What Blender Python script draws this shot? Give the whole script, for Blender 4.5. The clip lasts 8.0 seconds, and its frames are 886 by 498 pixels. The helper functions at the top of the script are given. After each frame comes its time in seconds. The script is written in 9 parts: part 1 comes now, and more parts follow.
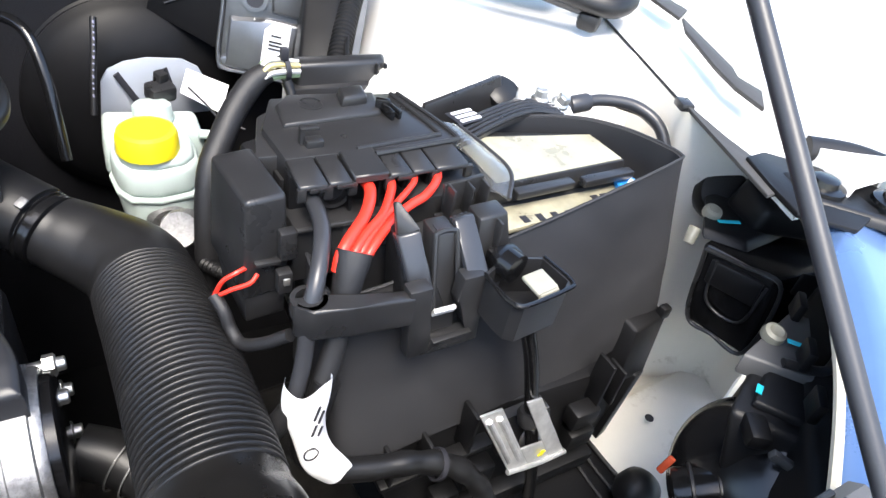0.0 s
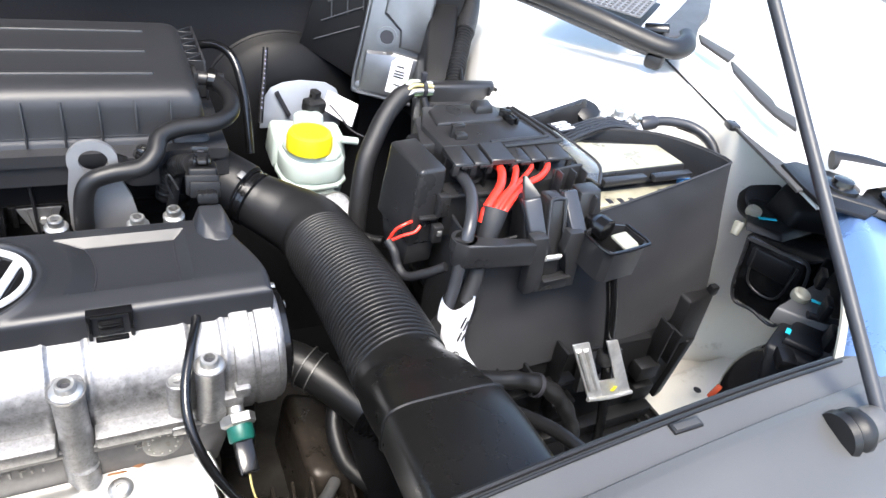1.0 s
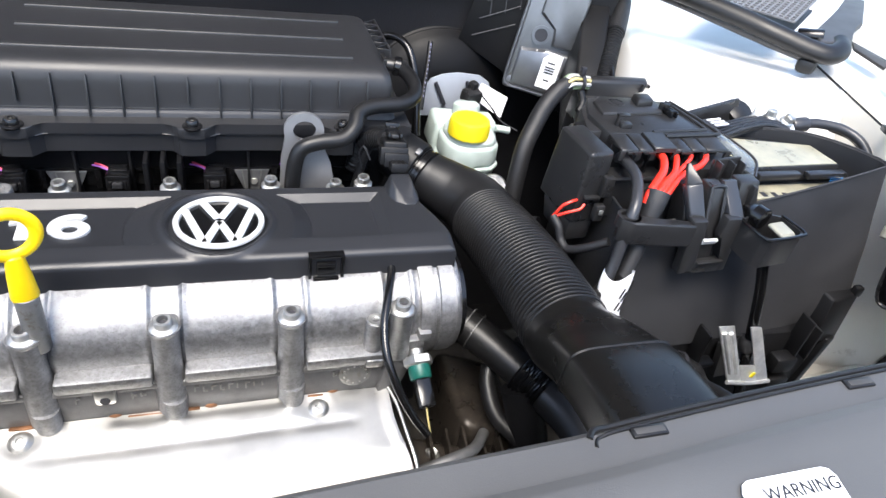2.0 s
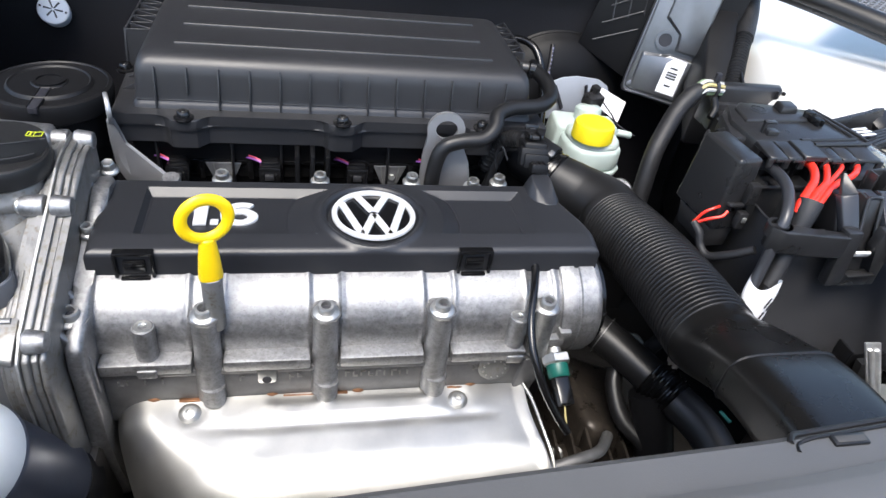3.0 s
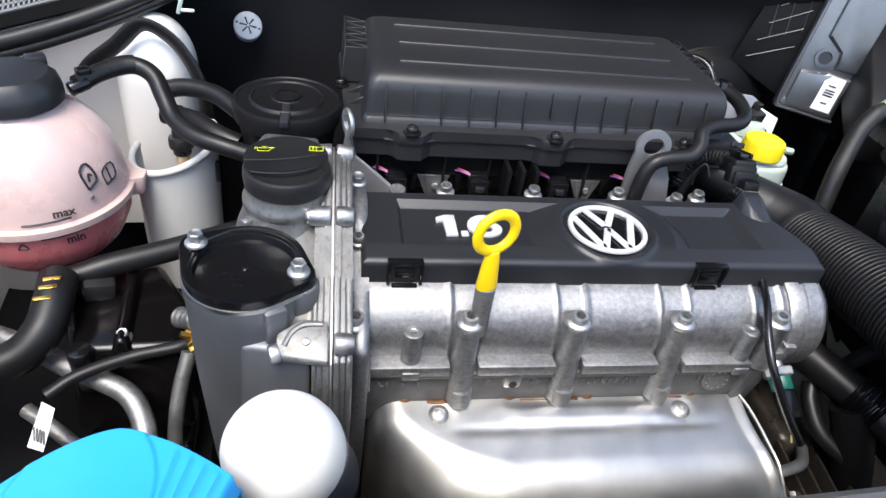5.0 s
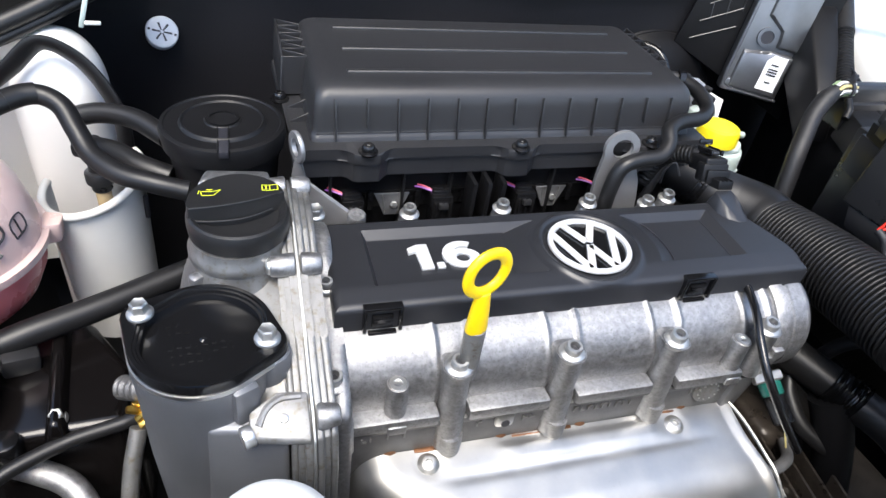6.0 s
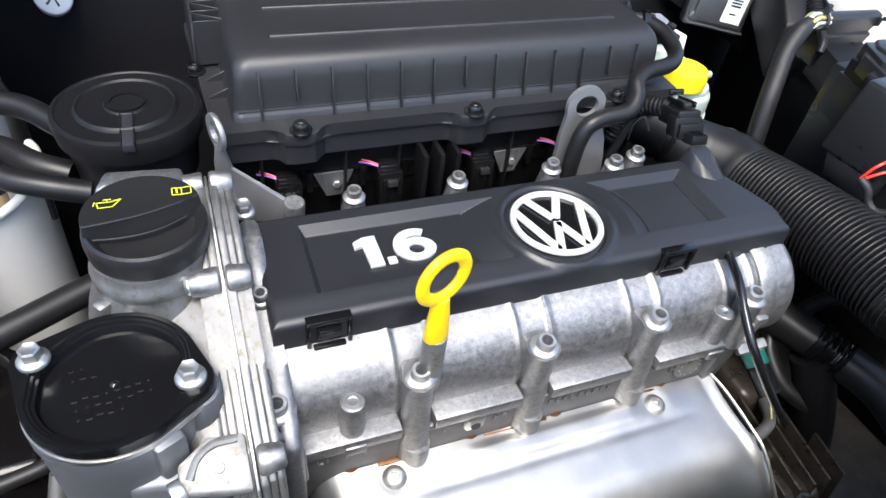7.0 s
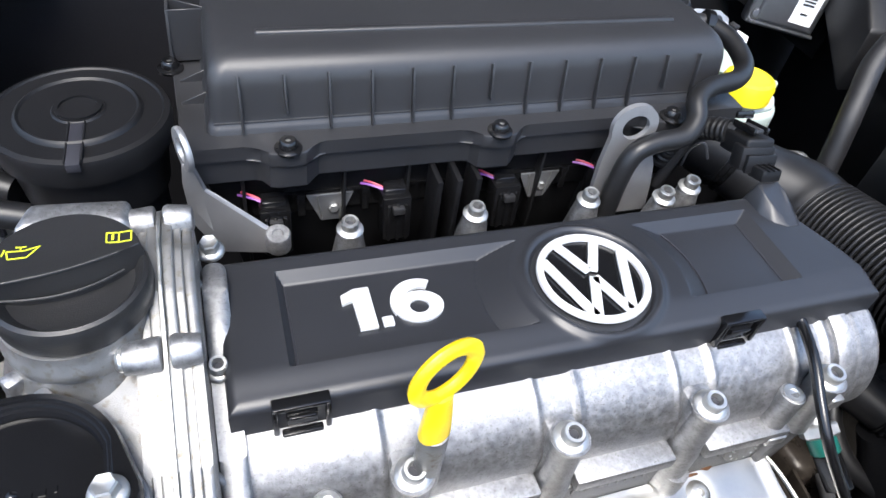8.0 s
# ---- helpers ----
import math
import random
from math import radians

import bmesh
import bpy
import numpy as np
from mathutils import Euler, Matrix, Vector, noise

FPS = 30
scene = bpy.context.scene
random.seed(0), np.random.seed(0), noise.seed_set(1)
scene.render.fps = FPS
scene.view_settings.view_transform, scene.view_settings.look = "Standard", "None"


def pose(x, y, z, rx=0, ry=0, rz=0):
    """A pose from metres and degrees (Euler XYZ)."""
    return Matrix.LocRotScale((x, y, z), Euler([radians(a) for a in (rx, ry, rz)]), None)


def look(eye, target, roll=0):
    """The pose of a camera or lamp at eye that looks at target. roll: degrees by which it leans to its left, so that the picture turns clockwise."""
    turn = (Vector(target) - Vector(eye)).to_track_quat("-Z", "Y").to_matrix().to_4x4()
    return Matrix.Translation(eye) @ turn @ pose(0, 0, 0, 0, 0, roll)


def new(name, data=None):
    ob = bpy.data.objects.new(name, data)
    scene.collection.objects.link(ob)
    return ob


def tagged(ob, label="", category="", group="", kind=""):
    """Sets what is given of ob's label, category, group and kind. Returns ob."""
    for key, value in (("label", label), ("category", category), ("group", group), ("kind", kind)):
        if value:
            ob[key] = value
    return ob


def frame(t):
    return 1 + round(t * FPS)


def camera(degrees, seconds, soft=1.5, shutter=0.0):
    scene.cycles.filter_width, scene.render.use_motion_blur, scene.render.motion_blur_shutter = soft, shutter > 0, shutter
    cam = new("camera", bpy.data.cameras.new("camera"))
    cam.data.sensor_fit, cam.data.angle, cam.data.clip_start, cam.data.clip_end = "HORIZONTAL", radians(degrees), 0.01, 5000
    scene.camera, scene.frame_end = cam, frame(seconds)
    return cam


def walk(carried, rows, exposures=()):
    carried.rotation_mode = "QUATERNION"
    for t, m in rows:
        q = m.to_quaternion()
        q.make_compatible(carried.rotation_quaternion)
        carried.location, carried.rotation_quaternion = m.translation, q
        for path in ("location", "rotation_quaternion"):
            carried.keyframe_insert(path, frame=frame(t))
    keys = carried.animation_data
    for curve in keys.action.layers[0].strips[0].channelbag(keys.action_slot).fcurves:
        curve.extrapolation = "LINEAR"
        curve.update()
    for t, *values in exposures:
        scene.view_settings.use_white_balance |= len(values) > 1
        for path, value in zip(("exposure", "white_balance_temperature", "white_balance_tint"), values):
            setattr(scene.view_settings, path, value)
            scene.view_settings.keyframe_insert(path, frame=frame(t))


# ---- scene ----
cam = camera(67.9, 8.0)
METRES, EYE, TILT, LEAN, TURN = 0.76, 1.1290, -38.992, -9.751, -28.410
ROWS = [
    (0.0, 0.0, 0.0, 0.0, -0.0, 0.0, -0.0),
    (0.5, -0.04, -0.1145, -0.047, 0.98, 2.25, -0.74),
    (1.0, -0.0768, -0.1925, -0.0874, 2.99, 3.74, -2.56),
    (1.5, -0.1161, -0.24, -0.1188, 5.94, 4.19, -5.07),
    (2.0, -0.1511, -0.2747, -0.1367, 10.39, 3.51, -7.15),
    (3.5, -0.2666, -0.3247, -0.1642, 17.21, 2.92, -10.42),
    (4.0, -0.3053, -0.3504, -0.1734, 18.56, 2.78, -10.71),
    (4.5, -0.3755, -0.3887, -0.1912, 19.4, 2.82, -11.7),
    (6.0, -0.5085, -0.361, -0.1375, 11.84, 1.68, -6.45),
    (6.5, -0.5069, -0.3144, -0.1082, 9.08, -1.62, -3.06),
    (7.0, -0.5166, -0.2856, -0.0902, 8.61, -3.37, -2.52),
    (7.5, -0.523, -0.2321, -0.061, 9.32, -3.94, -3.34),
    (8.0, -0.5287, -0.1718, -0.0383, 10.76, -5.45, -5.14),
]
walk(cam, [(t, pose(0.2258, -0.2978, EYE, TILT, LEAN, TURN) @ pose(METRES * x, METRES * y, METRES * z, 90 + pitch, roll, yaw)) for t, x, y, z, yaw, pitch, roll in ROWS], [(0.0, 2.14, 6650, 9), (0.5, 2.30, 6600, 9), (1.0, 2.24, 6600, 9), (1.5, 2.02, 6600, 9), (2.0, 1.80, 6550, 9), (3.5, 1.46, 6450, 9), (4.5, 1.36, 6450, 9), (6.0, 1.64, 6500, 9), (6.5, 1.68, 6500, 9), (7.5, 1.72, 6350, 9), (8.0, 1.90, 6300, 9)])

# ---- light ----
SUN_UP, SUN_ROUND = 64.0, 205.0
world = bpy.data.worlds.new("sky")
scene.world = world
world.use_nodes = True
wn = world.node_tree
sky = wn.nodes.new("ShaderNodeTexSky")
sky.sky_type = "NISHITA"
sky.sun_disc = False
sky.air_density, sky.dust_density, sky.ozone_density = 1.0, 2.0, 1.0
sky.sun_elevation, sky.sun_rotation = radians(SUN_UP), radians(SUN_ROUND)
wn.nodes["Background"].inputs["Strength"].default_value = 0.15
wn.links.new(sky.outputs[0], wn.nodes["Background"].inputs["Color"])
sun = new("sun", bpy.data.lights.new("sun", "SUN"))
sun.data.energy, sun.data.angle, sun.data.color = 1.6, radians(30.0), (1.0, 0.95, 0.88)
sun_way = Vector((math.sin(radians(SUN_ROUND)) * math.cos(radians(SUN_UP)), math.cos(radians(SUN_ROUND)) * math.cos(radians(SUN_UP)), math.sin(radians(SUN_UP))))
sun.matrix_world = look(sun_way * 20, (0, 0, 0))


# ---- materials ----
def mat(name, col, rough=0.5, metal=0.0, var=0.12, vscale=18.0, grain=900.0, bump=0.15, rvar=0.12, coat=0.0, spec=0.5, dirt=None, dirt_at=0.62, trans=0.0, sss=0.0):
    """A surface: base colour with soft blotches, gloss that varies, fine grain in relief, and stains of another colour."""
    m = bpy.data.materials.new(name)
    m.use_nodes = True
    nt = m.node_tree
    b = nt.nodes["Principled BSDF"]
    co = nt.nodes.new("ShaderNodeTexCoord")
    oi = nt.nodes.new("ShaderNodeObjectInfo")
    big = nt.nodes.new("ShaderNodeTexNoise")
    big.inputs["Scale"].default_value, big.inputs["Detail"].default_value, big.inputs["Roughness"].default_value = vscale, 6.0, 0.62
    fine = nt.nodes.new("ShaderNodeTexNoise")
    fine.inputs["Scale"].default_value, fine.inputs["Detail"].default_value = grain, 3.0
    add = nt.nodes.new("ShaderNodeVectorMath")
    add.operation = "ADD"
    nt.links.new(co.outputs["Object"], add.inputs[0])
    nt.links.new(oi.outputs["Random"], add.inputs[1])
    nt.links.new(add.outputs[0], big.inputs["Vector"])
    nt.links.new(co.outputs["Object"], fine.inputs["Vector"])
    ramp = nt.nodes.new("ShaderNodeValToRGB")
    ramp.color_ramp.elements[0].position, ramp.color_ramp.elements[1].position = 0.3, 0.7
    ramp.color_ramp.elements[0].color = (*[max(0.0, c * (1 - var)) for c in col], 1)
    ramp.color_ramp.elements[1].color = (*[min(1.0, c * (1 + var)) for c in col], 1)
    nt.links.new(big.outputs["Fac"], ramp.inputs["Fac"])
    out = ramp.outputs["Color"]
    if dirt:
        st = nt.nodes.new("ShaderNodeTexNoise")
        st.inputs["Scale"].default_value, st.inputs["Detail"].default_value, st.inputs["Roughness"].default_value = vscale * 2.7, 9.0, 0.7
        nt.links.new(add.outputs[0], st.inputs["Vector"])
        mr = nt.nodes.new("ShaderNodeMapRange")
        mr.inputs["From Min"].default_value, mr.inputs["From Max"].default_value = dirt_at, dirt_at + 0.14
        nt.links.new(st.outputs["Fac"], mr.inputs["Value"])
        mx = nt.nodes.new("ShaderNodeMixRGB")
        mx.inputs["Color2"].default_value = (*dirt, 1)
        nt.links.new(mr.outputs[0], mx.inputs["Fac"])
        nt.links.new(out, mx.inputs["Color1"])
        out = mx.outputs[0]
    nt.links.new(out, b.inputs["Base Color"])
    rr = nt.nodes.new("ShaderNodeMapRange")
    rr.inputs["To Min"].default_value, rr.inputs["To Max"].default_value = max(0.02, rough * (1 - rvar)), min(1.0, rough * (1 + rvar))
    rr.inputs["From Min"].default_value, rr.inputs["From Max"].default_value = 0.3, 0.7
    nt.links.new(big.outputs["Fac"], rr.inputs["Value"])
    nt.links.new(rr.outputs[0], b.inputs["Roughness"])
    b.inputs["Metallic"].default_value = metal
    b.inputs["Specular IOR Level"].default_value = spec
    b.inputs["Coat Weight"].default_value = coat
    b.inputs["Coat Roughness"].default_value = 0.06
    b.inputs["Transmission Weight"].default_value = trans
    if sss:
        b.inputs["Subsurface Weight"].default_value = sss
        b.inputs["Subsurface Radius"].default_value = (0.02, 0.02, 0.02)
        b.inputs["Subsurface Scale"].default_value = 0.3
    if bump:
        bp = nt.nodes.new("ShaderNodeBump")
        bp.inputs["Strength"].default_value, bp.inputs["Distance"].default_value = bump, 0.0006
        nt.links.new(fine.outputs["Fac"], bp.inputs["Height"])
        nt.links.new(bp.outputs[0], b.inputs["Normal"])
    return m


COVER = mat("cover_plastic", (0.0170, 0.0178, 0.0205), 0.38, grain=1900, bump=0.12, vscale=9)
AIRBOX = mat("airbox_plastic", (0.0205, 0.0208, 0.0228), 0.42, grain=1700, bump=0.16, vscale=8)
PLASTIC = mat("black_plastic", (0.0195, 0.0195, 0.0205), 0.31, grain=1500, bump=0.12, vscale=14, rvar=0.2)
DULL = mat("dull_black_plastic", (0.0065, 0.0065, 0.0072), 0.46, grain=1100, bump=0.18, vscale=12, spec=0.32)
GLOSS = mat("glossy_black_plastic", (0.0055, 0.0055, 0.006), 0.19, grain=900, bump=0.05, vscale=12, spec=0.5, rvar=0.3)
RUBBER = mat("black_rubber", (0.0090, 0.0090, 0.0096), 0.42, grain=900, bump=0.08, vscale=20, spec=0.40, rvar=0.2)
FLEECE = mat("jacket_fabric", (0.0235, 0.0238, 0.0262), 0.64, grain=2100, bump=0.4, vscale=12, spec=0.4)
FELT = mat("insulation_felt", (0.0068, 0.0068, 0.0086), 0.72, grain=450, bump=0.5, vscale=6, spec=0.3, var=0.3)
CAST = mat("cast_aluminium", (0.325, 0.325, 0.327), 0.44, 0.88, var=0.28, vscale=230, grain=2200, bump=0.4, rvar=0.3, dirt=(0.20, 0.195, 0.185), dirt_at=0.535)
ALLOY = mat("grey_aluminium", (0.235, 0.235, 0.231), 0.42, 0.75, var=0.18, vscale=60, grain=2000, bump=0.4, rvar=0.25, dirt=(0.165, 0.142, 0.108), dirt_at=0.53)
# kept dark partly so the head face carries its shadow in the colour
DARKALLOY = mat("dark_cast_alloy", (0.16, 0.16, 0.162), 0.48, 0.6, var=0.25, vscale=60, grain=1500, bump=0.4, rvar=0.2)
HOUSING = mat("grey_filter_housing", (0.165, 0.172, 0.186), 0.44, 0.6, var=0.1, vscale=30, grain=1600, bump=0.25)
SHEET = mat("stamped_steel_sheet", (0.49, 0.485, 0.465), 0.40, 1.0, var=0.12, vscale=22, grain=700, bump=0.06, rvar=0.15, dirt=(0.36, 0.335, 0.30), dirt_at=0.62)
ZINC = mat("zinc_steel", (0.50, 0.50, 0.485), 0.50, 1.0, var=0.14, vscale=160, grain=1500, bump=0.2, rvar=0.25)
BRIGHT = mat("machined_edge", (0.68, 0.68, 0.66), 0.38, 1.0, var=0.12, vscale=90, grain=1200, bump=0.12)
RUST = mat("heat_tinted_steel", (0.19, 0.095, 0.05), 0.42, 0.8, var=0.5, vscale=90, grain=500, bump=0.4)
SILVER = mat("silver_lettering", (0.72, 0.72, 0.71), 0.38, 0.35, var=0.05, bump=0.05)
YELLOW = mat("yellow_plastic", (0.90, 0.60, 0.006), 0.36, var=0.05, grain=900, bump=0.08, sss=0.15)
CAPYELLOW = mat("yellow_cap_plastic", (0.88, 0.72, 0.02), 0.4, var=0.05, grain=900, bump=0.1, sss=0.15)
MILKY = mat("milky_plastic", (0.47, 0.55, 0.52), 0.36, var=0.06, vscale=20, grain=500, bump=0.06, sss=0.35)
WHITEPLASTIC = mat("white_plastic", (0.60, 0.60, 0.575), 0.55, var=0.05, vscale=16, grain=600, bump=0.06, sss=0.25)
TANK = mat("clear_milky_tank", (0.66, 0.49, 0.45), 0.28, var=0.08, vscale=14, grain=400, bump=0.05, sss=0.3)
COOLANT = mat("pink_coolant_tank", (0.70, 0.20, 0.20), 0.28, var=0.12, vscale=14, grain=400, bump=0.05, sss=0.35)
BLUE = mat("blue_plastic", (0.03, 0.36, 0.85), 0.36, var=0.05, vscale=14, grain=700, bump=0.1)
RED = mat("red_cable", (0.75, 0.035, 0.02), 0.36, var=0.06, bump=0.04)
GREYCABLE = mat("grey_cable_sheath", (0.03, 0.031, 0.035), 0.3, var=0.1, bump=0.05)
TAPE = mat("woven_tape", (0.0125, 0.0125, 0.0138), 0.52, grain=1600, bump=0.5, vscale=24)
PAPER = mat("white_label", (0.82, 0.83, 0.84), 0.5, var=0.03, bump=0.03)
INK = mat("black_print", (0.02, 0.02, 0.025), 0.5, var=0.05, bump=0.0)
PAINT = mat("white_body_paint", (0.80, 0.79, 0.76), 0.3, var=0.03, vscale=5, grain=300, bump=0.03, coat=0.5, dirt=(0.58, 0.55, 0.48), dirt_at=0.68)
CREAMPAINT = mat("dusty_cream_paint", (0.80, 0.76, 0.67), 0.45, var=0.06, vscale=9, grain=300, bump=0.05, coat=0.2, dirt=(0.50, 0.44, 0.34), dirt_at=0.60)
BLUEFLANGE = mat("glossy_blue_flange", (0.13, 0.23, 0.45), 0.28, 0.45, var=0.10, vscale=12, grain=500, bump=0.03, coat=0.7)
EYEGREY = mat("grey_zinc_plate", (0.39, 0.39, 0.393), 0.5, 0.85, var=0.1, vscale=30, grain=800, bump=0.15)
CARRIER = mat("grey_carrier_plastic", (0.076, 0.076, 0.076), 0.44, var=0.08, vscale=9, grain=1200, bump=0.15)
ECU = mat("ecu_alloy", (0.195, 0.20, 0.212), 0.38, 0.85, var=0.12, vscale=25, grain=800, bump=0.2)
BATTERY = mat("battery_label", (0.42, 0.39, 0.28), 0.3, 0.25, var=0.3, vscale=40, grain=300, bump=0.12)
CLEARFLAP = mat("smoky_plastic_cover", (0.72, 0.72, 0.70), 0.10, var=0.08, vscale=40, bump=0.06, trans=0.95)
LEAD = mat("terminal_metal", (0.80, 0.80, 0.79), 0.5, 0.5, var=0.2, vscale=80, grain=700, bump=0.3)
BRASS = mat("gold_foil", (0.75, 0.50, 0.12), 0.3, 1.0, var=0.3, vscale=90, grain=300, bump=0.5)
GREEN = mat("green_seal", (0.006, 0.09, 0.07), 0.4, var=0.1, bump=0.05)
CYAN = mat("cyan_paint_mark", (0.02, 0.55, 0.72), 0.5, var=0.05, bump=0.0)
LIME = mat("lime_print", (0.62, 0.68, 0.03), 0.5, var=0.05, bump=0.0)
VIOLET = mat("violet_wire", (0.30, 0.10, 0.42), 0.4, var=0.1, bump=0.0)
PINK = mat("pink_wire", (0.55, 0.06, 0.10), 0.4, var=0.1, bump=0.0)
GREENWIRE = mat("green_wire", (0.22, 0.30, 0.17), 0.4, var=0.1, bump=0.0)
YELLOWWIRE = mat("yellow_wire", (0.50, 0.42, 0.18), 0.4, var=0.1, bump=0.0)
GREYWIRE = mat("grey_wire", (0.5, 0.5, 0.48), 0.4, var=0.1, bump=0.0)
# grimy casting, its base darkened further for the shade deep in the bay
BROWNGLASS = mat("shade_dark_casting", (0.032, 0.029, 0.026), 0.42, 0.4, var=0.5, vscale=40, grain=900, bump=0.4, dirt=(0.085, 0.072, 0.056))
ASPHALT = mat("asphalt", (0.10, 0.10, 0.098), 0.9, var=0.2, vscale=3, grain=160, bump=0.8)
AMBER = mat("amber_lens", (0.33, 0.055, 0.025), 0.2, var=0.2, vscale=60, bump=0.05)
CREAM = mat("cream_metal", (0.30, 0.29, 0.235), 0.45, 0.1, var=0.1, vscale=50, bump=0.1)
EDGEGREY = mat("grey_edge_strip", (0.045, 0.044, 0.043), 0.6, var=0.1, bump=0.1)
# blacker and less shiny than the plastics, to put shade into the colour
BLACKPANEL = mat("shade_black_panel", (0.0058, 0.0058, 0.0064), 0.46, grain=900, bump=0.2, vscale=9, spec=0.16, var=0.3)

# ---- shapes ----
ORIGIN = {}
ZUP = Vector((0, 0, 1))


def thing(name, at, label, category, group="", kind=""):
    """A thing: an Empty at its base, that its parts hang from."""
    ob = new(name)
    ob.empty_display_size = 0.02
    ob.location = at
    ORIGIN[ob] = Vector(at)
    return tagged(ob, label, category, group, kind)


def part(name, bm, material, parent=None, label="", smooth=40.0):
    """Links a bmesh, built in the place's own metres, as one mesh object under a thing or a part."""
    me = bpy.data.meshes.new(name)
    base = ORIGIN.get(parent, Vector())
    bmesh.ops.recalc_face_normals(bm, faces=bm.faces[:])
    if parent is None:
        lo = [min(v.co[i] for v in bm.verts) for i in range(3)]
        hi = [max(v.co[i] for v in bm.verts) for i in range(3)]
        base = Vector(((lo[0] + hi[0]) / 2, (lo[1] + hi[1]) / 2, lo[2]))
    for v in bm.verts:
        v.co -= base
    bm.to_mesh(me)
    bm.free()
    me.materials.append(material)
    me.shade_smooth()
    me.set_sharp_from_angle(angle=radians(smooth))
    ob = new(name, me)
    if parent is None:
        ob.location = base
    else:
        ob.parent = parent
    ORIGIN[ob] = base
    if label:
        ob["label"] = label
    return ob


def box(bm, c, s, bevel=0.0, rot=(0, 0, 0), seg=2, top=1.0):
    """A box round c with bevelled edges; top: how much narrower its upper face is."""
    m = Matrix.LocRotScale(c, Euler([radians(a) for a in rot]), None)
    got = bmesh.ops.create_cube(bm, size=1.0)["verts"]
    for v in got:
        k = top if v.co.z > 0 else 1.0
        v.co = m @ Vector((v.co.x * s[0] * k, v.co.y * s[1] * k, v.co.z * s[2]))
    if bevel:
        edges = list({e for v in got for e in v.link_edges})
        bmesh.ops.bevel(bm, geom=edges, offset=bevel, segments=seg, affect="EDGES", profile=0.5)
    return bm


def hull(bm, low, high, bevel=0.0, seg=2):
    """A solid between two loops of as many corners."""
    a = [bm.verts.new(p) for p in low]
    b = [bm.verts.new(p) for p in high]
    n = len(a)
    faces = [bm.faces.new(a[::-1]), bm.faces.new(b)]
    for i in range(n):
        faces.append(bm.faces.new((a[i], a[(i + 1) % n], b[(i + 1) % n], b[i])))
    if bevel:
        edges = list({e for f in faces for e in f.edges})
        bmesh.ops.bevel(bm, geom=edges, offset=bevel, segments=seg, affect="EDGES", profile=0.5)
    return bm


def prism(bm, loop, way, bevel=0.0, seg=2):
    """A flat loop of points, drawn out along way."""
    w = Vector(way)
    return hull(bm, [Vector(p) for p in loop], [Vector(p) + w for p in loop], bevel, seg)


def turned(bm, prof, at=(0, 0, 0), axis=(0, 0, 1), seg=32, wobble=None, hoop=False):
    """A profile of (radius, height) turned round an axis through at; hoop: the profile closes on itself."""
    q = ZUP.rotation_difference(Vector(axis).normalized()).to_matrix().to_4x4()
    m = Matrix.Translation(at) @ q
    rings = []
    for r, h in prof:
        if r < 1e-6:
            rings.append([bm.verts.new(m @ Vector((0, 0, h)))])
        else:
            ring = []
            for i in range(seg):
                a = 2 * math.pi * i / seg
                k = wobble(a, h) if wobble else 1.0
                ring.append(bm.verts.new(m @ Vector((r * k * math.cos(a), r * k * math.sin(a), h))))
            rings.append(ring)
    for a, b in zip(rings, rings[1:] + (rings[:1] if hoop else [])):
        for i in range(seg):
            j = (i + 1) % seg
            if len(a) == 1 and len(b) > 1:
                bm.faces.new((a[0], b[i], b[j]))
            elif len(b) == 1 and len(a) > 1:
                bm.faces.new((a[i], a[j], b[0]))
            elif len(a) > 1:
                bm.faces.new((a[i], a[j], b[j], b[i]))
    if len(rings[0]) > 1 and not hoop:
        bm.faces.new(rings[0][::-1])
    if len(rings[-1]) > 1 and not hoop:
        bm.faces.new(rings[-1])
    return bm


def rod(bm, p, q, r, r2=None, seg=20, bevel=0.0):
    """A round bar from p to q, with rounded rims."""
    p, q = Vector(p), Vector(q)
    r2 = r if r2 is None else r2
    n = (q - p).length
    b = min(bevel, n / 3, r * 0.6, r2 * 0.6)
    prof = [(r - b, 0), (r - b * 0.3, b * 0.3), (r, b), (r2, n - b), (r2 - b * 0.3, n - b * 0.3), (r2 - b, n)] if b else [(r, 0), (r2, n)]
    return turned(bm, prof, p, q - p, seg)


def bend(pts, n=8):
    """A smooth line through the points."""
    pts = [Vector(p) for p in pts]
    ext = [pts[0] * 2 - pts[1], *pts, pts[-1] * 2 - pts[-2]]
    out = []
    for i in range(1, len(ext) - 2):
        a, b, c, d = ext[i - 1:i + 3]
        for k in range(n):
            t = k / n
            out.append(0.5 * ((2 * b) + (c - a) * t + (2 * a - 5 * b + 4 * c - d) * t * t + (3 * b - a - 3 * c + d) * t ** 3))
    out.append(pts[-1])
    return out


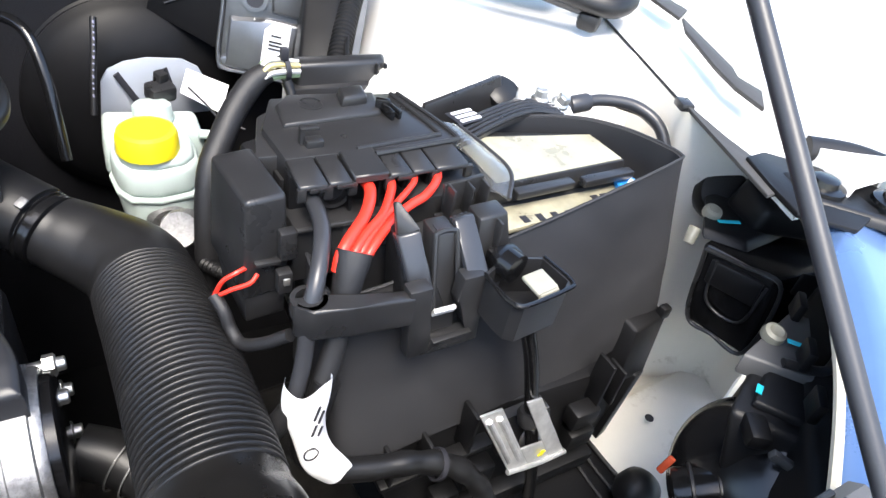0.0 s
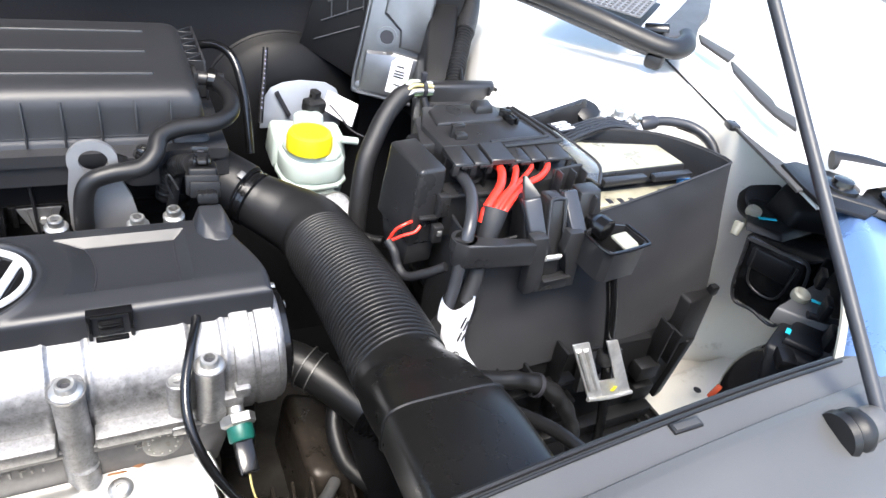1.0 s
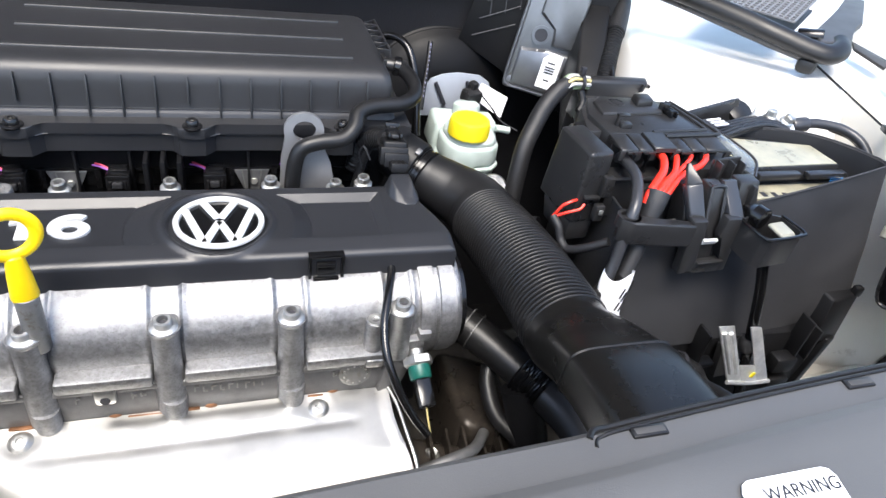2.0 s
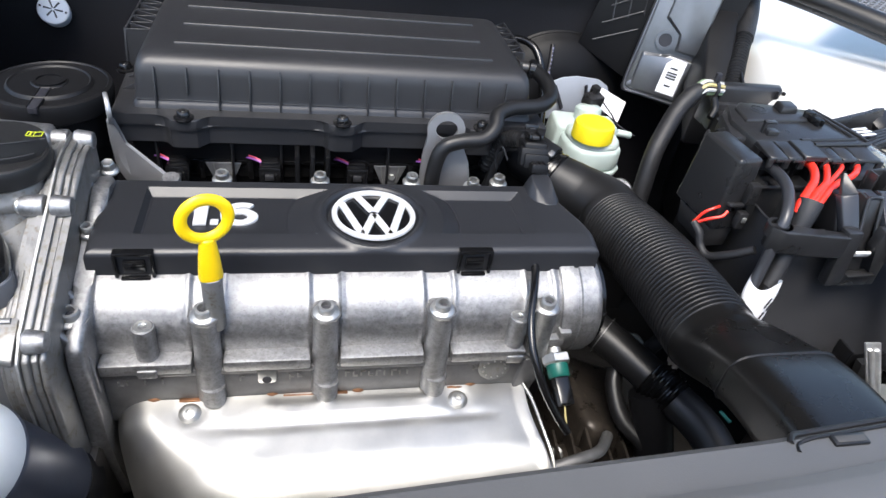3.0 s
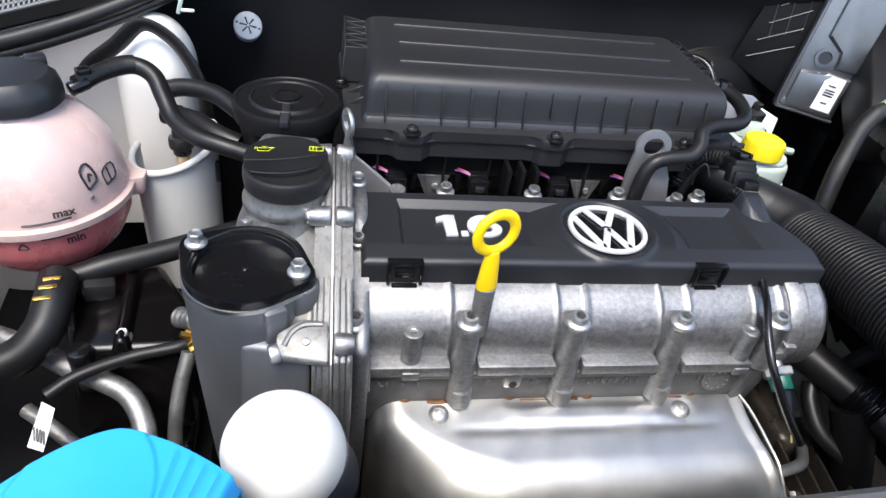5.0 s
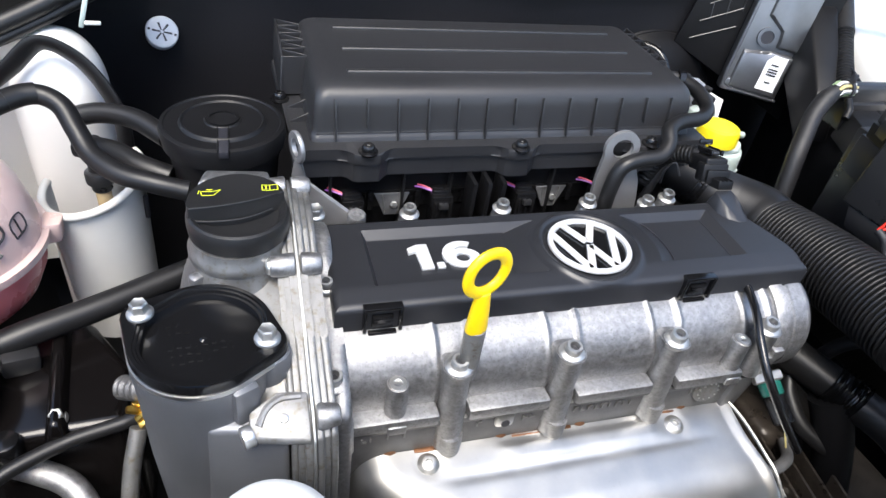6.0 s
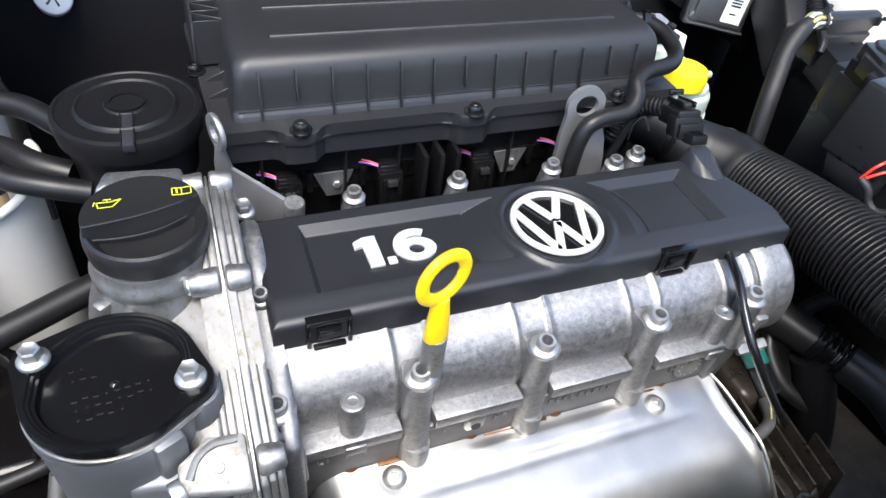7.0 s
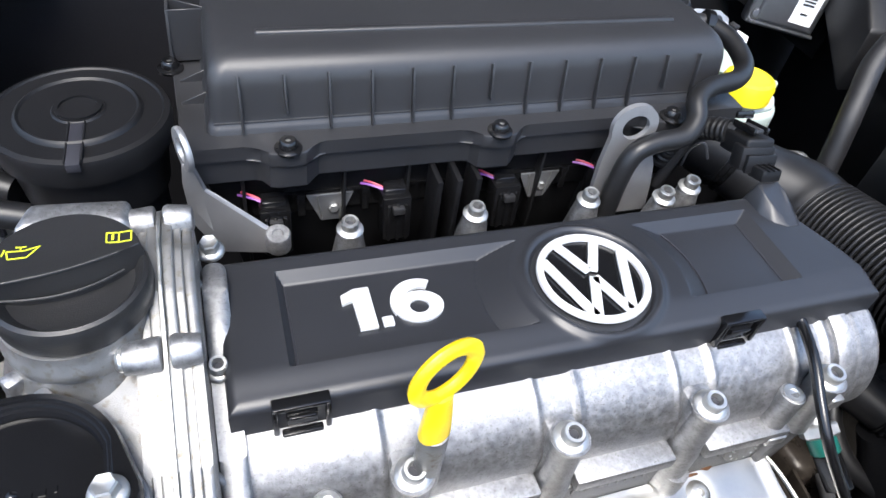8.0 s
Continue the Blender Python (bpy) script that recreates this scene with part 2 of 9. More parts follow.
def tube(bm, pts, r, seg=14, n=8, swell=None, flat=1.0):
    """A hose along the points; swell(s, metres) changes its radius, flat squeezes it."""
    line = bend(pts, n)
    side = None
    rings, run = [], 0.0
    for i, p in enumerate(line):
        if i:
            run += (p - line[i - 1]).length
        way = (line[min(i + 1, len(line) - 1)] - line[max(i - 1, 0)]).normalized()
        if side is None:
            side = way.orthogonal().normalized()
        side = (side - way * side.dot(way)).normalized()
        up = way.cross(side)
        k = swell(i / (len(line) - 1), run) if swell else 1.0
        rings.append([bm.verts.new(p + (side * math.cos(2 * math.pi * j / seg) + up * math.sin(2 * math.pi * j / seg) * flat) * r * k) for j in range(seg)])
    for a, b in zip(rings, rings[1:]):
        for j in range(seg):
            bm.faces.new((a[j], a[(j + 1) % seg], b[(j + 1) % seg], b[j]))
    bm.faces.new(rings[0][::-1])
    bm.faces.new(rings[-1])
    return bm


def sheet(bm, nu, nv, f, thick=0.0):
    """A curved sheet f(u, v), u and v from 0 to 1; thick: its depth against its normal."""
    g = [[bm.verts.new(f(i / nu, j / nv)) for j in range(nv + 1)] for i in range(nu + 1)]
    faces = [bm.faces.new((g[i][j], g[i + 1][j], g[i + 1][j + 1], g[i][j + 1])) for i in range(nu) for j in range(nv)]
    if thick:
        bmesh.ops.recalc_face_normals(bm, faces=faces)
        bmesh.ops.solidify(bm, geom=faces, thickness=thick)
    return bm


def block(bm, nu, nv, f, floor):
    """A solid whose upper face is f(u, v) and whose sides drop straight to the height floor."""
    g = [[bm.verts.new(f(i / nu, j / nv)) for j in range(nv + 1)] for i in range(nu + 1)]
    for i in range(nu):
        for j in range(nv):
            bm.faces.new((g[i][j], g[i + 1][j], g[i + 1][j + 1], g[i][j + 1]))
    rim = [g[i][0] for i in range(nu + 1)] + [g[nu][j] for j in range(1, nv + 1)] + [g[i][nv] for i in range(nu - 1, -1, -1)] + [g[0][j] for j in range(nv - 1, 0, -1)]
    low = [bm.verts.new((v.co.x, v.co.y, floor)) for v in rim]
    n = len(rim)
    for i in range(n):
        bm.faces.new((rim[i], low[i], low[(i + 1) % n], rim[(i + 1) % n]))
    bm.faces.new(low)
    return bm


def bm_():
    return bmesh.new()


def step(x, a, b):
    """0 below a, 1 above b, smooth between."""
    t = max(0.0, min(1.0, (x - a) / (b - a)))
    return t * t * (3 - 2 * t)


def lettering(name, text, size, m, material, parent, deep=0.0006, fat=0.0):
    """Writing in the built-in font, lying in the plane of the pose m."""
    cu = bpy.data.curves.new(name, "FONT")
    cu.body, cu.size, cu.extrude, cu.offset, cu.resolution_u = text, size, deep, fat, 4
    tmp = bpy.data.objects.new(name, cu)
    me = bpy.data.meshes.new_from_object(tmp)
    bpy.data.objects.remove(tmp)
    me.name = name
    me.transform(Matrix.Translation(-ORIGIN[parent]) @ m)
    me.materials.clear()
    me.materials.append(material)
    ob = new(name, me)
    ob.parent = parent
    ORIGIN[ob] = ORIGIN[parent]
    return ob


def patch(bm, c, u, v, w, h, lift=0.0):
    """A small flat plate w by h round c, spanned by u and v, 0.4 mm thick."""
    c, u, v = Vector(c), Vector(u).normalized(), Vector(v).normalized()
    n = u.cross(v).normalized()
    loop = [c + n * lift + u * (a * w / 2) + v * (b * h / 2) for a, b in ((-1, -1), (1, -1), (1, 1), (-1, 1))]
    return prism(bm, loop, n * 0.0004)


def bolt(name, at, axis, parent, head=0.0065, style="hex", washer=0.0095, label=""):
    """A flanged bolt: washer, then a hexagon or a round head with a socket."""
    at, axis = Vector(at), Vector(axis).normalized()
    ob = part(name, turned(bm_(), [(washer, 0), (washer, 0.0012), (washer * 0.9, 0.0022), (head * 1.05, 0.003)], at, axis, 20), ZINC, parent, label)
    b = bm_()
    if style == "hex":
        turned(b, [(head, 0.0028), (head, 0.0085), (head * 0.86, 0.0095), (head * 0.5, 0.0088), (0, 0.0088)], at, axis, 6)
    else:
        turned(b, [(head, 0.0028), (head, 0.008), (head * 0.9, 0.009), (head * 0.62, 0.009), (head * 0.55, 0.0045), (0, 0.0045)], at, axis, 18)
    hd = part("bolt_head", b, ZINC, ob, smooth=25)
    if style != "hex":
        part("socket", turned(bm_(), [(head * 0.54, 0.0046), (head * 0.54, 0.0050), (0, 0.0050)], at, axis, 12), INK, ob, "dark star-shaped socket")
    return ob

# ---- the bay itself ----
b = bm_()
sheet(b, 2, 2, lambda u, v: Vector((-600 + 1200 * u, -600 + 1200 * v, 0.0)))
tagged(part("ground", b, ASPHALT), "plain grey asphalt the car stands on", kind="structure")

# firewall: black felt, bowed and rolled forward at its top
def firewall_at(u, v):
    x = -0.52 + 1.06 * u
    z = 0.335 + 0.665 * v
    y = 0.425 + 0.02 * math.sin(v * 5.0 + u * 3) * 0.4 - 0.05 * step(z, 0.9, 1.0) + 0.012 * math.sin(u * 19) * step(z, 0.5, 0.9)
    return Vector((x, y, z))


b = sheet(bm_(), 60, 30, firewall_at, 0.012)
tagged(part("firewall", b, FELT), "black felt-covered firewall behind the engine", kind="structure")

# floor of the bay: undertray, its colour blackened for the shade down there
tagged(part("undertray", box(bm_(), (0.1, 0.0, 0.33), (1.5, 0.95, 0.02), 0.004), BLACKPANEL), "plastic undertray below the engine, blackened to stand in for shade", kind="structure")

# walls added round the bay's foot only to keep skylight out
tagged(part("wheel_arch_near", box(bm_(), (0.852, 0.0, 0.48), (0.012, 0.95, 0.29), 0.003), BLACKPANEL), "added dark wall shutting out light below the inner wing", kind="structure")
tagged(part("wheel_arch_far", box(bm_(), (-0.655, 0.0, 0.44), (0.012, 0.95, 0.21), 0.003), BLACKPANEL), "added dark wall shutting out light below the far wing", kind="structure")
tagged(part("front_shroud", box(bm_(), (0.1, -0.478, 0.52), (1.5, 0.012, 0.36), 0.003), BLACKPANEL), "added dark wall shutting out light at the front", kind="structure")

# two more added walls that stop light entering beside the firewall
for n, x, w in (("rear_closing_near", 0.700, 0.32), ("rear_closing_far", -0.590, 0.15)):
    tagged(part(n, box(bm_(), (x, 0.455, 0.47), (w, 0.012, 0.27), 0.003), BLACKPANEL), "added dark rear wall shutting out light below the wing", kind="structure")


# inner wing beside the battery: white sheet, and the suspension tower behind it
def gutter(y):
    return min(max(0.636 + 0.348 * (y + 0.089), 0.60), 0.95)


def wing_near(u, v):
    """v from the shelf up to the gutter, u from front to back."""
    y = -0.100 + 0.645 * u
    z = 0.60 + 0.315 * v
    x = gutter(y) + 0.004 - 0.012 * step(1 - v, 0.0, 0.9) + 0.14 * step(-y, -0.03, 0.075)
    return Vector((x, y, z))


b = sheet(bm_(), 60, 40, wing_near, 0.003)
tagged(part("inner_wing_wall", b, CREAMPAINT), "dusty cream-white inner wing beside the battery", kind="structure")


def tower_at(u, v):
    """The suspension tower: a rounded shoulder from its inner foot over the top to the gutter."""
    y = 0.085 + 0.50 * v
    left = 0.425 + 0.50 * max(0.0, y - 0.15)
    right = gutter(y) + 0.01
    k = u * 1.25
    if k < 0.25:
        x, z = left + 0.02 * k, 0.60 + 0.26 * k / 0.25
    else:
        t = k - 0.25
        x = left + 0.005 + (right - left) * t
        z = 0.86 + 0.036 * (1 - (1 - min(1.0, t / 0.12)) ** 2) + 0.022 * t
    z -= 0.25 * (1 - math.sqrt(max(0.0, 1 - (1 - min(1.0, (y - 0.085) / 0.05)) ** 2)))
    return Vector((x, y, z))


b = sheet(bm_(), 80, 50, tower_at, 0.003)
tagged(part("suspension_tower", b, PAINT), "white painted suspension tower behind the battery", kind="structure")

b = bm_()
sheet(b, 50, 40, lambda u, v: Vector((0.50 + 0.36 * u, -0.30 + 0.42 * v, 0.615 + 0.03 * step(u, 0.45, 1.0) - 0.012 * step(v, 0.6, 0.62))), 0.004)
tagged(part("wing_shelf", b, CREAMPAINT), "cream-white painted shelf below the battery tray", kind="structure")
b = turned(bm_(), [(0.0045, 0.0), (0.0045, 0.0008), (0, 0.0008)], (0.677, -0.083, 0.6155 + 0.0125), (0, 0, 1), 16)
tagged(part("drain_hole", b, INK), "small round drain hole in the painted shelf", "hole")


def outer_wing(u, v):
    """The wing's top outside the gutter, drawn out wide for the overexposed surroundings."""
    y = -0.12 + 1.2 * v
    x0, x1 = gutter(y) + 0.004, max(0.709 + 0.5 * (y + 0.054), gutter(y) + 0.03)
    if u < 0.3:
        return Vector((x0 + (x1 - x0) * u / 0.3, y, 0.9165))
    if u < 0.35:
        return Vector((x1 + 0.006 * (u - 0.3) / 0.05, y, 0.9165 + 0.0165 * (u - 0.3) / 0.05))
    if u > 0.95:
        return Vector((x1 + 1.006 + 0.02 * (u - 0.95) / 0.05, y, 0.843 - 0.50 * (u - 0.95) / 0.05))
    k = (u - 0.35) / 0.6
    return Vector((x1 + 0.006 + 1.0 * k, y, 0.933 - 0.09 * k * k))


# outer part of this white sheet is added for the glare beyond the wing
b = sheet(bm_(), 40, 40, outer_wing, 0.003)
tagged(part("outer_wing", b, PAINT), "white painted front wing, widened to stand for bright surroundings", kind="structure")

# the far side's wall, behind the coolant tank
def wing_far(u, v):
    y = -0.36 + 0.90 * u
    z = 0.52 + 0.40 * v
    return Vector((-0.56 - 0.04 * v + 0.02 * math.sin(u * 7), y, z))


tagged(part("inner_wing_far_wall", sheet(bm_(), 20, 12, wing_far, 0.004), PAINT), "white painted inner wing behind the coolant tank", kind="structure")

# gutter seal between inner and outer wing
part_line = [(gutter(y) - 0.007, y, 0.9180) for y in (0.03, 0.10, 0.18, 0.36)]
tagged(part("gutter_edge", tube(bm_(), part_line, 0.0013, 8, 6), DULL), "thin dark joint line along the wing gutter", "joint")
loop = [(gutter(y) - 0.009, y, 0.9185) for y in (0.030, 0.0, -0.03, -0.06, -0.10)] + [(gutter(y) + w, y, 0.9185) for y, w in ((-0.10, 0.022), (-0.06, 0.010), (-0.03, 0.002), (0.0, -0.003), (0.030, -0.006))]
tagged(part("gutter_seal", prism(bm_(), loop, (0, 0, 0.003), 0.0008), EDGEGREY), "dark rubber seal that widens along the wing gutter", "seal")
tagged(part("seal_clip", box(bm_(), (0.6665, 0.022, 0.920), (0.012, 0.016, 0.007), 0.002, (0, 0, -20)), PLASTIC), "small black plastic clip on the wing seal", "clip")

# front panel: grey plastic lock carrier with a stepped rear lip
def carrier_edge(x):
    t, k = min(1.0, max(0.0, (0.46 - x) / 0.30)), min(1.0, max(0.0, (0.16 - x) / 0.26))
    return -0.266 - 0.018 * t ** 1.6 - 0.013 * k


def carrier_at(u, v):
    x = -0.75 + 1.225 * u
    y0 = carrier_edge(x)
    prof = ((0.0, 0.917), (0.004, 0.921), (0.022, 0.921), (0.025, 0.927), (0.030, 0.929), (0.075, 0.920), (0.082, 0.914), (0.13, 0.898), (0.14, 0.888), (0.21, 0.862), (0.23, 0.84), (0.24, 0.70))
    k = v * (len(prof) - 1)
    i = min(int(k), len(prof) - 2)
    a, c = prof[i], prof[i + 1]
    t = k - i
    return Vector((x, y0 - (a[0] + (c[0] - a[0]) * t), a[1] + (c[1] - a[1]) * t - 0.006 * step(-x, -0.1, 0.5)))


carrier = thing("lock_carrier", (-0.1, -0.30, 0.70), "dark grey plastic lock carrier across the car's front", "lock carrier", kind="structure")
b = sheet(bm_(), 80, 44, carrier_at, -0.003)
part("panel", b, CARRIER, carrier)
STRIP = (0.172, 0.18, 0.19, 0.20, 0.21, 0.22, 0.23, 0.24, 0.25, 0.28, 0.34, 0.40, 0.46)
for back, r in ((0.0012, 0.0017), (-0.0036, 0.0010)):
    line = [(0.1605 - 0.3 * back, carrier_edge(0.16) - 0.005 + back, 0.9240), (0.1640, carrier_edge(0.164) + back - 0.0012, 0.9235)] + [(x, carrier_edge(x) + back, 0.9215 if back > 0 else 0.9245) for x in STRIP]
    part("edge_strip", tube(bm_(), line, r, 8, 4), RUBBER, carrier, "thin black rubber edge strip")
for x, y in ((0.191, -0.2885), (0.329, -0.2790)):
    ob = part("slot_frame", box(bm_(), (x, y, 0.9241), (0.019, 0.0062, 0.0030), 0.0008, (0, 0, 0)), RUBBER, carrier, "small black-edged slot in the plastic")
    part("slot_plate", box(bm_(), (x, y - 0.0002, 0.9254), (0.016, 0.0036, 0.0012), 0.0003), EDGEGREY, ob)
b = bm_()
LN = Vector((0, -0.185, 1)).normalized()
prism(b, [Vector((0.2375 + x, -0.3480 + y, 0.9252 + 0.185 * y + 0.0010)) for x, y in ((-0.026, -0.025), (0.026, -0.025), (0.026, 0.019), (0.024, 0.0225), (0.0205, 0.0240), (-0.0205, 0.0240), (-0.024, 0.0225), (-0.026, 0.019))], LN * 0.0004)
lab = part("warning_label", b, PAPER, carrier, "white warning sticker with rounded corners")
m = Matrix((Vector((1, 0, 0)), Vector((0, 1, 0.185)).normalized(), LN)).transposed().to_4x4()
m.translation = Vector((0.2215, -0.3345, 0.9252 + 0.185 * 0.0135 + 0.0018))
lettering("warning_word", "WARNING", 0.0085, m, INK, lab, 0.0001)
b = bm_()
for i in range(4):
    y = -0.008 - 0.0065 * i
    patch(b, (0.2375, -0.3480 + y + 0.004, 0.9252 + 0.185 * (y + 0.004) + 0.0016), (1, 0, 0), (0, 1, 0.185), 0.040 - 0.006 * (i % 2), 0.0022)
part("print_bar", b, INK, lab)

# blue flange of the wing, outside the headlamp
TIP0, TIP1 = Vector((0.440, -0.290, 0.0)), Vector((0.668, -0.095, 0.0))


def tip_at(u, v):
    o = Vector((0.655, -0.755, 0.0))
    p = TIP0.lerp(TIP1, v) + o * (0.34 * u) + o * 0.018 * math.sin(math.pi * v)
    z = 0.898 + 0.014 * step(u, 0.0, 0.05) + 0.012 * v - 0.035 * step(u, 0.18, 0.24) - 0.10 * step(u, 0.3, 1.0) - 0.01 * step(u, 0.0, 0.2)
    return p + Vector((0, 0, z))


b = sheet(bm_(), 60, 40, tip_at, 0.003)
tagged(part("wing_tip", b, BLUEFLANGE), "glossy blue flange of the front wing", kind="structure")
b = turned(bm_(), [(0.0055, 0.0), (0.0055, 0.001), (0, 0.001)], (0.648, -0.151, 0.9125), (0, 0, 1), 16)
tagged(part("flange_hole", b, INK), "round dark hole in the painted flange", "hole")
b = tube(bm_(), [TIP0.lerp(TIP1, t) + Vector((0.655, -0.755, 0)) * (0.018 * math.sin(math.pi * t) - 0.004) + Vector((0, 0, 0.903 + 0.012 * t)) for t in (0, 0.2, 0.4, 0.6, 0.8, 1.0)], 0.0028, 8, 6)
tagged(part("flange_seal", b, mat("beige_sealer", (0.42, 0.40, 0.33), 0.6)), "thin beige sealing bead along the flange", "seal")

# engine hood, raised, above and behind the view
hood_lo, hood_hi = Vector((0, 0.60, 1.00)), Vector((0, 0.14, 1.92))
def hood_at(u, v):
    p = hood_lo.lerp(hood_hi, v)
    return Vector((-0.72 + 1.44 * u, p.y + 0.03 * math.sin(math.pi * v), p.z + 0.03 * math.sin(math.pi * u)))


tagged(part("hood", sheet(bm_(), 20, 12, hood_at, 0.02), FELT), "hood with black felt lining, propped open over the engine", kind="structure")

# ---- prop rod ----
pr = thing("hood_prop_rod", (0.429, -0.312, 0.925), "thin grey steel rod that props the hood", "prop rod")
way = Vector((0.0785, 0.764, 0.641)).normalized()
p0 = Vector((0.429, -0.312, 0.934))
b = tube(bm_(), [p0 + Vector((-0.020, 0.004, -0.003)), p0 + Vector((-0.010, 0.0, -0.001)), p0, p0 + way * 0.02, p0 + way * 0.2, p0 + way * 0.45, p0 + way * 0.75], 0.0037, 14, 8)
part("rod", b, mat("rod_coating", (0.030, 0.032, 0.038), 0.42, 0.0, var=0.2, bump=0.1), pr)
b = turned(bm_(), [(0.0055, 0.0), (0.0115, 0.001), (0.0125, 0.005), (0.0100, 0.008), (0.0118, 0.011), (0.0118, 0.015), (0.0090, 0.019), (0.0050, 0.020)], p0 + Vector((-0.030, 0.002, -0.006)), (1, -0.1, 0.12), 24)
part("grommet", b, RUBBER, pr, "black rubber grommet")
part("sleeve", rod(bm_(), p0 + Vector((-0.014, 0.001, -0.004)), p0 + Vector((-0.001, 0.0, -0.002)), 0.0098, 0.0090, 24, 0.0015), CARRIER, pr, "grey plastic sleeve")

# ---- engine cover ----
ec = thing("engine_cover", (-0.01, 0.0, 0.812), "matt black plastic engine cover with a round silver emblem", "engine cover")


def ramp(x, a, b):
    """0 at a, 1 at b, straight between."""
    return max(0.0, min(1.0, (x - a) / (b - a)))


def cover_at(x, y):
    right = 0.184 - 0.020 * step(y, -0.0295, 0.0500)
    if x > 0.1335:
        x = 0.1335 + (x - 0.1335) * (right - 0.1335) / (0.184 - 0.1335)
    z = 0.8475
    e = min(x + 0.2065, right - x, y + 0.0435, 0.050 - y)
    z -= 0.005 * (1 - math.sqrt(max(0.0, 1 - (1 - min(1.0, e / 0.006)) ** 2)))
    z -= 0.0035 * step(-y, 0.022, 0.0435)
    d = math.hypot(x, y)
    # two sunk fields, each with a wide chamfer behind and a sweep towards the emblem
    sunk = min(1 - ramp(y, 0.0300, 0.0370), ramp(y, -0.0252, -0.0240))
    if x < 0:
        sunk = min(sunk, ramp(x, -0.1762, -0.1722), ramp(d, 0.0490, 0.0680))
    else:
        sunk = min(sunk, 1 - ramp(x, 0.1245, 0.1335), ramp(d, 0.0580, 0.0720))
    z -= 0.0064 * sunk
    # the floor stands a little proud of its surround
    if sunk > 0.999:
        z += 0.0005
    # dish round the emblem with a raised rim
    z += 0.0020 * math.exp(-((d - 0.0405) / 0.0026) ** 2)
    z -= 0.0030 * (1 - ramp(d, 0.0360, 0.0378))
    return Vector((x, y, z))


def stops(marks, pitch):
    """Places along a line, dense enough, that fall on every mark."""
    out = [marks[0]]
    for a, c in zip(marks, marks[1:]):
        n = max(1, round((c - a) / pitch))
        out += [a + (c - a) * (k + 1) / n for k in range(n)]
    return out


COLS = stops((-0.2065, -0.2005, -0.1762, -0.1722, -0.0680, 0.0, 0.0720, 0.1245, 0.1335, 0.1620, 0.1840), 0.0009)
ROWS_Y = stops((-0.0435, -0.0375, -0.0252, -0.0240, 0.0300, 0.0370, 0.0440, 0.0500), 0.0009)
b = block(bm_(), len(COLS) - 1, len(ROWS_Y) - 1, lambda u, v: cover_at(COLS[round(u * (len(COLS) - 1))], ROWS_Y[round(v * (len(ROWS_Y) - 1))]), 0.8165)
part("shell", b, COVER, ec, smooth=24)
GUIDE = [(0.1405, 0.0500, 0.8440), (0.1405, 0.0300, 0.8455), (0.1450, 0.0200, 0.8470), (0.1540, 0.0145, 0.8475), (0.1640, 0.0150, 0.8475), (0.1690, 0.0230, 0.8465), (0.1700, 0.0360, 0.8450), (0.1690, 0.0500, 0.8440)]
RIDGE = [(0.1460, 0.0485, 0.8600), (0.1465, 0.0400, 0.8590), (0.1490, 0.0310, 0.8555), (0.1545, 0.0235, 0.8510), (0.1605, 0.0235, 0.8505), (0.1625, 0.0300, 0.8545), (0.1630, 0.0390, 0.8590), (0.1625, 0.0485, 0.8600)]
part("cable_guide", hull(bm_(), GUIDE, RIDGE, 0.0022, 3), COVER, ec, smooth=50)
for x in (-0.1735, 0.078):
    b = bm_()
    box(b, (x - 0.0125, -0.0445, 0.8340), (0.0028, 0.006, 0.021), 0.0008)
    box(b, (x + 0.0125, -0.0445, 0.8340), (0.0028, 0.006, 0.021), 0.0008)
    box(b, (x, -0.0435, 0.8440), (0.0275, 0.007, 0.0028), 0.0008)
    box(b, (x, -0.0460, 0.8225), (0.020, 0.004, 0.0030), 0.0008)
    clip = part("clip", b, GLOSS, ec, "black snap clip")
    b = bm_()
    box(b, (x, -0.0440, 0.8325), (0.0150, 0.004, 0.011), 0.001)
    box(b, (x, -0.0462, 0.8360), (0.0130, 0.003, 0.003), 0.0008)
    part("tongue", b, GLOSS, clip)
# fine dark gaps round the floors of the sunk fields
for line in ([(-0.1720, 0.0298), (-0.1720, 0.0), (-0.1720, -0.0238)], [(-0.1718, -0.0241), (-0.12, -0.0241), (-0.0660, -0.0241)]):
    part("gap", tube(bm_(), [(x, y, 0.8419) for x, y in line], 0.00055, 6, 2), INK, ec)
ARC = [(0.0722 * math.cos(a), 0.0722 * math.sin(a)) for a in [radians(-19 + 43 * k / 10) for k in range(11)]]
for line in (ARC, [(0.1243, 0.0298), (0.1243, 0.0), (0.1243, -0.0238)], [(0.0690, -0.0241), (0.10, -0.0241), (0.1243, -0.0241)]):
    part("gap", tube(bm_(), [(x, y, 0.8419) for x, y in line], 0.00055, 6, 2), INK, ec)
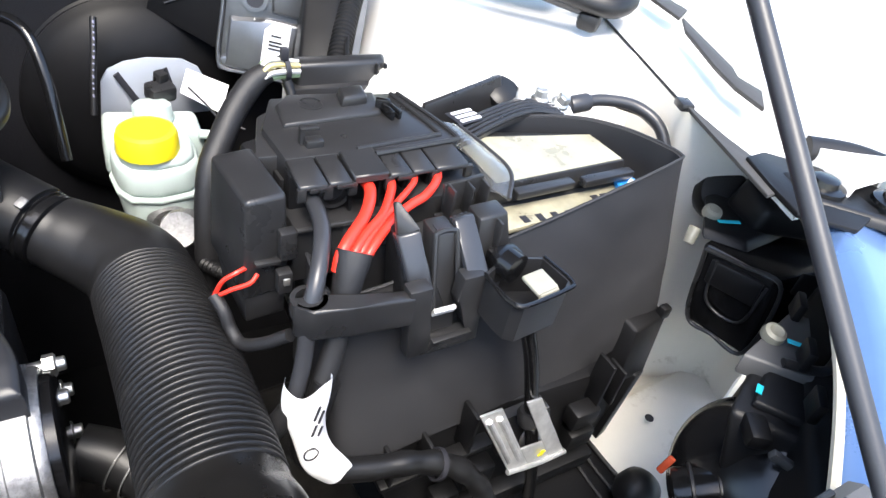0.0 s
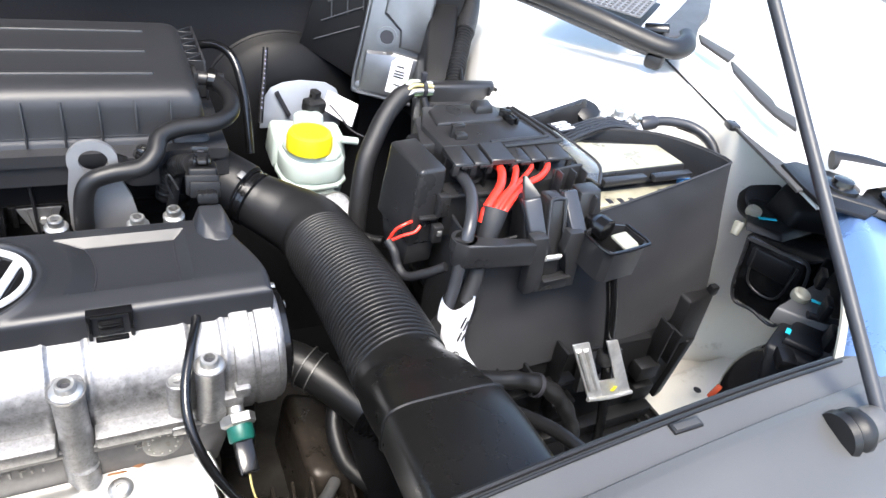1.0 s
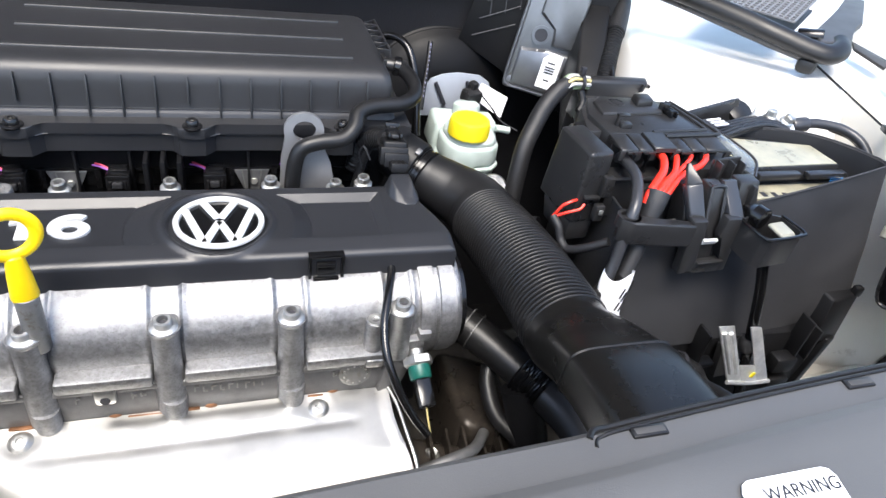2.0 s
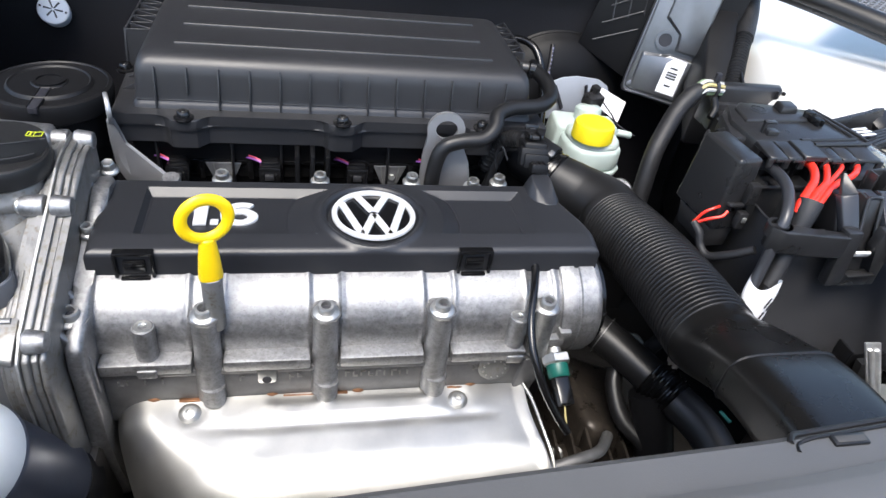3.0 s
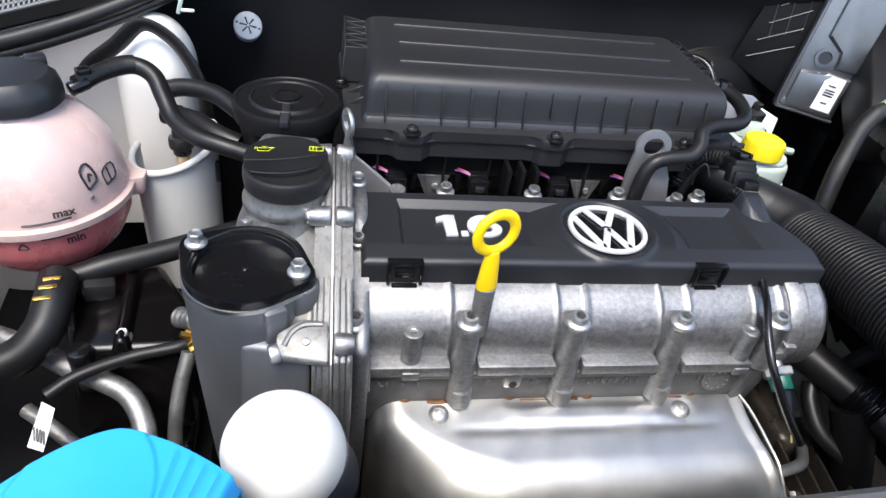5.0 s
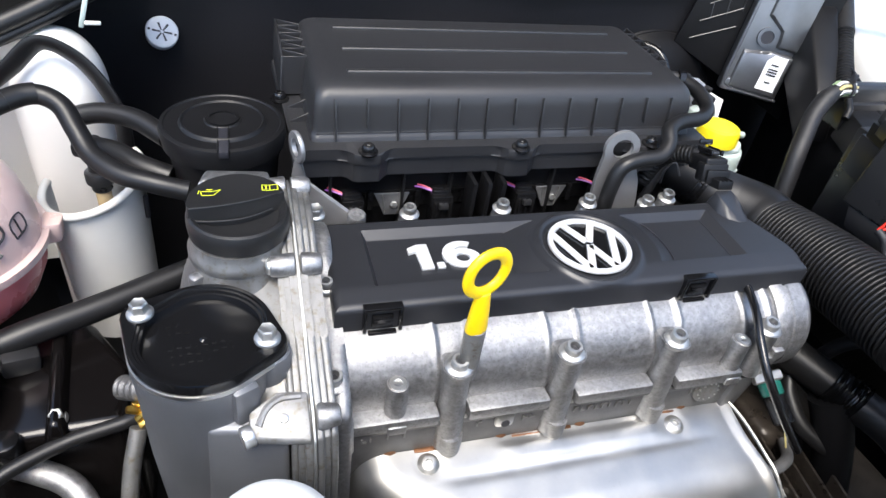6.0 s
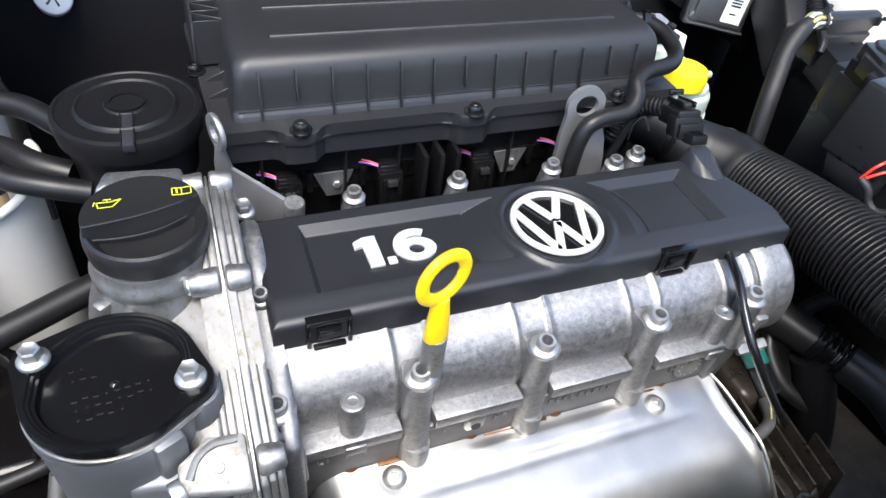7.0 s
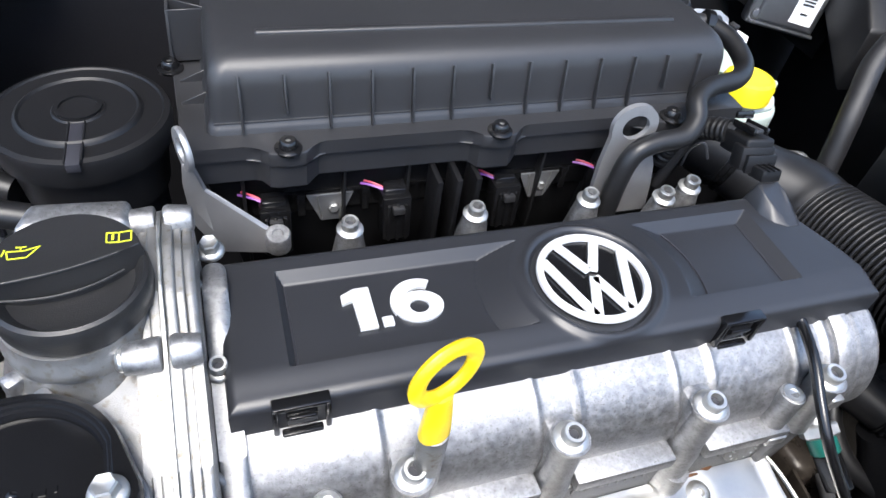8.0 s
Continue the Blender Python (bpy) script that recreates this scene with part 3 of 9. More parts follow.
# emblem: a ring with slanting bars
b = bm_()
turned(b, [(0.0294, 0.0), (0.0338, 0.0), (0.0340, 0.0016), (0.0334, 0.0026), (0.0299, 0.0026), (0.0294, 0.0016)], (0.001, 0.0005, 0.8462), (0, 0, 1), 72, hoop=True)
em = part("emblem", b, SILVER, ec, "round silver emblem ring")
for (x0, y0), (x1, y1) in (((-0.0132, 0.0280), (-0.0012, 0.0038)), ((0.0132, 0.0280), (0.0012, 0.0038)), ((-0.0258, 0.0162), (-0.0112, -0.0282)), ((0.0258, 0.0162), (0.0112, -0.0282)), ((-0.0106, -0.0282), (0.0, -0.0008)), ((0.0106, -0.0282), (0.0, -0.0008))):
    p, q = Vector((x0 + 0.001, y0 + 0.0005, 0.8466)), Vector((x1 + 0.001, y1 + 0.0005, 0.8466))
    s = (q - p).normalized().cross(ZUP) * 0.0030
    part("bar", prism(bm_(), [p - s, p + s, q + s, q - s], (0, 0, 0.0021), 0.0004, 1), SILVER, em)
b = turned(bm_(), [(0.0292, 0.0), (0.0292, 0.0004), (0, 0.0004)], (0.001, 0.0005, 0.8456), (0, 0, 1), 48)
part("backing", b, GLOSS, em, "glossy black emblem backing")
b = prism(bm_(), [(-0.1440, 0.0165, 0.8418), (-0.1365, 0.0202, 0.8418), (-0.1280, 0.0202, 0.8418), (-0.1280, -0.0080, 0.8418), (-0.1378, -0.0080, 0.8418), (-0.1378, 0.0125, 0.8418), (-0.1440, 0.0100, 0.8418)], (0, 0, 0.0022), 0.0004, 2)
part("digit", b, SILVER, ec, "raised silver digit 1")
b = prism(bm_(), [(-0.1253, -0.0080, 0.8418), (-0.1192, -0.0080, 0.8418), (-0.1192, -0.0015, 0.8418), (-0.1253, -0.0015, 0.8418)], (0, 0, 0.0022), 0.0008, 2)
part("decimal_point", b, SILVER, ec, "raised silver decimal point")
# the 6: a fat oval ring, and a stroke that sweeps up from its left flank
b = bm_()
rings = []
for r in ((0.0136, 0.0104, 0.0), (0.0136, 0.0104, 0.0018), (0.0132, 0.0100, 0.0022), (0.0058, 0.0052, 0.0022), (0.0054, 0.0048, 0.0018), (0.0054, 0.0048, 0.0)):
    rings.append([b.verts.new((-0.1033 + r[0] * math.cos(2 * math.pi * i / 40), 0.0022 + r[1] * math.sin(2 * math.pi * i / 40), 0.8418 + r[2])) for i in range(40)])
for lo, hi in zip(rings, rings[1:] + rings[:1]):
    for i in range(40):
        b.faces.new((lo[i], lo[(i + 1) % 40], hi[(i + 1) % 40], hi[i]))
rows = []
for i in range(19):
    s = i / 18
    a = radians(205 - 147 * s)
    w = 0.0044 - 0.0016 * s
    c, o = Vector((-0.1020, 0.0058, 0.8418)), Vector((math.cos(a), math.sin(a), 0))
    mid = c + Vector((o.x * 0.0125, o.y * 0.0122, 0))
    rows.append([b.verts.new(mid + o * k + Vector((0, 0, h))) for k, h in ((-w, 0), (-w, 0.0021), (w, 0.0021), (w, 0))])
for lo, hi in zip(rows, rows[1:]):
    for k in range(4):
        b.faces.new((lo[k], lo[(k + 1) % 4], hi[(k + 1) % 4], hi[k]))
b.faces.new(rows[0])
b.faces.new(rows[-1][::-1])
part("digit", b, SILVER, ec, "raised silver digit 6")

# ---- dipstick ----
dip = thing("dipstick", (-0.1195, -0.074, 0.80), "bright yellow plastic dipstick handle with a ring", "dipstick")
n = Vector((0.34, -0.94, 0.0)).normalized()
s = n.cross(ZUP).normalized()
c = Vector((-0.1175, -0.0735, 0.8945))
b = bm_()
rings = []
for i in range(40):
    a = 2 * math.pi * i / 40
    o = s * math.cos(a) + ZUP * math.sin(a)
    rings.append([b.verts.new(c + o * (0.0150 + 0.0042 * math.cos(t)) + n * (0.0030 * math.sin(t))) for t in [2 * math.pi * k / 10 for k in range(10)]])
for i in range(40):
    for k in range(10):
        b.faces.new((rings[i][k], rings[(i + 1) % 40][k], rings[(i + 1) % 40][(k + 1) % 10], rings[i][(k + 1) % 10]))
part("ring", b, YELLOW, dip)
b = turned(bm_(), [(0.0066, -0.0495), (0.0080, -0.0490), (0.0084, -0.0470), (0.0070, -0.0300), (0.0054, -0.0160), (0.0040, -0.0150)], c, (0, 0, 1), 28)
for w in b.verts:
    d = (w.co - c).dot(n)
    w.co -= n * d * 0.25
part("grip", b, YELLOW, dip)
b = rod(bm_(), c - ZUP * 0.095, c - ZUP * 0.0480, 0.0074, seg=20, bevel=0.001)
part("guide_tube", b, ALLOY, dip, "grey metal guide tube")

# ---- camshaft housing ----
ch = thing("camshaft_housing", (0.0, -0.04, 0.70), "rough cast aluminium camshaft housing with bolted bearing posts", "engine part")
AX = (-0.0305, 0.7815)


def barrel(u, v):
    a = radians(-35 + 250 * v)
    x = -0.205 + 0.365 * u
    r = 0.0440
    for bx in (-0.125, -0.039, 0.049, 0.134):
        r += 0.0011 * math.exp(-((abs(x - bx) - 0.0125) / 0.0020) ** 2) - 0.0014 * (1 - step(abs(x - bx), 0.009, 0.0125))
    return Vector((x, AX[0] + r * math.cos(a), AX[1] + r * math.sin(a)))


part("barrel", sheet(bm_(), 260, 40, barrel), CAST, ch, smooth=50)
b = turned(bm_(), [(0.0, 0.0), (0.0465, 0.0), (0.0475, 0.0015), (0.0475, 0.0125), (0.0455, 0.0135), (0.0455, 0.0165), (0.0470, 0.0175), (0.0470, 0.030), (0.0450, 0.031), (0.0450, 0.0335), (0.0435, 0.036), (0, 0.036)], (0.152, AX[0], AX[1]), (1, 0, 0), 64)
part("end_cap", b, CAST, ch, "turned aluminium end cap")
b = turned(bm_(), [(0.040, 0.0), (0.0395, 0.005), (0.036, 0.007), (0, 0.007)], (0.188, AX[0], AX[1]), (1, 0, 0), 48)
part("end_seal", b, GLOSS, ch, "black sealing plug")
for x in (-0.211, -0.125, -0.039, 0.049, 0.134):
    b = bm_()
    turned(b, [(0.0108, 0.0), (0.0108, 0.040), (0.0098, 0.045), (0.0095, 0.078), (0.0108, 0.0795), (0.0112, 0.082)] if x < 0.12 else [(0.0105, 0.035), (0.0095, 0.050), (0.0095, 0.078), (0.011, 0.082)], (x, -0.0785, 0.7305), (0, 0.03, 1), 24)
    if x < 0.12:
        box(b, (x, -0.062, 0.778), (0.019, 0.034, 0.066), 0.004)
        turned(b, [(0.004, 0.0), (0.0085, 0.002), (0.0092, 0.010), (0.0092, 0.02)], (x + 0.0015, -0.0835, 0.7255), (0, 0.05, 1), 20)
    part("bolt_post", b, CAST, ch)
    bolt("bolt", (x, -0.0762, 0.812), (0, -0.12, 1), ch, 0.0062, "socket", 0.0098)
for x, z in ((-0.167, 0.803), (0.1135, 0.803)):
    b = rod(bm_(), (x, -0.0775, 0.762), (x, -0.0765, z), 0.0078, seg=20, bevel=0.001)
    box(b, (x, -0.060, 0.780), (0.013, 0.03, 0.034), 0.003)
    box(b, (x, -0.0830, 0.7655), (0.014, 0.012, 0.008), 0.0015)
    part("small_post", b, CAST, ch)
    b = turned(bm_(), [(0.0062, 0.0), (0.0062, 0.0008), (0.0034, 0.0010), (0.0030, -0.002), (0, -0.002)], (x, -0.0765, z), (0, 0, 1), 16)
    part("plug", b, BRIGHT, ch)
# ledge between the posts, then the head's front face
edges = (-0.2, -0.136, -0.114, -0.050, -0.028, 0.038, 0.060, 0.122)
for i in range(0, 8, 2):
    b = box(bm_(), ((edges[i] + edges[i + 1]) / 2, -0.0700, 0.7690), (edges[i + 1] - edges[i], 0.0350, 0.0110), 0.0022)
    part("ledge", b, CAST, ch)
b = bm_()
box(b, (-0.035, -0.040, 0.7350), (0.335, 0.082, 0.060), 0.003)
box(b, (-0.037, -0.0710, 0.7600), (0.330, 0.026, 0.0060), 0.0018)
hull(b, [(0.118, -0.086, 0.718), (0.136, -0.084, 0.718), (0.136, -0.05, 0.718), (0.118, -0.05, 0.718)], [(0.124, -0.086, 0.762), (0.150, -0.082, 0.762), (0.150, -0.05, 0.762), (0.124, -0.05, 0.762)], 0.003)
part("head_face", b, DARKALLOY, ch, "cast cylinder head face, greyed down for its shadow")
b = turned(bm_(), [(0.0135, 0.0), (0.0135, 0.002), (0.012, 0.003), (0, 0.003)], (0.100, -0.0805, 0.7505), (0, -1, 0.1), 28)
boss = part("date_boss", b, ALLOY, ch, "round cast boss with studs")
b = bm_()
for i in range(11):
    a = 2 * math.pi * i / 11
    turned(b, [(0.0011, 0.0), (0.0008, 0.0012), (0, 0.0014)], (0.100 + 0.0095 * math.cos(a), -0.0833, 0.7505 + 0.0095 * math.sin(a)), (0, -1, 0.1), 6)
part("stud", b, BRIGHT, boss)
# raised cast marks on the head that cannot be read
rnd = random.Random(4)
x = -0.19
while x < 0.085:
    if not any(abs(x - p) < 0.016 for p in (-0.125, -0.039, 0.049, -0.083)) and rnd.random() < 0.75:
        b = box(bm_(), (x, -0.0815, 0.7500 + rnd.uniform(-0.0008, 0.0008)), (0.0012, 0.0016, rnd.choice((0.006, 0.004))), 0)
        if rnd.random() < 0.6:
            box(b, (x + 0.0018, -0.0815, 0.7500 + rnd.choice((-0.0025, 0, 0.0025))), (0.003, 0.0016, 0.0012), 0)
        part("cast_mark", b, ALLOY, ch)
    x += 0.0062
b = box(bm_(), (-0.083, -0.0840, 0.7560), (0.015, 0.006, 0.016), 0.003)
lug = part("lug", b, BRIGHT, ch)
part("lug_hole", turned(bm_(), [(0.0035, 0), (0.0035, 0.0008), (0, 0.0008)], (-0.083, -0.0868, 0.7535), (0, -1, 0), 14), INK, lug)
# heat-tinted studs behind the shield
for x in (-0.168, -0.080, -0.012, 0.083):
    b = turned(bm_(), [(0.0080, 0.0), (0.0080, 0.003), (0.0050, 0.004), (0.0045, 0.007), (0, 0.008)], (x, -0.0765, 0.7245), (0, -0.75, 0.6), 12)
    part("manifold_nut", b, RUST, ch, "rust-brown manifold nut")
for x0, x1 in ((-0.150, -0.128), (-0.072, -0.02), (0.062, 0.076)):
    part("gasket_edge", box(bm_(), ((x0 + x1) / 2, -0.0815, 0.7262), (x1 - x0, 0.005, 0.006), 0.001), RUST, ch)

# ---- exhaust heat shield ----
hs = thing("exhaust_heat_shield", (-0.03, -0.15, 0.55), "polished stamped steel heat shield over the exhaust", "heat shield")
SC = 0.125


def shield_z(x, y, right):
    """A plateau that slopes forward and rolls over at the left end and the front."""
    z = 0.7290 - 0.215 * (-0.0815 - y)
    if x < -0.200 + SC and y < -0.185 + SC:
        d = SC - math.hypot(x + 0.200 - SC, y + 0.185 - SC)
    else:
        d = min(x + 0.200, y + 0.185)
    r = 0.028 + 0.026 * step(-y, 0.09, 0.14)
    if d < r:
        z -= 1.15 * r * (1 - math.sqrt(max(0.0, 1 - (1 - max(d, 0.0) / r) ** 2)))
    e = right - x
    z += 0.0030 * math.exp(-((e - 0.006) / 0.003) ** 2) - 0.016 * (1 - step(e, 0.0, 0.004))
    z += 0.0016 * step(-y, 0.0875, 0.0905) * (1 - step(-y, 0.1000, 0.1060)) * step(x, -0.09, -0.07) * (1 - step(x, 0.045, 0.060))
    z -= 0.0010 * math.exp(-((y + 0.1075) / 0.004) ** 2) * step(x, -0.15, -0.10) * (1 - step(x, 0.08, 0.11))
    z += 0.0010 * noise.noise(Vector((x * 16, y * 24, 0.7)))
    for bx, by in ((-0.141, -0.093), (0.070, -0.094)):
        z -= 0.0007 * (1 - step(math.hypot(x - bx, y - by), 0.009, 0.012))
    return z


b = bm_()
grid = []
for j in range(61):
    y = -0.0815 - 0.1034 * (1 - (1 - j / 60) ** 1.6)
    left = -0.200 if y > -0.185 + SC else -0.200 + SC - math.sqrt(max(0.0, SC * SC - (y + 0.185 - SC) ** 2))
    right = 0.133 + 0.012 * step(-y, 0.10, 0.18)
    row = []
    for i in range(121):
        x = left + (right - left) * (i / 120) ** 1.5
        row.append(b.verts.new((x, y, shield_z(x, y, right))))
    grid.append(row)
for j in range(60):
    for i in range(120):
        b.faces.new((grid[j][i], grid[j][i + 1], grid[j + 1][i + 1], grid[j + 1][i]))
rim = [grid[j][0] for j in range(61)] + grid[60][1:]
low = [b.verts.new((v.co.x, v.co.y, 0.575)) for v in rim]
for i in range(len(rim) - 1):
    b.faces.new((rim[i], rim[i + 1], low[i + 1], low[i]))
bmesh.ops.recalc_face_normals(b, faces=b.faces[:])
bmesh.ops.solidify(b, geom=b.faces[:], thickness=0.0012)
part("shell", b, SHEET, hs, smooth=60)
for x, y in ((-0.141, -0.093), (0.070, -0.094)):
    b = turned(bm_(), [(0.0084, 0.0), (0.0084, 0.0010), (0.0076, 0.0018), (0.0060, 0.0034), (0.0046, 0.0041), (0.0028, 0.0042), (0.0024, 0.002), (0, 0.002)], (x, y, 0.7252), (0, -0.2, 1), 24)
    part("bolt", b, ZINC, hs, "domed steel socket bolt")
b = tube(bm_(), [(0.128, -0.0815, 0.731), (0.1335, -0.10, 0.7275), (0.1375, -0.13, 0.7205), (0.1405, -0.15, 0.7120), (0.1435, -0.178, 0.685)], 0.0016, 8, 6)
part("folded_rim", b, SHEET, hs, "folded bright rim")

# ---- timing cover, oil filler and filter housing ----
tc = thing("timing_cover", (-0.24, -0.03, 0.56), "bare cast aluminium timing cover with a bright gasket edge", "engine part")
EDGE = [(0.060, 0.878), (0.052, 0.886), (0.030, 0.886), (0.006, 0.882), (-0.022, 0.870), (-0.070, 0.852), (-0.112, 0.834), (-0.126, 0.822), (-0.131, 0.800), (-0.131, 0.700), (-0.118, 0.640), (-0.10, 0.58), (0.06, 0.58)]


def shrink(loop, d):
    cy, cz = 0.0, 0.73
    return [(y + d * (cy - y) / math.hypot(y - cy, z - cz), z + d * (cz - z) / math.hypot(y - cy, z - cz)) for y, z in loop]


for x0, x1, d, bev in ((-0.2285, -0.2338, 0.0025, 0.0016), (-0.2336, -0.2376, 0.0050, 0.0008), (-0.2374, -0.2410, 0.0065, 0.0016)):
    part("flange_rim", prism(bm_(), [(x0, y, z) for y, z in shrink(EDGE, d)], (x1 - x0, 0, 0), bev, 3), ALLOY, tc)
b = prism(bm_(), [(-0.2288, y + 0.0007 * math.sin(170 * (y + z)), z + 0.0006 * math.sin(230 * y)) for y, z in EDGE], (0.0016, 0, 0), 0.0003, 1)
part("gasket", b, ZINC, tc, "thin bright metal gasket edge")
for x0, x1, d, bev in ((-0.2271, -0.2222, 0.0022, 0.0015), (-0.2224, -0.2184, 0.0052, 0.0008), (-0.2186, -0.2135, 0.0060, 0.0024)):
    part("rear_rim", prism(bm_(), [(x0, y, z) for y, z in shrink(EDGE, d)], (x1 - x0, 0, 0), bev, 3), ALLOY, tc)
for y, z in ((0.051, 0.880), (-0.021, 0.868), (-0.114, 0.829)):
    part("boss", rod(bm_(), (-0.2262, y, z), (-0.2120, y, z), 0.0082, 0.0070, 24, 0.0025), CAST, tc)
    if y < -0.1:
        continue
    part("boss", rod(bm_(), (-0.2455, y, z), (-0.2295, y, z), 0.0072, 0.0082, 24, 0.0015), CAST, tc)
    b = turned(bm_(), [(0.0056, 0), (0.0056, 0.0012), (0.0042, 0.0026), (0.0022, 0.0026), (0.0018, 0.001), (0, 0.001)], (-0.2455, y, z), (-1, 0, 0), 14)
    part("bolt_end", b, BRIGHT, tc)
part("end_wall", prism(bm_(), [(-0.2130, y, z) for y, z in shrink(EDGE, 0.032)], (0.0125, 0, 0), 0.005, 3), CAST, tc)
part("bore_rim", turned(bm_(), [(0.0095, -0.012), (0.0095, 0.008), (0.0100, 0.0095), (0.0138, 0.0095), (0.0144, 0.0080), (0.0150, -0.012)], (-0.2085, 0.0095, 0.8335), (0, -0.1, 1), 32, hoop=True), CAST, tc)
part("bore_floor", turned(bm_(), [(0.0098, 0.0), (0.0098, 0.0010), (0, 0.0010)], (-0.2085, 0.0095, 0.8290), (0, -0.1, 1), 24), DARKALLOY, tc)
for y, z in ((0.030, 0.856), (-0.062, 0.826), (-0.092, 0.815)):
    part("rear_web", hull(bm_(), [(-0.2140, y - 0.004, z - 0.060), (-0.2140, y + 0.004, z - 0.060), (-0.1980, y + 0.002, z - 0.060), (-0.1980, y - 0.002, z - 0.060)], [(-0.2140, y - 0.003, z), (-0.2140, y + 0.003, z), (-0.1990, y + 0.001, z - 0.026), (-0.1990, y - 0.001, z - 0.026)], 0.0012), CAST, tc)
bolt("bolt", (-0.2085, -0.0155, 0.8400), (0, -0.2, 1), tc, 0.0046, "socket", 0.0068)
bolt("bolt", (-0.2075, 0.056, 0.850), (0, -0.2, 1), tc, 0.0052, "hex", 0.0075)
# casing between flange, neck and filter
b = hull(bm_(), [(-0.2395, 0.052, 0.56), (-0.2395, -0.022, 0.56), (-0.2395, -0.118, 0.56), (-0.285, -0.112, 0.56), (-0.300, -0.06, 0.56), (-0.305, -0.015, 0.56), (-0.300, 0.046, 0.56)], [(-0.2395, 0.046, 0.872), (-0.2395, -0.022, 0.864), (-0.2395, -0.102, 0.832), (-0.262, -0.100, 0.824), (-0.264, -0.050, 0.848), (-0.292, -0.022, 0.852), (-0.290, 0.038, 0.864)], 0.006, 4)
part("casing", b, ALLOY, tc, "stained bare alloy casing")
b = bm_()
turned(b, [(0.041, 0.022), (0.0375, 0.036), (0.0340, 0.0455), (0.0318, 0.0500), (0.0312, 0.0545), (0.0322, 0.0560), (0.0322, 0.0610), (0.0308, 0.0630), (0.0300, 0.070)], (-0.264, 0.006, 0.808), (0, 0, 1), 40)
part("filler_neck", b, ALLOY, tc)
b = bm_()
hull(b, [(-0.294, 0.030, 0.855), (-0.240, 0.030, 0.855), (-0.238, 0.066, 0.855), (-0.289, 0.066, 0.855)], [(-0.289, 0.043, 0.893), (-0.241, 0.043, 0.890), (-0.240, 0.060, 0.890), (-0.283, 0.060, 0.893)], 0.004, 3)
part("neck_web", b, CAST, tc)
for x, y in ((-0.2915, -0.0150), (-0.2790, -0.0265)):
    part("neck_rib", box(bm_(), (x, y, 0.835), (0.0085, 0.0085, 0.050), 0.0025, (0, 0, 35)), CAST, tc)
# small bracket with a rivet
b = prism(bm_(), [(-0.2640, -0.1200, 0.8195), (-0.2300, -0.1270, 0.8195), (-0.2300, -0.1010, 0.8330), (-0.2480, -0.0990, 0.8330), (-0.2640, -0.1080, 0.8280)], (0, 0, 0.0055), 0.0016)
br = part("bracket", b, ALLOY, tc, "small cast bracket with a bright rivet")
part("ridge", tube(bm_(), [(-0.2590, -0.1150, 0.8290), (-0.2540, -0.1070, 0.8335), (-0.2460, -0.1030, 0.8365), (-0.2340, -0.1030, 0.8370)], 0.0022, 8, 6), ALLOY, br)
part("rivet", turned(bm_(), [(0.0032, 0.0), (0.0026, 0.003), (0, 0.0038)], (-0.2445, -0.1130, 0.8300), (0, -0.4, 1), 14), BRIGHT, br)
b = rod(bm_(), (-0.2685, -0.118, 0.823), (-0.262, -0.116, 0.8235), 0.0068, seg=18, bevel=0.001)
part("pin", b, BRIGHT, br)

fh = thing("oil_filter_housing", (-0.287, -0.066, 0.60), "grey cast oil filter housing with a black bolted lid", "filter housing")
FC = (-0.2868, -0.0665)
b = turned(bm_(), [(0.030, 0.0), (0.036, 0.06), (0.0405, 0.16), (0.0415, 0.232), (0.0425, 0.238), (0.0420, 0.2475)], (FC[0], FC[1], 0.605), (0, 0, 1), 48)
hull(b, [(-0.30, -0.105, 0.62), (-0.245, -0.13, 0.62), (-0.24, -0.07, 0.62), (-0.30, -0.06, 0.62)], [(-0.288, -0.109, 0.822), (-0.242, -0.116, 0.822), (-0.24, -0.07, 0.83), (-0.30, -0.06, 0.83)], 0.004, 3)
part("body", b, HOUSING, fh)
b = rod(bm_(), (-0.3215, -0.0475, 0.8215), (-0.3215, -0.0475, 0.8530), 0.0115, 0.0125, 24, 0.002)
part("bolt_lug", b, HOUSING, fh)
b = rod(bm_(), (-0.2505, -0.0780, 0.8215), (-0.2505, -0.0780, 0.8530), 0.0125, 0.0135, 24, 0.002)
box(b, (-0.2665, -0.0990, 0.8360), (0.016, 0.016, 0.028), 0.003, (0, 0, 25))
part("bolt_lug", b, HOUSING, fh)


def lid_loop(grow=0.0):
    """The lid's outline: a circle drawn out to two ears."""
    pts = []
    for k in range(72):
        a = 2 * math.pi * k / 72
        d = Vector((math.cos(a), math.sin(a)))
        r = 0.0415
        for ex, ey in ((-0.3215 - FC[0], -0.0475 - FC[1]), (-0.2505 - FC[0], -0.0780 - FC[1])):
            e = Vector((ex, ey))
            al = d.dot(e)
            off = abs(d.x * e.y - d.y * e.x)
            if al > 0 and off < 0.0115:
                r = max(r, al + math.sqrt(0.0115 ** 2 - off ** 2))
            # straight flank from the circle to the ear
        pts.append((a, r))
    # fill the hollows so that the outline is convex
    xy = [Vector((r * math.cos(a), r * math.sin(a))) for a, r in pts]
    keep = []
    order = sorted(range(72), key=lambda i: (xy[i].x, xy[i].y))
    for seq in (order, order[::-1]):
        half = []
        for i in seq:
            while len(half) > 1 and (xy[half[-1]] - xy[half[-2]]).cross(xy[i] - xy[half[-2]]) <= 1e-12:
                half.pop()
            half.append(i)
        keep += half[:-1]
    return [Vector((FC[0] + xy[i].x * (1 + grow), FC[1] + xy[i].y * (1 + grow), 0)) for i in keep]


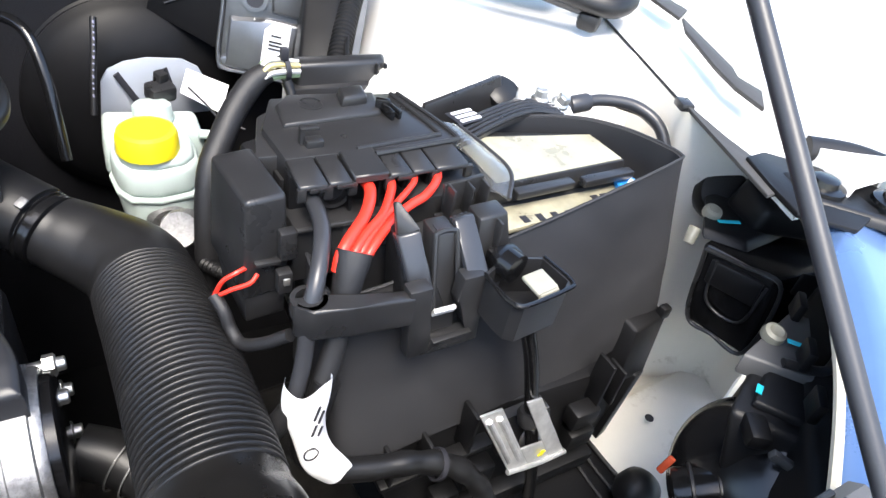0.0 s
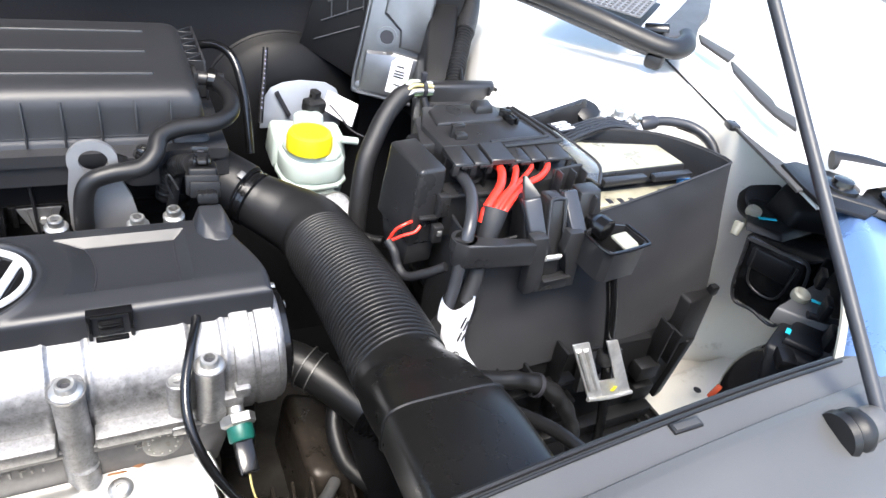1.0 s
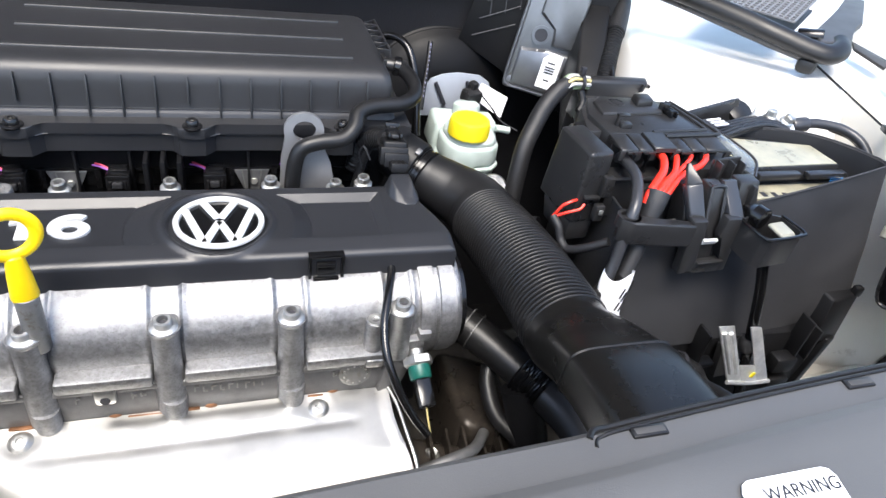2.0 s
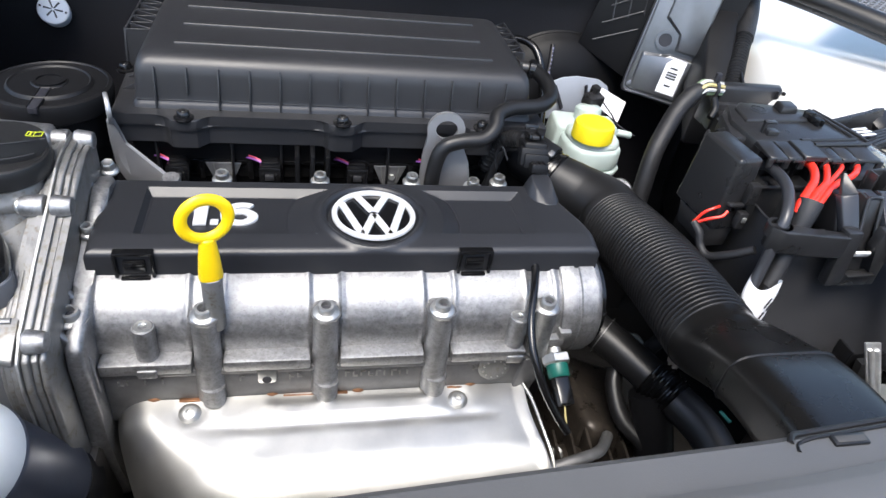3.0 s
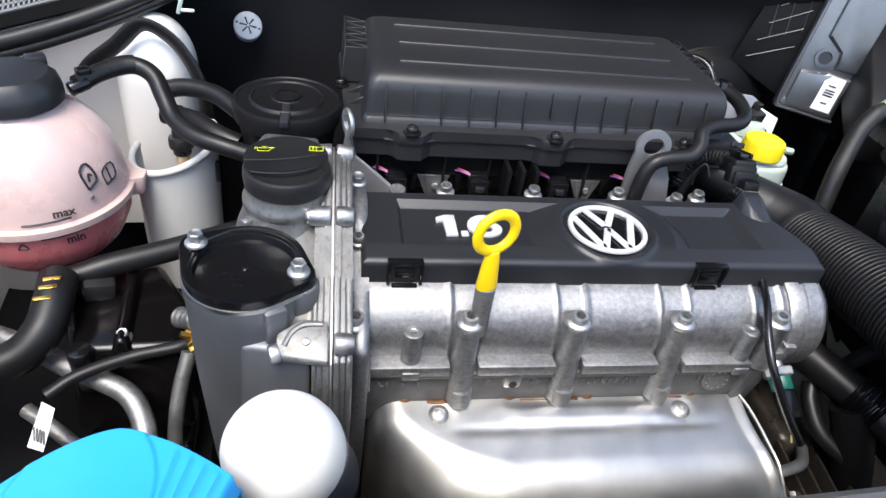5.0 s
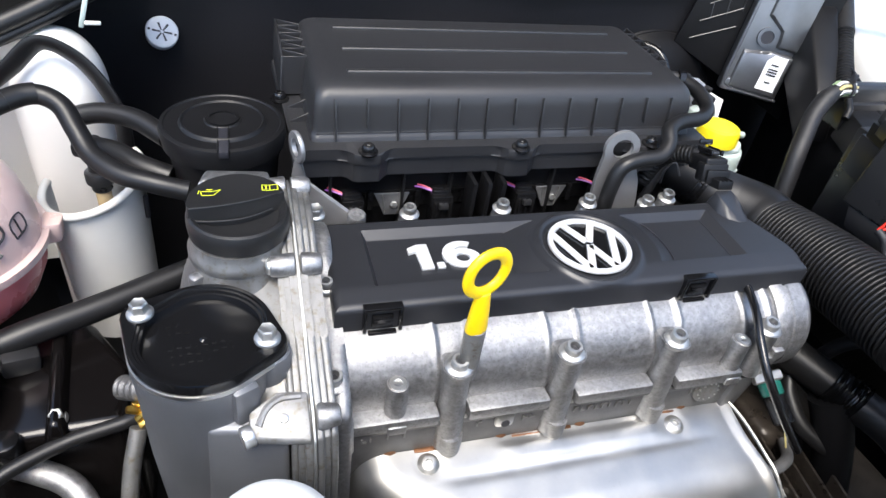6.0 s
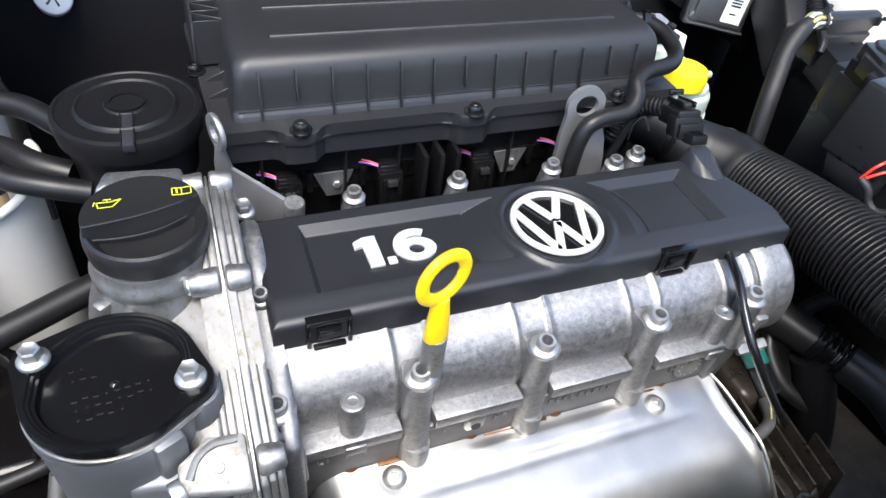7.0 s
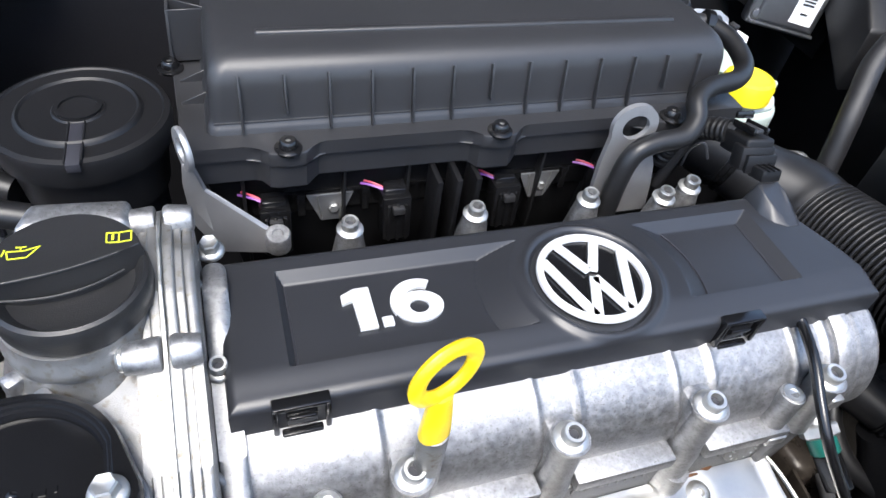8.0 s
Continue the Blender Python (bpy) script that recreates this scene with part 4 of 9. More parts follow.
def lid_mesh():
    """The lid: its outline, a flat rim, and a stepped round well."""
    b = bm_()
    rim = lid_loop()
    c = Vector((FC[0], FC[1], 0))
    levels = [[p + Vector((0, 0, 0.8528)) for p in rim], [p + Vector((0, 0, 0.8600)) for p in rim], [c + (p - c) * 0.985 + Vector((0, 0, 0.8613)) for p in rim]]
    for r, z in ((0.0385, 0.8613), (0.0379, 0.8600), (0.0366, 0.8598), (0.0360, 0.8582), (0.0346, 0.8580), (0.0339, 0.8536)):
        levels.append([c + (p - c).normalized() * r + Vector((0, 0, z)) for p in rim])
    rows = [[b.verts.new(p) for p in lev] for lev in levels]
    n = len(rim)
    for lo, hi in zip(rows, rows[1:]):
        for i in range(n):
            b.faces.new((lo[i], lo[(i + 1) % n], hi[(i + 1) % n], hi[i]))
    b.faces.new(rows[0][::-1])
    b.faces.new(rows[-1])
    return b


lid = part("lid", lid_mesh(), GLOSS, fh, "glossy black plastic lid with raised marks", smooth=30)
b = prism(bm_(), [p + Vector((0, 0, 0.8500)) for p in lid_loop(0.02)], (0, 0, 0.0030), 0.0008, 1)
part("lid_seam", b, BRIGHT, fh, "bright machined seam under the lid")
b = turned(bm_(), [(0.0335, 0.0), (0.0335, 0.0006), (0, 0.0006)], (FC[0], FC[1], 0.8535), (0, 0, 1), 48)
turned(b, [(0.0025, 0.0), (0.0012, 0.0012), (0, 0.0014)], (FC[0], FC[1], 0.8539), (0, 0, 1), 12)
part("disc", b, GLOSS, lid, "glossy recessed disc")
rnd = random.Random(8)
for row, (y, n) in enumerate(((0.014, 2), (0.007, 4), (-0.005, 8), (-0.011, 8), (-0.017, 5))):
    for i in range(n):
        if rnd.random() < 0.85:
            part("raised_mark", box(bm_(), (FC[0] - 0.020 + 0.0048 * i + 0.001 * row, FC[1] + y + 0.002 * i * 0.3, 0.8544), (rnd.choice((0.0009, 0.0026)), rnd.choice((0.0030, 0.0010)), 0.0006), 0), GLOSS, lid)
bolt("bolt", (-0.3215, -0.0475, 0.8612), (0, 0, 1), fh, 0.0052, "hex", 0.0078)
bolt("bolt", (-0.2505, -0.0780, 0.8612), (0, 0, 1), fh, 0.0052, "hex", 0.0078)

oc = thing("oil_filler_cap", (-0.2625, 0.009, 0.876), "matt black oil filler cap with yellow printed symbols", "oil cap")
OC = Vector((-0.2625, 0.009, 0.0))


TURNED = Matrix.Rotation(radians(14), 3, "Z")
CAPBLACK = mat("cap_plastic", (0.0125, 0.0125, 0.013), 0.40, grain=1300, bump=0.2, vscale=14)
b = turned(bm_(), [(0.0300, 0.877), (0.0322, 0.879), (0.0328, 0.886), (0.0326, 0.8905), (0.0318, 0.8926), (0.0300, 0.8934), (0.0286, 0.8924), (0.0255, 0.8880), (0.018, 0.8862), (0, 0.8855)], OC, (0, 0, 1), 72)
part("cap", b, CAPBLACK, oc)


def half_disc(r, bow, z):
    """The grip's outline: half a circle closed by a line that bows forward."""
    arc = [(r * math.cos(math.pi * i / 26), r * math.sin(math.pi * i / 26)) for i in range(27)]
    front = [(-r * (1 - k / 7), -bow * math.sin(math.pi * k / 14)) for k in range(1, 14)]
    return [OC + TURNED @ Vector((x, y, z)) for x, y in arc + front]


b = hull(bm_(), half_disc(0.0322, 0.0060, 0.8850), half_disc(0.0308, 0.0030, 0.9003), 0.0008, 2)
part("grip", b, CAPBLACK, oc, smooth=25)
part("grip_edge", tube(bm_(), half_disc(0.0300, 0.0030, 0.9000)[26:][::3], 0.0007, 8, 4), CAPBLACK, oc)
part("grip_foot", tube(bm_(), half_disc(0.0300, 0.0075, 0.8905)[26:][::3], 0.0007, 8, 4), CAPBLACK, oc)
b = bm_()
def stroke(b, pts, w, z):
    for p, q in zip(pts, pts[1:]):
        p, q = Vector((*p, z)), Vector((*q, z))
        if (q - p).length < 1e-6:
            continue
        d = (q - p).normalized()
        s = d.cross(ZUP) * w / 2
        prism(b, [p - s - d * w * 0.3, p + s - d * w * 0.3, q + s + d * w * 0.3, q - s + d * w * 0.3], (0, 0, 0.0004))
o = (-0.2850, 0.0155)
stroke(b, [(o[0], o[1] + 0.0045), (o[0] + 0.001, o[1]), (o[0] + 0.008, o[1]), (o[0] + 0.0125, o[1] + 0.006), (o[0] + 0.007, o[1] + 0.0042), (o[0], o[1] + 0.0045)], 0.0006, 0.9001)
stroke(b, [(o[0] + 0.0035, o[1] + 0.0065), (o[0] + 0.0072, o[1] + 0.0065)], 0.0006, 0.9001)
stroke(b, [(o[0] + 0.0053, o[1] + 0.0045), (o[0] + 0.0053, o[1] + 0.0065)], 0.0006, 0.9001)
stroke(b, [(o[0] - 0.0008, o[1] + 0.0055), (o[0] - 0.0015, o[1] + 0.0022)], 0.0006, 0.9001)
part("oil_can_symbol", b, LIME, oc, "yellow-green oil can symbol")
b = bm_()
o = (-0.2465, 0.0190)
stroke(b, [(o[0], o[1]), (o[0], o[1] + 0.006), (o[0] + 0.005, o[1] + 0.0055), (o[0] + 0.010, o[1] + 0.006), (o[0] + 0.010, o[1]), (o[0] + 0.005, o[1] - 0.0005), (o[0], o[1])], 0.0006, 0.9001)
stroke(b, [(o[0] + 0.005, o[1]), (o[0] + 0.005, o[1] + 0.0055)], 0.0006, 0.9001)
stroke(b, [(o[0] + 0.0025, o[1] + 0.0015), (o[0] + 0.0025, o[1] + 0.0045)], 0.0010, 0.9001)
part("book_symbol", b, LIME, oc, "yellow-green handbook symbol")

# round breather lid
rc = thing("breather_canister", (-0.2715, 0.156, 0.70), "round black plastic breather canister with a slotted lid", "canister")
b = turned(bm_(), [(0.042, 0.0), (0.045, 0.030), (0.0490, 0.033), (0.0505, 0.046), (0.0495, 0.0500), (0.0465, 0.0510), (0.0455, 0.0500), (0.0350, 0.0500), (0.0340, 0.0520), (0.0325, 0.0528), (0.0310, 0.0515), (0.0150, 0.0515), (0.0140, 0.0525), (0, 0.0525)], (-0.2715, 0.1560, 0.8270), (0, 0, 1), 72)
part("lid", b, DULL, rc)
b = turned(bm_(), [(0.0105, 0.0), (0.0125, 0.0), (0.0128, 0.0016), (0.0104, 0.0016)], (-0.2715, 0.1560, 0.8794), (0, 0, 1), 40, hoop=True)
part("hub_ring", b, DULL, rc)
b = bm_()
box(b, (-0.2757, 0.1265, 0.8780), (0.0010, 0.040, 0.0030), 0.0004)
box(b, (-0.2673, 0.1265, 0.8780), (0.0010, 0.040, 0.0030), 0.0004)
part("slot_wall", b, DULL, rc)
part("slot", box(bm_(), (-0.2715, 0.1255, 0.8762), (0.0072, 0.044, 0.0055), 0.0004), INK, rc, "dark open slot")
part("neck", rod(bm_(), (-0.2715, 0.156, 0.70), (-0.2715, 0.156, 0.829), 0.038, seg=32), DULL, rc)

# ---- air filter housing ----
ab = thing("air_filter_housing", (-0.02, 0.22, 0.76), "large ribbed black plastic air filter housing", "air filter box")


def lid_ring(b, front, z):
    """One level of the lid: a rounded rectangle, standing in as its front edge does."""
    d = front - 0.1290
    x0, x1, y1 = -0.2060 + d * 0.62, 0.1720 - d * 0.60, 0.3150 - d * 0.6
    r = 0.0065 + 0.16 * d
    ring = []
    for cx, cy, a0 in ((x0 + r, front + r, 180), (x1 - r, front + r, 270), (x1 - r, y1 - r, 0), (x0 + r, y1 - r, 90)):
        for k in range(9):
            a = radians(a0 + 90 * k / 8)
            ring.append(b.verts.new((cx + r * math.cos(a), cy + r * math.sin(a), z)))
    return ring


b = bm_()
levels = bend([(0, 0.1338, 0.8680), (0, 0.1352, 0.8712), (0, 0.1372, 0.8745), (0, 0.1385, 0.8820), (0, 0.1400, 0.8930), (0, 0.1413, 0.9000), (0, 0.1442, 0.9062), (0, 0.1492, 0.9105), (0, 0.1560, 0.9128), (0, 0.1650, 0.9136)], 3)
rings = [lid_ring(b, p.y, p.z) for p in levels]
for lo, hi in zip(rings, rings[1:]):
    for i in range(len(lo)):
        j = (i + 1) % len(lo)
        b.faces.new((lo[i], lo[j], hi[j], hi[i]))
b.faces.new(rings[0][::-1])
b.faces.new(rings[-1])
part("lid", b, AIRBOX, ab, smooth=60)
for y, x0, x1 in ((0.1735, -0.168, 0.130), (0.2220, -0.166, 0.128), (0.2720, -0.168, 0.130)):
    b = box(bm_(), ((x0 + x1) / 2, y, 0.9135), (x1 - x0, 0.0062, 0.0042), 0.0017, seg=3)
    part("top_bead", b, AIRBOX, ab)
for i in range(13):
    x = -0.1815 + 0.0267 * i
    yb, zb = (0.1325, 0.8690) if min(abs(x - q) for q in (-0.157, -0.019, 0.114)) > 0.008 else (0.1340, 0.8810)
    b = prism(bm_(), [(x - 0.0008, yb - 0.0012, zb), (x - 0.0008, 0.1395, zb), (x - 0.0008, 0.1425, 0.9030), (x - 0.0008, 0.1392, 0.9050)], (0.0016, 0, 0), 0.0005, 2)
    part("rib", b, AIRBOX, ab)
b = box(bm_(), (-0.017, 0.1372, 0.8746), (0.362, 0.0014, 0.0010), 0.0003)
part("front_bead", b, AIRBOX, ab)
# flange with a scallop round each screw
def flange_front(x):
    y = 0.1215
    for q in (-0.157, -0.019, 0.114):
        y -= 0.010 * (1 - step(abs(x - q), 0.010, 0.019))
    return y


b = bm_()
xs = [-0.2180 + 0.400 * i / 90 for i in range(91)]
loop = [(x, flange_front(x), 0.8580) for x in xs] + [(0.182, 0.30, 0.858), (0.17, 0.325, 0.858), (-0.21, 0.325, 0.858), (-0.224, 0.30, 0.858)]
prism(b, loop, (0, 0, 0.0100), 0.0012, 2)
part("flange", b, AIRBOX, ab, smooth=35)
b = bm_()
loop = [(x, flange_front(x) + 0.0025, 0.8400) for x in xs] + [(0.178, 0.315, 0.84), (-0.216, 0.315, 0.84)]
prism(b, loop, (0, 0, 0.0182), 0)
part("skirt", b, AIRBOX, ab, smooth=35)
# lower shell blacker than the airbox plastic above, shade put into its colour
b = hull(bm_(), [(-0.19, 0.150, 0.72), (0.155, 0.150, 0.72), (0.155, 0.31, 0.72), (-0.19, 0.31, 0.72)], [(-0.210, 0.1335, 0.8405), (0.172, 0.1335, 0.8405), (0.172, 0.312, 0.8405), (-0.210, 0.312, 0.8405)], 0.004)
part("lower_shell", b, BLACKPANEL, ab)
for x in (-0.186, -0.120, -0.075, 0.028, 0.075):
    part("lower_rib", box(bm_(), (x, 0.138, 0.800), (0.0022, 0.02, 0.078), 0.0006), DULL, ab)
for x, y, z in ((-0.157, 0.1165, 0.8685), (-0.019, 0.1165, 0.8685), (0.114, 0.1165, 0.8685), (-0.222, 0.213, 0.8685)):
    b = turned(bm_(), [(0.0085, -0.0004), (0.0085, 0.0012), (0.0070, 0.0020), (0.0058, 0.0024), (0.0054, 0.0060), (0.0042, 0.0072), (0.0020, 0.0072), (0.0016, 0.005), (0, 0.005)], (x, y, z - 0.0005), (0, -0.05, 1), 20)
    part("screw", b, GLOSS, ab, "small black screw")
    b = turned(bm_(), [(0.0026, 0.0), (0.0022, 0.0006), (0, 0.0008)], (x, y, z + 0.0048), (0, -0.05, 1), 10)
    part("screw_socket", b, ZINC, ab)
# zigzag stiffeners at both ends, between the lid's side and an outer wall
for side, xo, xi in ((-1, -0.2205, -0.1930), (1, 0.1795, 0.1600)):
    part("end_wall", hull(bm_(), [(xo - 0.001, 0.216, 0.866), (xo + 0.001, 0.216, 0.866), (xo + 0.001, 0.312, 0.866), (xo - 0.001, 0.312, 0.866)], [(xo - 0.001 - 0.002 * side, 0.219, 0.9065), (xo + 0.001 - 0.002 * side, 0.219, 0.9065), (xo + 0.001 - 0.002 * side, 0.310, 0.9065), (xo - 0.001 - 0.002 * side, 0.310, 0.9065)], 0.0004), AIRBOX, ab)
    for k in range(5):
        y = 0.2195 + 0.0185 * k
        for a, c in (((xo - 0.001 * side, y), (xi, y + 0.0015)), ((xi, y + 0.0015), (xo - 0.001 * side, y + 0.0170))):
            d = (Vector((*c, 0)) - Vector((*a, 0))).normalized().cross(ZUP) * 0.0006
            p, q = Vector((*a, 0.8700)), Vector((*c, 0.8700))
            part("end_rib", prism(bm_(), [p - d, p + d, q + d, q - d], (0, 0, 0.0365), 0.0003, 1), AIRBOX, ab)
    for y in (0.170, 0.196):
        part("end_rib", prism(bm_(), [(xo - 0.004 * side, y, 0.8670), (xi, y, 0.8670), (xi, y, 0.8800), (xo - 0.004 * side, y, 0.8690)], (0, 0.0012, 0), 0.0003, 1), AIRBOX, ab)

# breather hose from the lid to the engine
bh = thing("breather_hose", (0.067, 0.088, 0.80), "black rubber breather hose bent in an S", "hose")
b = tube(bm_(), [(0.183, 0.192, 0.8985), (0.1905, 0.170, 0.8950), (0.1885, 0.147, 0.8890), (0.172, 0.131, 0.8870), (0.143, 0.122, 0.8880), (0.1270, 0.113, 0.8850), (0.1215, 0.100, 0.8770), (0.110, 0.0925, 0.8695), (0.088, 0.0915, 0.8665), (0.0725, 0.0900, 0.8600), (0.0660, 0.0880, 0.840), (0.0640, 0.0860, 0.80)], 0.0072, 18, 8)
part("hose", b, RUBBER, bh)
b = rod(bm_(), (0.163, 0.197, 0.9000), (0.190, 0.191, 0.8990), 0.0062, seg=18, bevel=0.001)
part("nipple", b, PLASTIC, bh)
b = turned(bm_(), [(0.0085, 0), (0.0098, 0.001), (0.0098, 0.007), (0.0085, 0.008)], (0.176, 0.194, 0.8995), (1, -0.25, -0.1), 20)
part("collar", b, GLOSS, bh)
b = bm_()
box(b, (0.1655, 0.196, 0.9000), (0.004, 0.018, 0.016), 0.001)
part("nipple_flange", b, PLASTIC, bh)

# lifting eyes
le = thing("lifting_eye", (0.077, 0.100, 0.80), "zinc-plated steel lifting eye bolted to the engine", "lifting eye", "lifting eyes")
b = bm_()
prof = []
for i in range(19):
    a = radians(-20 + 220 * i / 18)
    prof.append((0.0765 + 0.0180 * math.cos(a), 0.8715 + 0.0165 * math.sin(a)))
outer = [*prof, (0.056, 0.845), (0.054, 0.80), (0.108, 0.80), (0.102, 0.838), (0.096, 0.852)]
inner = [(0.0770 + 0.0105 * math.cos(2 * math.pi * i / 24), 0.8715 + 0.0090 * math.sin(2 * math.pi * i / 24)) for i in range(24)]
def holed(b, outer, inner, y0, y1, lean):
    """A plate with a hole, standing upright between y0 and y1."""
    n = 48
    def resample(loop, start):
        pts = [Vector(p) for p in loop]
        c = Vector((0.0767, 0.8715))
        out = []
        for k in range(n):
            a = 2 * math.pi * k / n
            d = Vector((math.cos(a), math.sin(a)))
            best = None
            for p, q in zip(pts, pts[1:] + pts[:1]):
                e = q - p
                den = d.x * e.y - d.y * e.x
                if abs(den) < 1e-12:
                    continue
                w = p - c
                t = (w.x * e.y - w.y * e.x) / den
                s = (w.x * d.y - w.y * d.x) / den
                if t > 0 and -1e-6 <= s <= 1 + 1e-6 and (best is None or t > best):
                    best = t
            out.append(c + d * (best or 0.01))
        return out
    o, i = resample(outer, 0), resample(inner, 0)
    V = [[b.verts.new((p.x, y + lean * (p.y - 0.83), p.y)) for p in loop] for loop in (o, i) for y in (y0, y1)]
    for k in range(n):
        j = (k + 1) % n
        b.faces.new((V[0][k], V[0][j], V[2][j], V[2][k]))
        b.faces.new((V[1][j], V[1][k], V[3][k], V[3][j]))
        b.faces.new((V[0][j], V[0][k], V[1][k], V[1][j]))
        b.faces.new((V[2][k], V[2][j], V[3][j], V[3][k]))
    return b
part("plate", holed(b, outer, inner, 0.0985, 0.1025, 0.12), EYEGREY, le, smooth=30)
le2 = thing("lifting_eye", (-0.20, 0.08, 0.80), "curved zinc-plated steel lifting bracket beside the air filter", "lifting eye", "lifting eyes")
b = prism(bm_(), [(-0.2185, 0.1080, 0.8690), (-0.2135, 0.1080, 0.8690), (-0.2128, 0.1130, 0.8590), (-0.2095, 0.1172, 0.8400), (-0.1740, 0.0970, 0.8205), (-0.1750, 0.0940, 0.8030), (-0.2050, 0.1060, 0.7970), (-0.2200, 0.1180, 0.8150), (-0.2205, 0.1150, 0.8500)], (0.0015, 0.0027, 0.0003), 0.0009, 2)
part("plate", b, EYEGREY, le2)
b = turned(bm_(), [(0.0072, -0.0018), (0.0128, -0.0018), (0.0134, -0.0010), (0.0134, 0.0010), (0.0128, 0.0018), (0.0072, 0.0018)], (-0.2158, 0.1115, 0.8775), (0.95, 0.30, 0.0), 36, hoop=True)
part("eye", b, EYEGREY, le2)
part("rivet_boss", turned(bm_(), [(0.0080, -0.012), (0.0080, 0.0), (0.0070, 0.0012), (0.0035, 0.0012), (0.0030, 0.0004), (0, 0.0004)], (-0.1690, 0.0905, 0.8225), (0, -0.15, 1), 22), CAST, le2)

# ---- battery, its jacket and tray ----
bt = thing("car_battery", (0.47, 0.035, 0.72), "black car battery with a worn cream label on top", "battery")
part("case", box(bm_(), (0.470, 0.043, 0.800), (0.222, 0.150, 0.165), 0.003), PLASTIC, bt)
part("front_deck", hull(bm_(), [(0.452, -0.0435, 0.8800), (0.596, -0.0335, 0.8800), (0.590, -0.018, 0.8800), (0.455, -0.02, 0.8800)], [(0.452, -0.0435, 0.8835), (0.596, -0.0335, 0.8835), (0.590, -0.018, 0.8835), (0.455, -0.02, 0.8835)], 0.0006), BATTERY, bt, "worn cream label strip")
rnd = random.Random(12)
for i in range(4):
    part("print_bar", box(bm_(), (0.478 + 0.012 * i, -0.036 - 0.001 * i, 0.8838), (0.005, 0.007, 0.0005), 0), INK, bt)
for i in range(2):
    part("print_bar", box(bm_(), (0.545 + 0.009 * i, -0.029, 0.8838), (0.006, 0.007, 0.0005), 0), INK, bt)
lid = part("raised_lid", hull(bm_(), [(0.40, -0.019, 0.883), (0.584, -0.013, 0.883), (0.580, 0.030, 0.883), (0.40, 0.075, 0.883)], [(0.40, -0.017, 0.8995), (0.582, -0.011, 0.8995), (0.578, 0.028, 0.8995), (0.40, 0.072, 0.8995)], 0.0016), PLASTIC, bt)
part("lid_label", hull(bm_(), [(0.464, -0.0145, 0.8995), (0.580, -0.0095, 0.8995), (0.577, 0.0265, 0.8995), (0.464, 0.045, 0.8995)], [(0.464, -0.0145, 0.9000), (0.580, -0.0095, 0.9000), (0.577, 0.0265, 0.9000), (0.464, 0.045, 0.9000)]), BATTERY, lid, "shiny cream battery label")
for x, w in ((0.500, 0.050), (0.557, 0.048)):
    part("lid_rib", box(bm_(), (x, -0.0215, 0.8950), (w, 0.008, 0.0060), 0.0012, (0, 0, 2)), PLASTIC, bt)
b = turned(bm_(), [(0.0105, 0.0), (0.0105, 0.0030), (0.0095, 0.0036), (0, 0.0036)], (0.5790, -0.0250, 0.8850), (0, 0, 1), 28)
seal = part("round_sticker", b, mat("blue_sticker", (0.02, 0.22, 0.62), 0.4), bt, "round blue and white sticker")
part("sticker_mark", box(bm_(), (0.5810, -0.0255, 0.8888), (0.010, 0.006, 0.0006), 0.0002, (0, 0, 30)), PAPER, seal)

jk = thing("battery_jacket", (0.47, -0.03, 0.74), "black fabric insulating jacket wrapped round the battery", "battery jacket")
PLAN = bend([(0.342, 0.02, 0.868), (0.336, -0.03, 0.868), (0.345, -0.054, 0.870), (0.40, -0.053, 0.875), (0.46, -0.0495, 0.884), (0.54, -0.043, 0.898), (0.604, -0.037, 0.911), (0.6135, -0.031, 0.912), (0.612, -0.015, 0.911), (0.600, 0.015, 0.909), (0.575, 0.040, 0.907), (0.53, 0.056, 0.904), (0.47, 0.064, 0.898)], 8)


def jacket_at(u, v):
    k = u * (len(PLAN) - 1)
    i = min(int(k), len(PLAN) - 2)
    p = PLAN[i].lerp(PLAN[i + 1], k - i)
    low = Vector((p.x + 0.016 * step(p.x, 0.5, 0.62), p.y - 0.030 * (1 - step(p.y, -0.03, 0.03)), 0.742 + 0.03 * step(p.x, 0.55, 0.62)))
    q = p.lerp(low, v)
    wave = 0.0022 * math.sin(q.x * 34 + v * 3) * math.sin(v * 3.1) + 0.0012 * noise.noise(q * 40)
    return q + Vector((0.3 * wave, wave, 0))


part("wrap", sheet(bm_(), 130, 40, jacket_at, 0.0022), FLEECE, jk, smooth=60)
part("hem", tube(bm_(), [p + Vector((0, 0, 0.0004)) for p in PLAN[::3]], 0.0012, 6, 3), FLEECE, jk, "folded top hem")

ty = thing("battery_tray", (0.47, -0.06, 0.62), "ribbed black plastic battery tray with a moulded foot", "battery tray")
b = hull(bm_(), [(0.40, -0.085, 0.625), (0.575, -0.093, 0.640), (0.575, 0.10, 0.64), (0.40, 0.10, 0.625)], [(0.355, -0.075, 0.742), (0.612, -0.083, 0.742), (0.612, 0.10, 0.742), (0.355, 0.10, 0.742)], 0.004)
part("pan", b, DULL, ty)
b = hull(bm_(), [(0.586, -0.094, 0.655), (0.600, -0.090, 0.655), (0.600, 0.05, 0.655), (0.586, 0.05, 0.655)], [(0.600, -0.092, 0.734), (0.614, -0.088, 0.734), (0.614, 0.05, 0.734), (0.600, 0.05, 0.734)], 0.002)
part("side_web", b, DULL, ty)
b = hull(bm_(), [(0.582, -0.090, 0.730), (0.614, -0.088, 0.730), (0.612, 0.02, 0.730), (0.582, 0.02, 0.730)], [(0.590, -0.080, 0.780), (0.632, -0.072, 0.780), (0.628, 0.02, 0.780), (0.590, 0.02, 0.780)], 0.003)
